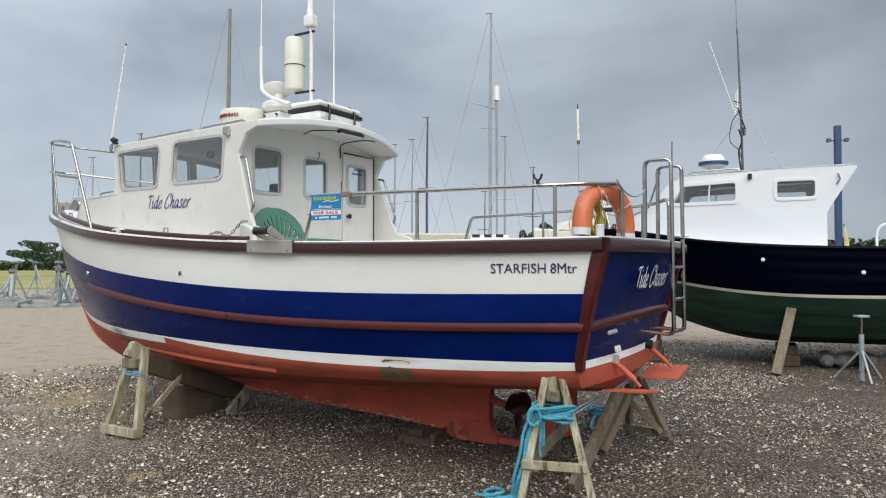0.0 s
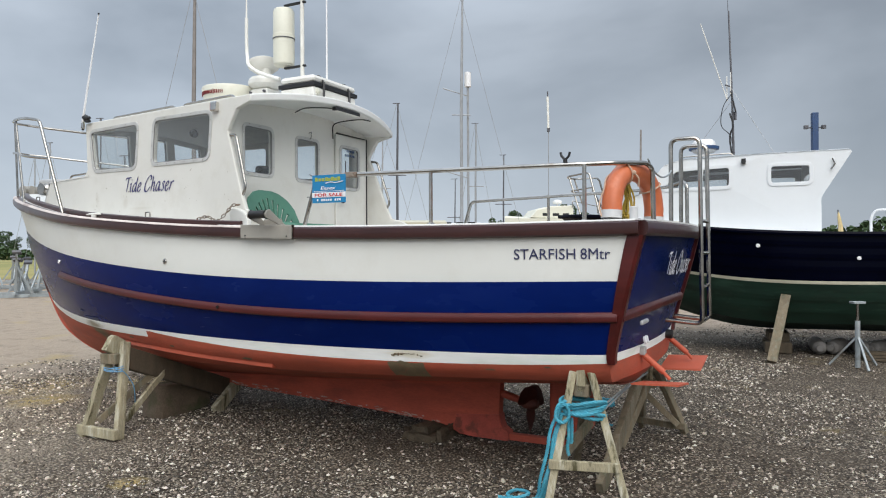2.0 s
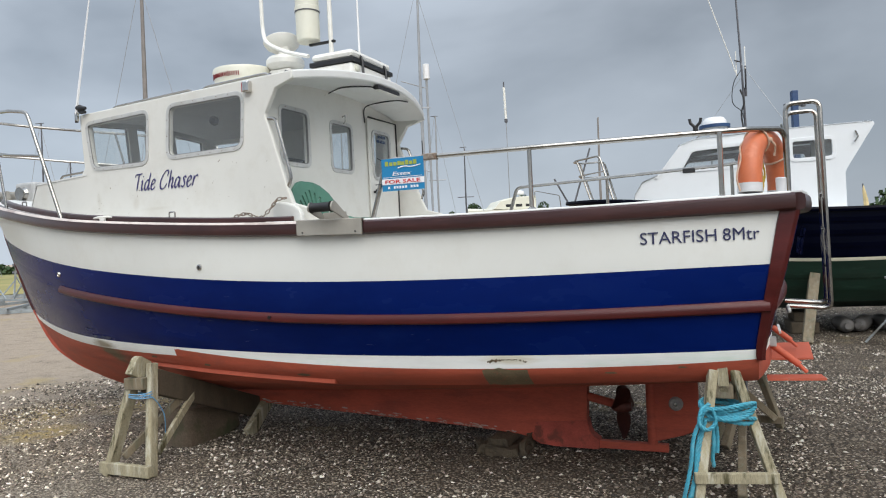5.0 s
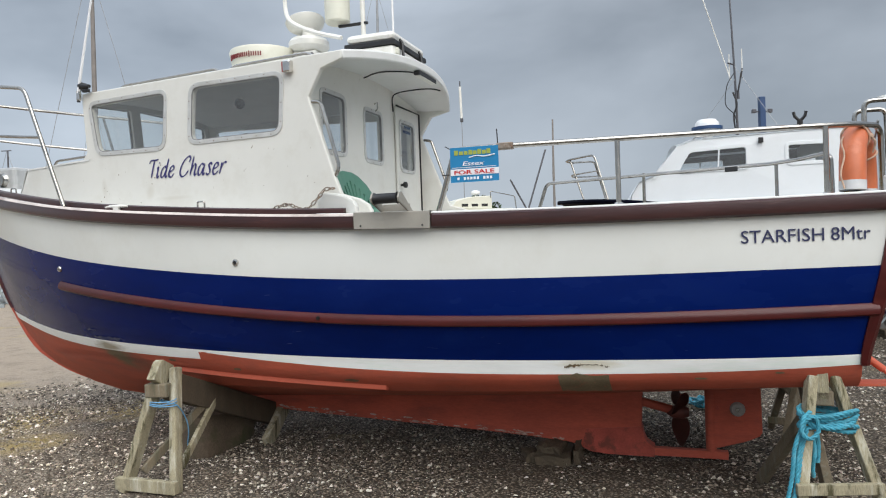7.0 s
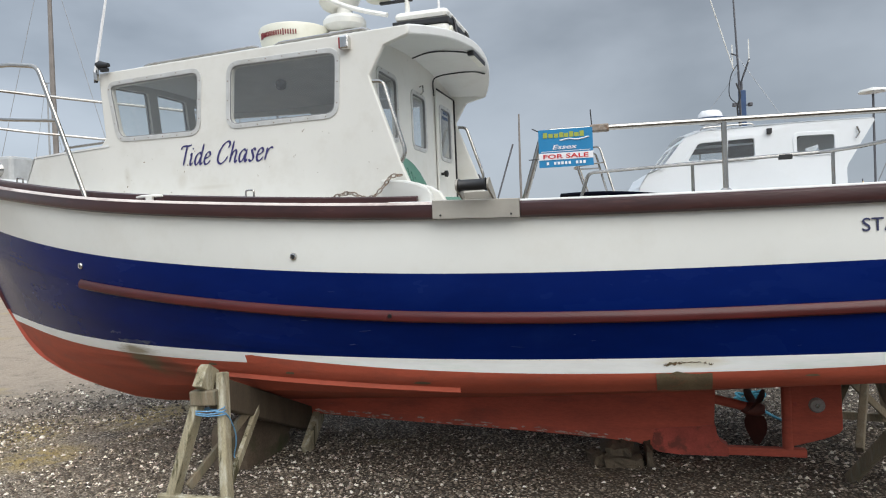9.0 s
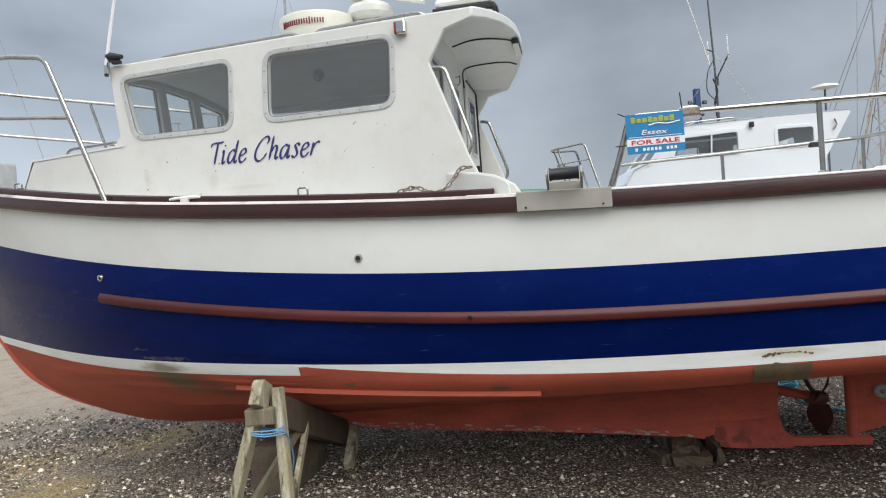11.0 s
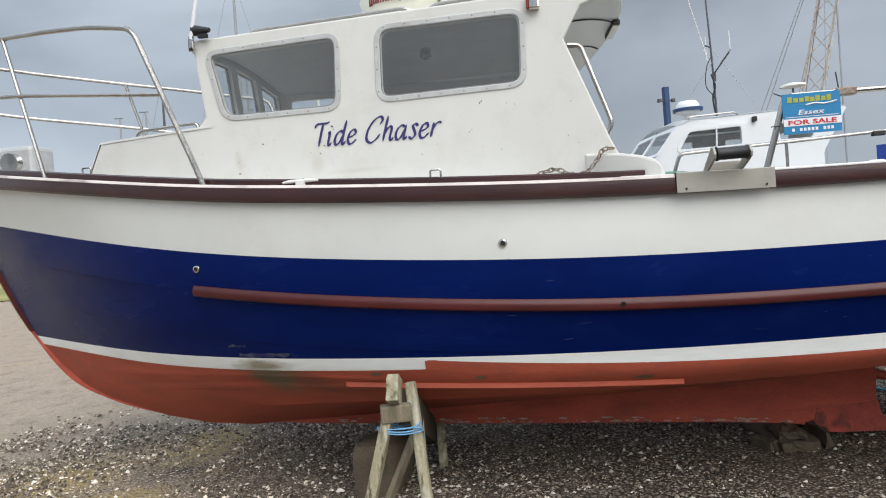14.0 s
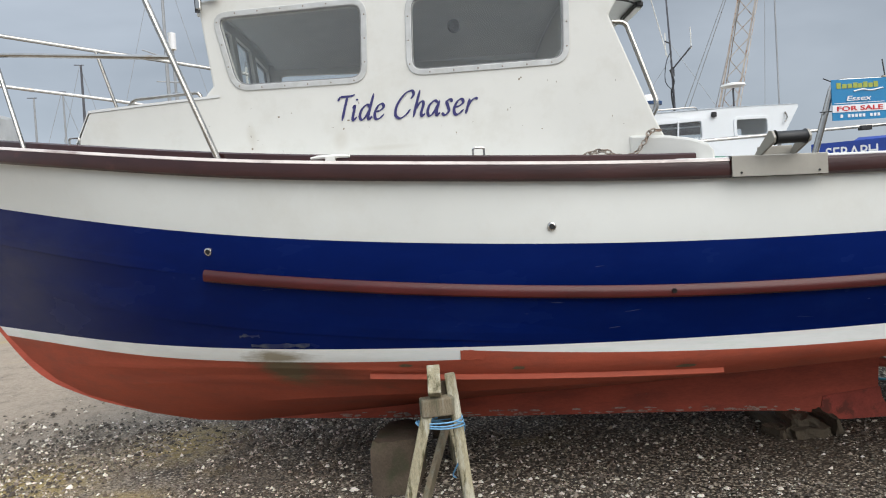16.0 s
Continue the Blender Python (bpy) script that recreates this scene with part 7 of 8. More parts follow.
def screen2(u, v, d):
    return V(2.19 + (v - 2.87) * -0.8 - d * 0.7, CL2 + u, v - d * 0.6)


sc_holes = [[(-0.85, 2.82), (-0.05, 2.84), (-0.05, 2.5), (-0.85, 2.5)], [(0.05, 2.84), (0.85, 2.82), (0.85, 2.5), (0.05, 2.5)]]
part("windscreen", plate([(-0.95, 2.42), (0.95, 2.42), (0.93, 2.89), (-0.93, 2.89)], [rounded(h, 0.05) for h in sc_holes], screen2, 0.03), M_WHITE2, wh2)
for h in sc_holes:
    bm = bmesh.new()
    bm.faces.new([bm.verts.new(screen2(q[0], q[1], 0.01)) for q in rounded(h, 0.05)])
    pn = part("pane", bm, M_GLASS, wh2)
    pn.visible_shadow = False
part("trunk_front", loft([[V(u, CL2 + 0.95 * k, v) for k in np.linspace(1, -1, 7)] for u, v in ((2.51, 2.465), (2.745, 2.375), (2.865, 2.18), (2.885, 1.88))]), M_WHITE2, wh2)
part("aft_wall", plate([(-0.97, 1.8), (0.97, 1.8), (0.96, 2.98), (-0.96, 2.98)], [rounded([(-0.5, 2.75), (0.1, 2.75), (0.1, 2.4), (-0.5, 2.4)], 0.05)], lambda u, v, d: V(0.03 + d, CL2 + u, v), 0.03), M_WHITE2, wh2)
# dark block stands in for the shaded lower cabin
part("cabin_inside", box_bm(0.2, 2.3, CL2 - 0.9, CL2 + 0.9, 1.95, 2.25), M_DARK, wh2, "dark grey block for the shaded cabin")
lw = part("deck_lamp", box_bm(1.0, 1.06, CL2 + HALF2 - 0.01, CL2 + HALF2 + 0.05, 2.855, 2.93), M_BLACK, wh2, "small black lamp", bevel=0.006)
part("door_hook", tube([V(-0.14, CL2 + HALF2 + 0.02, 2.88), V(-0.17, CL2 + HALF2 + 0.03, 2.8), V(-0.12, CL2 + HALF2 + 0.03, 2.72)], 0.012, n=6), M_STEEL, wh2)
for sgn in (1, -1):
    part("roof_rail", tube(bend([V(1.15, CL2 + sgn * 0.75, 2.98), V(1.2, CL2 + sgn * 0.75, 3.05), V(1.9, CL2 + sgn * 0.72, 3.03), V(1.95, CL2 + sgn * 0.72, 2.95)], 0.04), 0.012, n=6), M_STEEL, wh2, smooth=True)
rd2 = part("radar_dome", lathe([(0.1, 3.0), (0.1, 3.12), (0.2, 3.15), (0.235, 3.18), (0.235, 3.24), (0.22, 3.32), (0.17, 3.37), (0.05, 3.385)], 28, m=pose(1.6, CL2 - 0.1, 0.045) @ Matrix.Translation((0, 0, 3.0)) @ Matrix.Diagonal((0.82, 0.82, 0.95, 1)) @ Matrix.Translation((0, 0, -3.0))), M_LETTERW, wh2, "white radar dome with a blue band", smooth=True)
part("blue_band", lathe([(0.237, 3.185), (0.24, 3.235)], 28, m=pose(1.6, CL2 - 0.1, 0.045)), M_STEELBLUE, rd2)
m2 = part("mast", tube([V(1.14, CL2 - 0.05, 2.98), V(1.16, CL2 - 0.05, 4.0), V(1.21, CL2 - 0.06, 5.48), V(1.22, CL2 - 0.06, 5.5), V(1.23, CL2 - 0.06, 6.3)], [0.02, 0.017, 0.013, 0.005, 0.003], n=8), M_DARKMAST, boat2, "grey mast with aerials and loose wires", smooth=True)
for a, b, r_ in ((V(1.23, CL2 - 0.03, 4.0), V(1.64, CL2 + 0.14, 5.27), 0.009), (V(1.1, CL2 - 0.17, 3.82), V(1.2, CL2 + 0.73, 4.0), 0.014), (V(1.2, CL2 + 0.72, 3.97), V(1.2, CL2 + 0.72, 4.3), 0.009), (V(1.24, CL2 - 0.07, 4.05), V(1.24, CL2 - 0.07, 4.42), 0.0095), (V(1.17, CL2 - 0.05, 4.24), V(1.27, CL2 - 0.02, 4.27), 0.012), (V(1.12, CL2 - 0.1, 3.7), V(1.12, CL2 - 0.1, 3.83), 0.03)):
    part("aerial", tube([a, b], r_, n=6), M_DIVIDER if r_ < 0.01 else M_DARKMAST, m2)
part("wire", tube(smooth_path([V(1.18, CL2, 4.1), V(1.3, CL2 + 0.05, 3.9), V(1.33, CL2 + 0.05, 3.6), V(1.2, CL2, 3.45), V(1.16, CL2, 3.3)], 5), 0.007, n=5), M_BLACK, m2)
part("cable", tube(smooth_path([V(1.2, CL2 - 0.03, 3.8), V(1.15, CL2 - 0.01, 3.6), V(1.2, CL2 - 0.02, 3.4), V(1.15, CL2 - 0.02, 3.0)], 5), 0.014, n=5), M_BLACK, m2)
for a, b in ((V(1.17, CL2, 4.2), V(0.55, CL2 + 0.3, 3.05)), (V(1.17, CL2, 4.0), V(1.65, CL2 - 0.1, 3.35))):
    part("stay", tube([a, b], 0.004, n=5), M_FARMAST, m2)
# bow rail of the second boat and its mooring cleat
for sg in (1, -1):
    part("bow_rail", tube(bend([V(3.2, CL2 + sg * 0.6, 2.12), V(3.4, CL2 + sg * 0.52, 2.88), V(3.8, CL2 + sg * 0.25, 2.85), V(3.86, CL2, 2.85)], 0.08), 0.017, n=8), M_STEEL, boat2, "stainless bow rail", smooth=True)
    part("mid_bar", tube(smooth_path([V(3.33, CL2 + sg * 0.55, 2.62), V(3.72, CL2 + sg * 0.25, 2.6), V(3.78, CL2, 2.6)], 4), 0.013, n=8), M_STEEL, boat2, smooth=True)
    part("stanchion", tube([V(3.57, CL2 + sg * 0.3, 2.13), V(3.79, CL2 + sg * 0.25, 2.85)], 0.014, n=8), M_STEEL, boat2, smooth=True)
part("cleat", tube([V(1.9, CL2 + 1.15, 1.99), V(2.15, CL2 + 1.15, 2.0)], 0.014, n=6), M_STEEL, boat2)
# fish-hold rail aft
part("stern_rail", tube(bend([V(-1.45, CL2 + 1.2, 1.8), V(-1.45, CL2 + 1.2, 2.1), V(-2.6, CL2 + 1.15, 2.15), V(-2.9, CL2 + 0.9, 2.15)], 0.12), 0.022, n=8), M_STEEL, boat2, "steel stern rail", smooth=True)

# props, blocks and gas bottles under the second boat
pk = thing("prop_plank", Matrix(), "pale plank propping the workboat", "plank")
part("plank", timber(V(4.67, 9.88, 0.0), V(5.08, 10.25, 0.9), 0.16, 0.13, side=V(0.9, -0.4, 0)), M_WOOD, pk, bevel=0.006)
bs = thing("boat_stand", Matrix(), "grey steel screw stand under the workboat", "boat stand")
part("post", tube([V(5.62, 9.45, 0.0), V(5.62, 9.45, 0.62)], 0.032, n=12), M_CRADLE, bs, smooth=True)
part("screw", tube([V(5.62, 9.45, 0.6), V(5.62, 9.45, 0.86)], 0.018, n=10), M_STEEL, bs)
part("pad", box_bm(5.54, 5.7, 9.39, 9.51, 0.85, 0.88), M_CRADLE, bs, bevel=0.006)
for a in (0.3, 2.4, 4.5):
    part("strut", timber(V(5.62, 9.45, 0.42), V(5.62 + 0.34 * math.cos(a), 9.45 + 0.34 * math.sin(a), 0.01), 0.025, 0.025), M_CRADLE, bs)
for x, y, w in ((5.35, 11.0, 0.38), (3.4, 11.6, 0.4), (7.2, 10.2, 0.4)):
    b_ = thing("keel_block", pose(x, y, 0, 0, 0, -24), "dark stacked timber block under the workboat keel", "block", "blocks under the workboat")
    part("block", box_bm(-w / 2, w / 2, -0.3, 0.3, 0, 0.17), M_BEAM, b_, bevel=0.02)
    part("upper_block", box_bm(-w / 2 + 0.05, w / 2 - 0.03, -0.25, 0.28, 0.17, 0.31), M_BEAM, b_, bevel=0.02)
for k, (x, y, rz) in enumerate(((5.85, 10.75, -25), (6.12, 10.7, -48), (6.4, 10.6, -20), (6.68, 10.5, -60))):
    gb = thing("gas_bottle", pose(x, y, 0.11, 90, 0, rz), "grey gas bottle lying on the shingle", "gas bottle", "gas bottles under the workboat")
    part("cylinder", lathe([(0.06, -0.27), (0.1, -0.24), (0.11, -0.2), (0.11, 0.17), (0.09, 0.24), (0.03, 0.28)], 18), M_CANISTER, gb, smooth=True)
    part("collar", lathe([(0.05, 0.27), (0.055, 0.33), (0.045, 0.34)], 14), M_CANISTER, gb)
pal = thing("stacked_planks", pose(6.5, 9.9, 0, 0, 0, -20), "pale planks lying on the shingle", "plank")
for k in range(3):
    part("plank", box_bm(-0.45, 0.5, -0.1 + 0.02 * k, 0.08 + 0.03 * k, 0.04 * k, 0.035 + 0.04 * k), M_BEAM, pal, bevel=0.004)

# ---- yard behind: blue post, masts, moored and stored craft ----
post = thing("steel_post", pose(10.4, 18.45, 0, 0, 0, -10), "tall blue steel post with floodlights", "post")
part("column", box_bm(-0.075, 0.075, -0.075, 0.075, 0, 5.15), M_STEELBLUE, post, "blue painted column", bevel=0.01)
for sg in (1, -1):
    part("arm", timber(V(0, 0, 4.75), V(sg * 0.22, 0, 4.76), 0.03, 0.03), M_DARKMAST, post)
    part("floodlight", box_bm(sg * 0.22 - 0.05, sg * 0.22 + 0.05, -0.06, 0.04, 4.72, 4.82), M_DARKMAST, post, "dark floodlight", bevel=0.01)

MASTS = [
    # bearing at the start, distance, top height, radius, material, stay reach
    (-0.291 / 0.949, 33.0, 13.0, 0.11, "wood", 3.0), (-0.069, 46.0, 9.2, 0.07, "alloy", 0.0), (-0.044, 44.0, 9.2, 0.06, "alloy", 2.5), (-0.023, 44.0, 10.6, 0.085, "dark", 2.5),
    (0.0675, 42.0, 16.4, 0.1, "alloy", 4.0), (0.088, 46.0, 9.7, 0.07, "alloy", 1.5), (0.128, 48.0, 7.9, 0.06, "dark", 0.0), (0.0595, 52.0, 6.7, 0.05, "dark", 0.0),
]
mast_mat = {"alloy": M_FARMAST, "dark": M_DARKMAST, "wood": M_BROWNMAST}
masts_made = []


def far_mast(x, y, top, r, kind, stay, spread=True):
    ob = thing("yacht_mast", pose(x, y, 0), {"alloy": "grey alloy yacht mast with thin stays", "dark": "dark yacht mast with thin stays", "wood": "bare brown wooden mast"}[kind], "mast", "masts in the yard behind")
    part("spar", tube([V(0, 0, 0), V(0, 0, top * 0.6), V(0.02 * top * 0.3, 0, top)], [r, r * 0.9, r * 0.6], n=8), mast_mat[kind], ob, smooth=True)
    if stay:
        for dx, dy in ((-stay, 0.4), (stay, -0.3)):
            part("stay", tube([V(0, 0, top), V(dx, dy, 0.8)], 0.012, n=5), M_FARMAST, ob)
    if kind != "wood" and spread:
        part("spreader", tube([V(-0.55, 0, top * 0.58), V(0.55, 0, top * 0.58)], 0.03, n=6), mast_mat[kind], ob)
        part("masthead", tube([V(-0.25, 0, top), V(0.2, 0, top + 0.02)], 0.025, n=5), M_DARKMAST, ob)
    return ob


for tan_, dist, top, r, kind, stay in MASTS:
    y = dist / math.sqrt(1 + tan_ * tan_)
    far_mast(tan_ * y, y, top, r, kind, stay)
far_mast(16.4, 50.3, 10.1, 0.1, "wood", 0)
reflector = thing("mast_reflector", pose(3.25, 42.2, 0), "white radar reflector tube on a grey mast", "reflector")
part("tube", lathe([(0.05, 11.2), (0.2, 11.25), (0.2, 12.1), (0.05, 12.15)], 14), M_LETTERW, reflector, smooth=True)
part("mast", tube([V(0, 0, 0), V(0, 0, 11.4)], 0.07, n=8), M_FARMAST, reflector, smooth=True)
for z_, r_ in ((11.0, 1.5), (6.1, 1.5)):
    part("spreader", tube([V(0, 0, z_ - 0.3), V(-r_, 0, z_ + 0.15)], 0.03, n=6), M_FARMAST, reflector)
pole = thing("flag_pole", pose(10.15, 52.4, 0), "thin white pole with a thick upper part", "pole")
part("lower", tube([V(0, 0, 0), V(0, 0, 10.4)], 0.03, n=6), M_FARMAST, pole)
part("upper", tube([V(0, 0, 10.4), V(-0.05, 0, 12.9)], 0.09, n=8), M_DIVIDER, pole, smooth=True)
part("joint", tube([V(0, 0, 10.3), V(0, 0, 10.55)], 0.12, n=8), M_DARKMAST, pole)
part("top", tube([V(-0.05, 0, 12.9), V(-0.05, 0, 13.3)], 0.05, n=6), M_DARKMAST, pole)
for top_ in (V(11.76, 46.0, 5.41), V(14.26, 46.0, 7.35)):
    spar = thing("loose_spar", Matrix(), "dark spar leaning among the stored boats", "spar", "loose spars behind")
    part("spar", tube([V(12.9, 46.0, 3.3), top_], 0.06, n=8), M_DARKMAST, spar, smooth=True)
# masts that show beyond the bow later in the walk
for x, y, top, kind in ((-19.0, 44.0, 9.6, "dark"), (-23.0, 46.0, 8.4, "alloy"), (-13.5, 46.0, 11.0, "alloy"), (-26.0, 50.0, 8.0, "alloy"), (-16.0, 40.0, 6.8, "dark")):
    far_mast(x, y, top, 0.06, kind, 1.8)


def far_boat(x, y, rz, length, beam, h, keel, hull_m, cab_m, label, cabin=True, group="craft stored behind", tall=1.0):
    """A stored craft: flared hull on blocks, coachroof with side windows."""
    ob = thing("stored_boat", pose(x, y, 0, 0, 0, rz), label, "boat", group)
    rows = []
    for a in np.linspace(0, 1, 18):
        f = 1 - max(0, (a - 0.4) / 0.6) ** 2.2
        xx = -length / 2 + length * a
        rows.append([V(xx, beam / 2 * f * w, keel + (h - keel) * v + (0.12 * a * a if v > 0.5 else 0.25 * a ** 4)) for w, v in ((0.05, 0.0), (0.75, 0.25), (0.95, 0.6), (1.0, 1.0), (0.0, 1.06), (-1.0, 1.0), (-0.95, 0.6), (-0.75, 0.25), (-0.05, 0.0))])
    bm = loft(rows, close_u=True)
    bm.verts.ensure_lookup_table()
    bm.faces.new(bm.verts[:9])
    part("hull", bm, hull_m, ob, smooth=True)
    if cabin:
        pr = [(-length * 0.2, h + 0.05), (length * 0.27, h + 0.12), (length * 0.2, h + 0.4 * tall), (length * 0.05, h + 0.55 * tall), (-length * 0.2, h + 0.6 * tall)]
        c = part("coachroof", plate(pr, [], lambda u, v, d: V(u, beam * 0.34 - d, v), beam * 0.68), cab_m, ob, bevel=0.05)
        for sg in (1, -1):
            for k in range(3):
                part("window", box_bm(-length * 0.15 + k * length * 0.11, -length * 0.08 + k * length * 0.11, sg * beam * 0.34 - 0.012, sg * beam * 0.34 + 0.012, h + 0.24, h + 0.42), M_BLACK, c, "dark window", bevel=0.01)
    for xx in (-length * 0.25, length * 0.15):
        part("support", box_bm(xx - 0.2, xx + 0.2, -0.35, 0.35, 0, keel + 0.15), M_BEAM, ob)
    return ob


far_boat(-2.0, 24.0, 180, 5.8, 2.2, 2.45, 0.7, M_CREAMLINE, M_WHITE2, "cream motor cruiser hull stored ashore", False)
far_boat(2.6, 41.5, 178, 6.2, 2.6, 2.7, 0.9, M_WHITE2, M_WHITE2, "white yacht with dark windows stored ashore", tall=0.65)
cru = far_boat(9.3, 47.6, 190, 6.5, 2.6, 3.5, 1.2, M_CREAM, M_CREAM, "pale cruiser with a low cabin and a radome, stored ashore", tall=1.6)
part("radome", lathe([(0.05, 4.4), (0.05, 4.58), (0.28, 4.6), (0.32, 4.68), (0.3, 4.8), (0.1, 4.88)], 18, m=pose(-0.5, 0, 0)), M_LETTERW, cru, "white radome", smooth=True)
part("rail", tube(bend([V(-1.2, 0.9, 4.3), V(-1.2, 0.9, 4.75), V(-3.0, 0.9, 4.4), V(-3.1, 0.9, 3.5)], 0.1), 0.03, n=6), M_STEEL, cru, smooth=True)
far_boat(13.2, 44.0, 175, 6.0, 2.6, 2.6, 0.7, M_ALU, M_CREAM, "grey workboat stored ashore")

# blue-covered yacht on the far right, with its name board
cov = thing("covered_yacht", pose(12.4, 12.8, 0, 0, 0, 120), "white yacht under a blue spray hood, stored ashore", "boat")
rows = []
for a in np.linspace(0, 1, 18):
    f = 1 - max(0, (a - 0.4) / 0.6) ** 2.2
    rows.append([V(-4 + 8 * a, 1.35 * f * w, 0.4 + 1.3 * v + 0.05 * a * a) for w, v in ((0.05, 0.0), (0.75, 0.25), (0.95, 0.6), (1.0, 1.0), (0.0, 1.05), (-1.0, 1.0), (-0.95, 0.6), (-0.75, 0.25), (-0.05, 0.0))])
bm = loft(rows, close_u=True)
bm.verts.ensure_lookup_table()
bm.faces.new(bm.verts[:9])
part("hull", bm, M_WHITE2, cov, smooth=True)
part("support", box_bm(-0.3, 0.3, -0.4, 0.4, 0, 0.5), M_BEAM, cov)
dodger = part("lee_cloth", box_bm(-1.2, 0.78, 1.33, 1.35, 2.2, 2.68), M_COVER, cov, "blue canvas lee cloth with white letters")
lettering("SERAPH", 0.27, 1.0, Matrix(((-1, 0, 0, 0.5), (0, 0, 1, 1.354), (0, 1, 0, 2.31), (0, 0, 0, 1))), M_LETTERW, cov, bold=0.01, label="white capitals")
part("spray_hood", loft([[V(u, 1.2 * math.cos(k), 2.3 + z * math.sin(k) * 0.7) for k in np.linspace(0, math.pi, 9)] for u, z in ((-2.6, 0.45), (-1.8, 0.7), (-0.2, 0.75), (0.3, 0.3))]), M_COVER, cov, "blue canvas spray hood", smooth=True)
part("mast", tube([V(1.45, 0, 2.3), V(1.45, 0, 12.0)], 0.02, n=8), M_FARMAST, cov, smooth=True)
for dx, dy in ((-4.5, 0), (0.3, 1.2)):
    part("stay", tube([V(1.45, 0, 11.9), V(1.45 + dx, dy, 2.3)], 0.008, n=5), M_FARMAST, cov)
wg = thing("wind_sensor", pose(10.95, 14.8, 0), "white disc aerial on a thin pole", "aerial")
part("pole", tube([V(0, 0, 0), V(0, 0, 4.35)], 0.025, n=6), M_DARKMAST, wg)
part("disc", lathe([(0.05, 4.33), (0.3, 4.37), (0.28, 4.42), (0.05, 4.47)], 20), M_DIVIDER, wg, smooth=True)

# lattice crane jib far off
crane = thing("lattice_crane", pose(51.05, 46.3, 0, 0, 0, -54), "tall pale lattice crane jib far behind the yard", "crane")
bm = bmesh.new()
H, tilt = 30.0, 0.2
corner = [(-0.75, -0.75), (0.75, -0.75), (0.75, 0.75), (-0.75, 0.75)]
for cx_, cy_ in corner:
    timber(V(cx_, cy_, 2.0), V(cx_ + tilt * H, cy_, H), 0.13, 0.13, bm)
for k in range(16):
    z0, z1 = 2.0 + k * 1.75, 2.0 + (k + 1) * 1.75
    for (ax, ay), (bx, by) in zip(corner, corner[1:] + corner[:1]):
        timber(V(ax + tilt * z0, ay, z0), V(bx + tilt * z1, by, z1), 0.07, 0.07, bm)
part("jib", bm, M_DIM, crane, "pale steel lattice")
part("base", box_bm(-2, 2, -2, 2, 0, 2.2), M_DARKMAST, crane)
for dx in (-5.5, -4.9, -1.5):
    part("cable", tube([V(tilt * H, 0, H), V(dx, 0.5, 2.0)], 0.04, n=5), M_FARMAST, crane)

# galvanised cradles stacked at the edge of the field
def cradle(x, y, rz, s=1.0):
    ob = thing("boat_cradle", pose(x, y, 0, 0, 0, rz), "galvanised steel boat cradle standing empty", "cradle", "cradles by the field")
    for sg in (1, -1):
        part("runner", box_bm(-1.6 * s, 1.6 * s, sg * 0.9 - 0.05, sg * 0.9 + 0.05, 0.0, 0.1), M_CRADLE, ob)
    for xx in (-1.2, 0.0, 1.2):
        part("cross_beam", box_bm(xx * s - 0.05, xx * s + 0.05, -1.2, 1.2, 0.1, 0.19), M_CRADLE, ob)
    rng = random.Random(int(x * 10))
    for xx in (-1.2, 1.2):
        for sg in (1, -1):
            top = 1.35 + rng.uniform(-0.25, 0.2)
            part("arm", timber(V(xx * s, sg * 0.85, 0.15), V(xx * s + 0.1, sg * 1.2, top), 0.07, 0.07), M_CRADLE, ob)
            part("stay", timber(V(xx * s, sg * 0.2, 0.15), V(xx * s + 0.1, sg * 1.15, top * 0.85), 0.05, 0.05), M_CRADLE, ob)
            part("stay", timber(V(xx * s - sg * 0.5, sg * 0.9, 0.1), V(xx * s + 0.08, sg * 1.1, top * 0.7), 0.05, 0.05), M_CRADLE, ob)
            part("pad", box_bm(-0.13, 0.13, -0.1, 0.1, -0.03, 0.05, m=pose(xx * s + 0.1, sg * 1.22, top, sg * 25, 0, 0)), M_DARKMAST, ob)
    return ob


c0 = cradle(-15.2, 25.5, 20)
for x, y, rz in ((-18.6, 28.0, 35), (-12.8, 26.5, 8), (-16.2, 31.0, 60), (-21.5, 32.0, 15), (-13.0, 33.0, 40), (-10.6, 31.5, 70), (-19.0, 37.0, 25)):
    copy_thing(c0, pose(x, y, 0, 0, 0, rz))

# field, hedge, trees and a house at the horizon
rows = []
for y in (40.0, 70.0, 120.0, 260.0):
    rows.append([(x, y + 0.03 * abs(x), 0.03) for x in np.linspace(-320, -6, 20)])
tagged(part("field", loft(rows), M_GRASS), "dry mown grass field beyond the yard", "field", kind="structure")


def leaf_cloud(bm, centre, size, count, rng, leaf=0.25):
    for _ in range(count):
        d = Vector((rng.gauss(0, 1), rng.gauss(0, 1), rng.gauss(0, 1))).normalized() * rng.uniform(0.55, 1.0) ** 0.6
        c = Vector(centre) + Vector((d.x * size[0], d.y * size[1], d.z * size[2]))
        a = Vector((rng.uniform(-1, 1), rng.uniform(-1, 1), rng.uniform(-1, 1))).normalized()
        b = a.orthogonal().normalized() * leaf * rng.uniform(0.5, 1.1)
        e = a.cross(b).normalized() * leaf * rng.uniform(0.35, 0.8)
        bm.faces.new([bm.verts.new(c + v) for v in (b, e, -b, -e)])


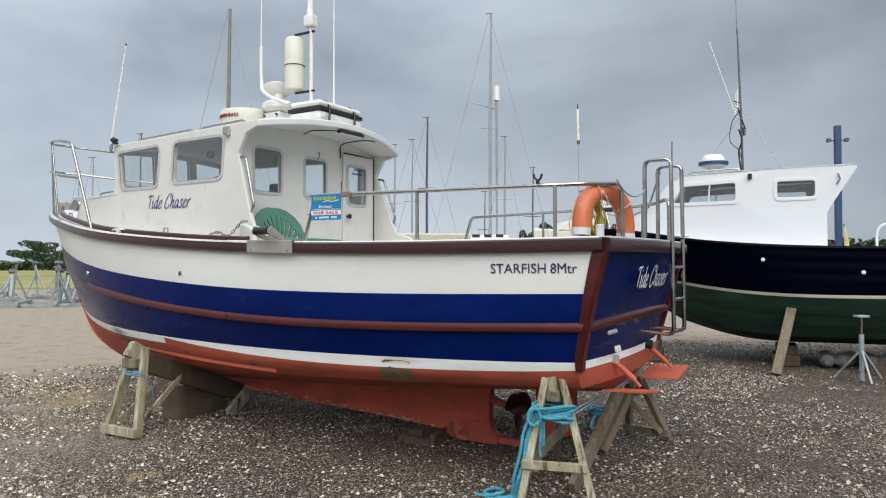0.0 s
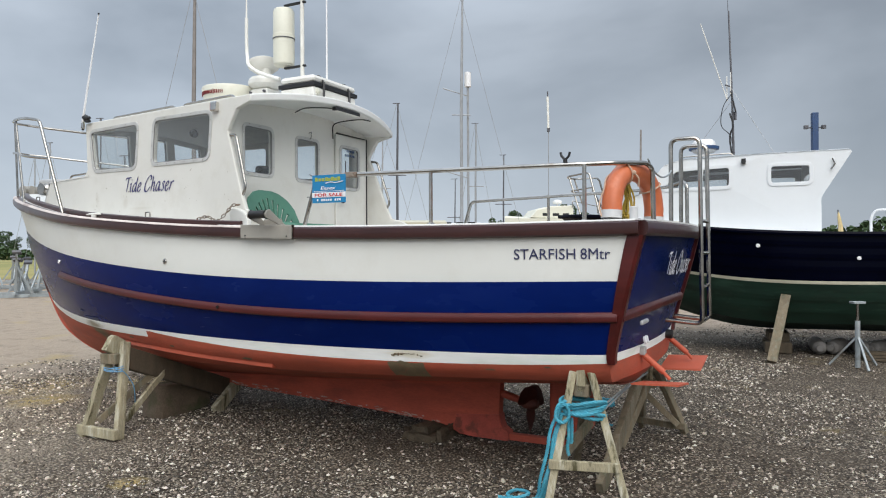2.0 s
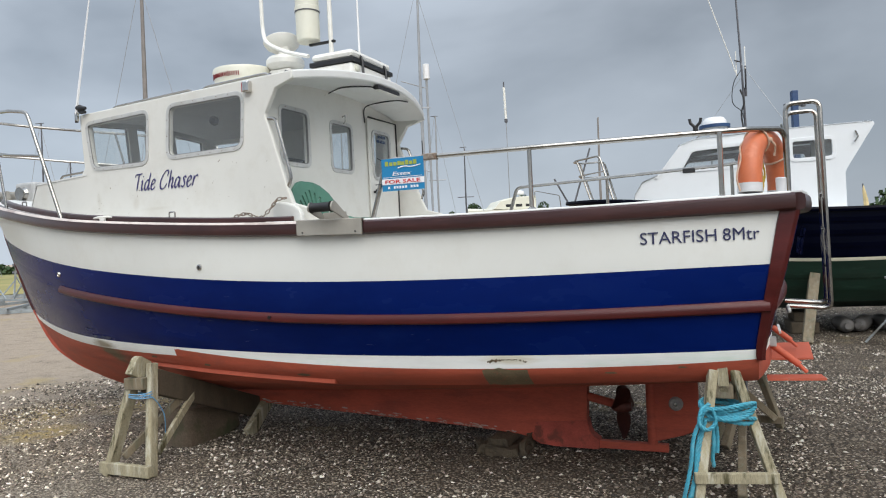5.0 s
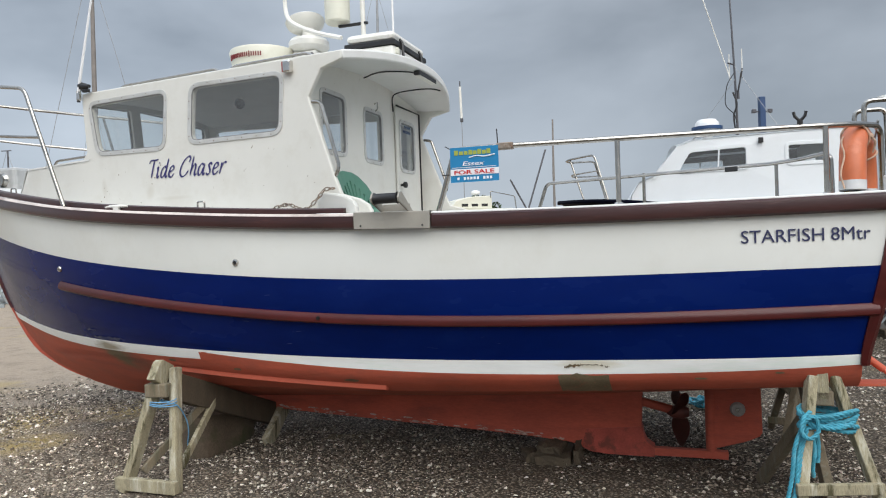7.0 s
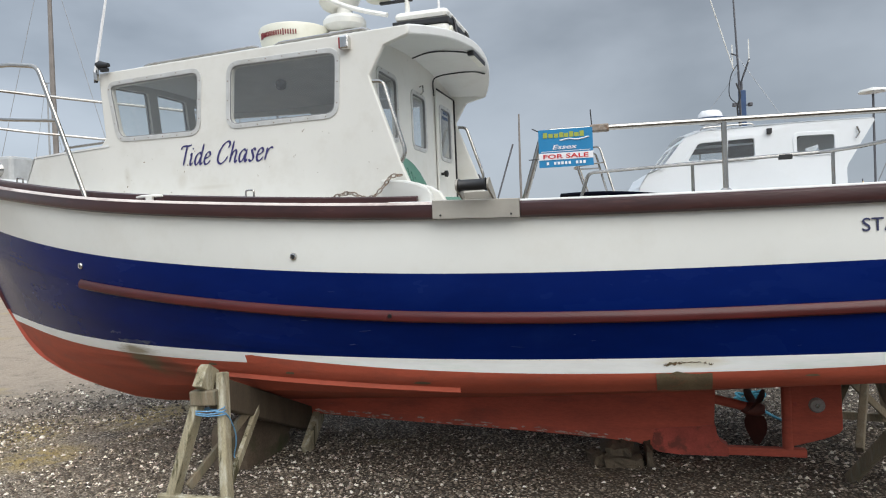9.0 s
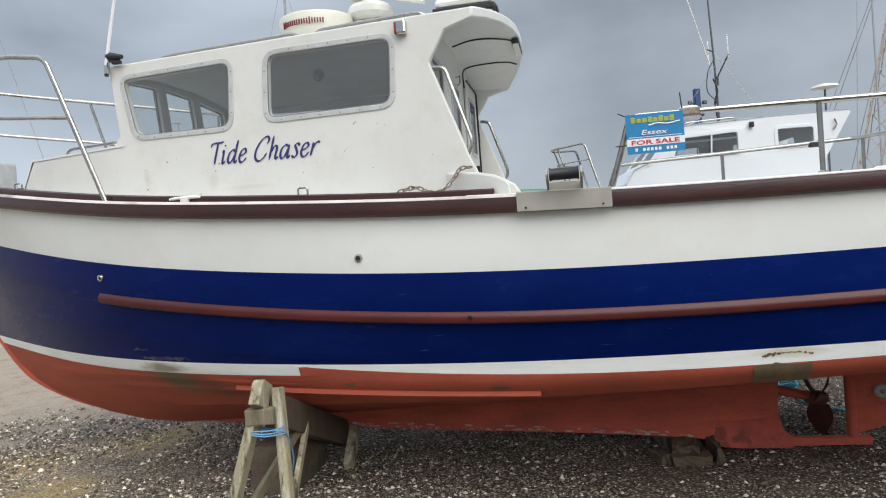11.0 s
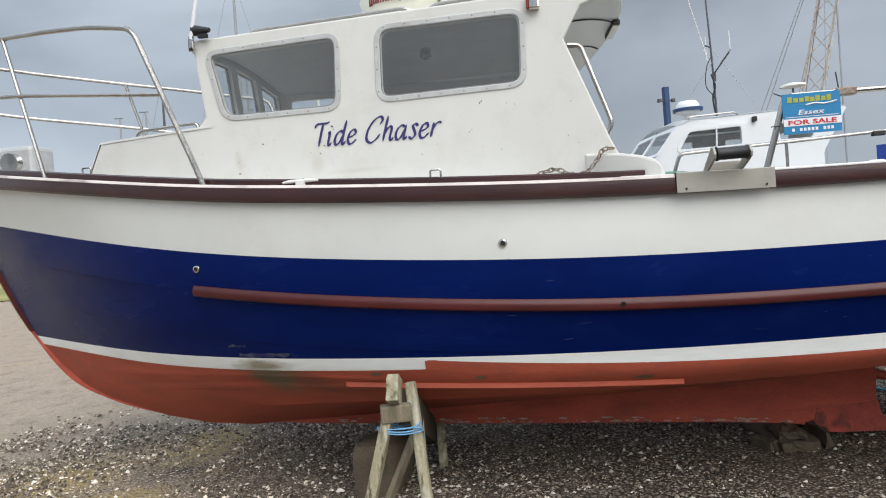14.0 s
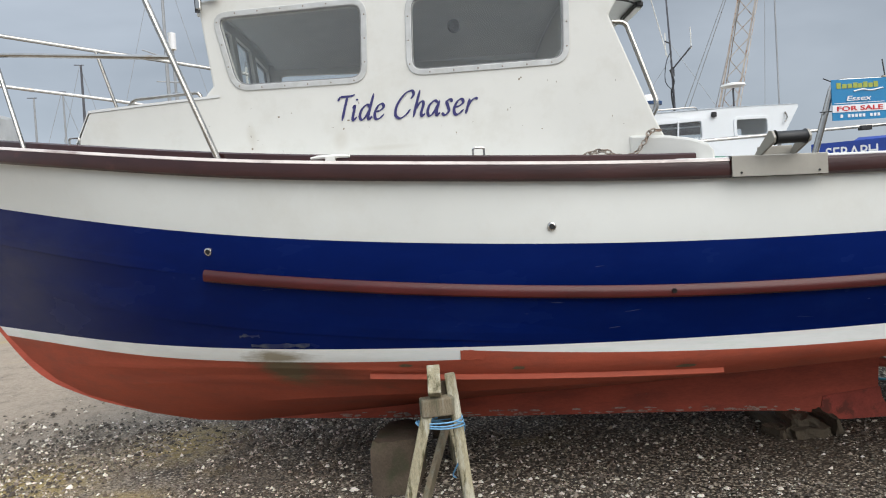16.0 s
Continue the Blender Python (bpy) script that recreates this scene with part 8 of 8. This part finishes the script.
def tree(x, y, height, width, m, seed, label):
    rng = random.Random(seed)
    ob = thing("tree", pose(x, y, 0), label, "tree", "trees by the field")
    part("trunk", tube([V(0, 0, 0), V(0.1, 0, height * 0.35), V(0, 0.1, height * 0.75)], [0.3, 0.2, 0.08], n=8), M_BARK, ob)
    for k in range(5):
        a = rng.uniform(0, 6.28)
        z = height * rng.uniform(0.25, 0.5)
        part("limb", tube([V(0.05, 0, z), V(math.cos(a) * width * 0.3, math.sin(a) * width * 0.3, z + height * 0.25)], [0.1, 0.04], n=6), M_BARK, ob)
    bm = bmesh.new()
    for k in range(16):
        a, rr = rng.uniform(0, 6.28), width * 0.42 * math.sqrt(rng.random())
        z = height * rng.uniform(0.25, 0.9)
        shrink = 1 - abs(z / height - 0.5) * 0.8
        leaf_cloud(bm, (math.cos(a) * rr * shrink, math.sin(a) * rr * shrink, z), (width * 0.17, width * 0.17, height * 0.13), 260, rng, 0.022 * width + 0.05)
    part("crown", bm, m, ob)
    return ob


tree(-150.5, 259.6, 9.5, 17.0, M_LEAF, 1, "dark green bushy tree at the edge of the field")
tree(-143.5, 263.5, 6.8, 6.0, M_LEAF, 2, "dark green bushy tree at the edge of the field")
for k, (x, y, hh, ww) in enumerate(((-148.6, 299.0, 12.0, 6.0), (-154.0, 296.0, 11.0, 5.0))):
    tree(x, y, hh, ww, M_LEAF2, 10 + k, "grey-green field tree far off")
for k, (x, y, hh, ww) in enumerate(((7.3, 62.0, 4.2, 2.2), (9.3, 62.5, 4.9, 2.6), (13.6, 62.0, 5.4, 3.0), (15.6, 63.0, 4.8, 3.0))):
    tree(x, y, hh, ww, M_LEAF, 20 + k, "dark green tree behind the stored boats")
house = thing("house", pose(-146.5, 296.8, 0, 0, 0, 25) @ Matrix.Diagonal((0.75, 0.75, 0.75, 1)), "small pale house with a red tiled roof far off", "house")
part("wall", box_bm(-4, 4, -3, 3, 0, 2.8), M_BRICKFAR, house)
part("roof", plate([(-3.4, 2.7), (3.4, 2.7), (0, 5.2)], [], lambda u, v, d: V(-4.2 + d, u, v), 8.4), M_ROOFFAR, house)
for xx in (-2.5, 0, 2.5):
    part("window", box_bm(xx - 0.5, xx + 0.5, -3.03, -2.97, 1.0, 2.2), M_BLACK, house)


def hedge(x0, y0, x1, y1, h, count, seed, m):
    rng = random.Random(seed)
    bm = bmesh.new()
    for k in range(count):
        t = rng.random()
        hh = h * (0.6 + 0.5 * noise.noise(V(t * 23 + seed, 0, 0)) + 0.25 * noise.noise(V(t * 90, seed, 0)))
        c = V(x0 + (x1 - x0) * t, y0 + (y1 - y0) * t, max(0.3, hh * rng.uniform(0.1, 1.0)))
        leaf_cloud(bm, c, (0.9, 0.9, 0.4), 4, rng, 0.5)
    return tagged(part("hedge", bm, m), "dark green hedge along the horizon", "hedge", kind="stuff")


hedge(-190, 128, -20, 116, 2.2, 2600, 5, M_LEAF)
hedge(16, 92, 130, 76, 6.4, 4600, 6, M_LEAF)
hedge(-22, 120, 20, 96, 2.0, 900, 7, M_LEAF)

# ---- loose pebbles on the shingle ----
def pebbles(name, count, seed, region, size, material, label):
    """Low rounded stones, each with a ridge of two points and a ring of six."""
    rng = np.random.default_rng(seed)
    ring = np.array([(math.cos(a), math.sin(a), 0.0) for a in np.arange(6) * math.pi / 3] + [(0.35, 0.1, 1.0), (-0.35, -0.1, 0.9)])
    tris = np.array([(0, 1, 6), (1, 2, 6), (2, 7, 6), (2, 3, 7), (3, 4, 7), (4, 5, 7), (5, 6, 7), (5, 0, 6)])
    s = size[0] + (size[1] - size[0]) * rng.random(count) ** 3.5 + 0.012 * (rng.random(count) > 0.996)
    v = ring[None] * (1 + 0.2 * rng.standard_normal((count, 8, 1)))
    v = v * np.stack([s, s * rng.uniform(0.55, 0.95, count), s * rng.uniform(0.5, 0.9, count)], 1)[:, None, :]
    a = rng.uniform(0, 6.283, count)
    c, sn = np.cos(a)[:, None], np.sin(a)[:, None]
    x = v[:, :, 0] * c - v[:, :, 1] * sn + rng.uniform(region[0], region[1], count)[:, None]
    y = v[:, :, 0] * sn + v[:, :, 1] * c + rng.uniform(region[2], region[3], count)[:, None]
    # few stones lie on the trodden track beyond the boats
    lane = y.mean(1) - 0.35 * x.mean(1) + rng.normal(0, 0.35, count)
    cx, cy = x.mean(1), y.mean(1)
    drift = np.sin(2.1 * cx + 1.3 * np.sin(1.7 * cy)) + np.sin(2.9 * cy + 1.1 * np.sin(2.3 * cx + 1.0)) + 0.8 * np.sin(6.1 * cx - 4.7 * cy) + 0.7 * np.sin(9.3 * cy + 7.7 * cx)
    # they thin out towards the rim of the patch
    rim = np.minimum(np.minimum(cx - region[0], region[1] - cx), np.minimum(cy - region[2], region[3] - cy)) + 0.35 * drift
    keep = (lane < 12.7) & (rng.random(count) < np.clip(rim / 1.1, 0.0, 1.0)) & (rng.random(count) < np.clip(0.62 + 0.28 * drift, 0.12, 1.0))
    x, y, v, count = x[keep], y[keep], v[keep], int(keep.sum())
    verts = np.stack([x, y, v[:, :, 2] - 0.002], 2).reshape(-1, 3)
    faces = (tris[None] + np.arange(count)[:, None, None] * 8).reshape(-1, 3)
    me = bpy.data.meshes.new(name)
    me.from_pydata(verts.tolist(), [], faces.tolist())
    me.materials.append(material)
    return tagged(new(name, me), label, "pebbles", kind="stuff")


def pebble_material():
    m = bpy.data.materials.new("mixed_pebbles")
    m.use_nodes = True
    n, l = m.node_tree.nodes, m.node_tree.links
    b = n["Principled BSDF"]
    geo = n.new("ShaderNodeNewGeometry")
    r = n.new("ShaderNodeValToRGB")
    e = r.color_ramp.elements
    e[0].position, e[0].color = 0.0, (0.045, 0.035, 0.026, 1)
    e[1].position, e[1].color = 1.0, (0.93, 0.88, 0.78, 1)
    for p, c in ((0.35, (0.1, 0.08, 0.06, 1)), (0.6, (0.22, 0.178, 0.137, 1)), (0.8, (0.46, 0.39, 0.31, 1)), (0.92, (0.84, 0.77, 0.66, 1))):
        q = e.new(p)
        q.color = c
    l.new(geo.outputs["Random Per Island"], r.inputs[0])
    t = n.new("ShaderNodeTexNoise")
    t.inputs["Scale"].default_value = 130
    l.new(geo.outputs["Position"], t.inputs["Vector"])
    x = n.new("ShaderNodeMix")
    x.data_type, x.blend_type = "RGBA", "MULTIPLY"
    x.inputs["Factor"].default_value = 0.5
    l.new(r.outputs[0], x.inputs["A"])
    l.new(t.outputs["Color"], x.inputs["B"])
    # stones darkened towards the stern: soil, and the boat's shade in the colour
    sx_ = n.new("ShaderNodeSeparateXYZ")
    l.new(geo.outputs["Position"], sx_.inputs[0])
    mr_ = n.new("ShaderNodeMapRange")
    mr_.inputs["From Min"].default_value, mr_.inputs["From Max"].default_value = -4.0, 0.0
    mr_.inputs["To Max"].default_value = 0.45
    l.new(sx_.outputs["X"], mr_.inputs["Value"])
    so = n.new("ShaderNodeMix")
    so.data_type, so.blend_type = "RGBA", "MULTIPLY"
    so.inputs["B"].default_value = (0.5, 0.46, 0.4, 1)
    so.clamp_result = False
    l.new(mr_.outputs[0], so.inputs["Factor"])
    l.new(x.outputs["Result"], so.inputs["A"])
    # dusty stones ahead of the bow
    md_ = n.new("ShaderNodeMapRange")
    md_.inputs["From Min"].default_value, md_.inputs["From Max"].default_value = -2.2, -3.8
    md_.inputs["To Max"].default_value = 1.0
    l.new(sx_.outputs["X"], md_.inputs["Value"])
    du = n.new("ShaderNodeMix")
    du.data_type, du.blend_type = "RGBA", "MULTIPLY"
    du.clamp_result = True
    du.inputs["B"].default_value = (1.4, 1.36, 1.3, 1)
    l.new(md_.outputs[0], du.inputs["Factor"])
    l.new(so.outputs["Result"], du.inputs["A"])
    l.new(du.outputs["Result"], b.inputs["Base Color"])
    b.inputs["Roughness"].default_value = 0.75
    return m


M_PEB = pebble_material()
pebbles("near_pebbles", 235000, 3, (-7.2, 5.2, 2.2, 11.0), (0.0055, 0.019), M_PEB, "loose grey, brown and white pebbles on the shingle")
pebbles("far_pebbles", 50000, 4, (-9, 11, 8, 15), (0.008, 0.028), M_PEB, "loose grey, brown and white pebbles on the shingle")
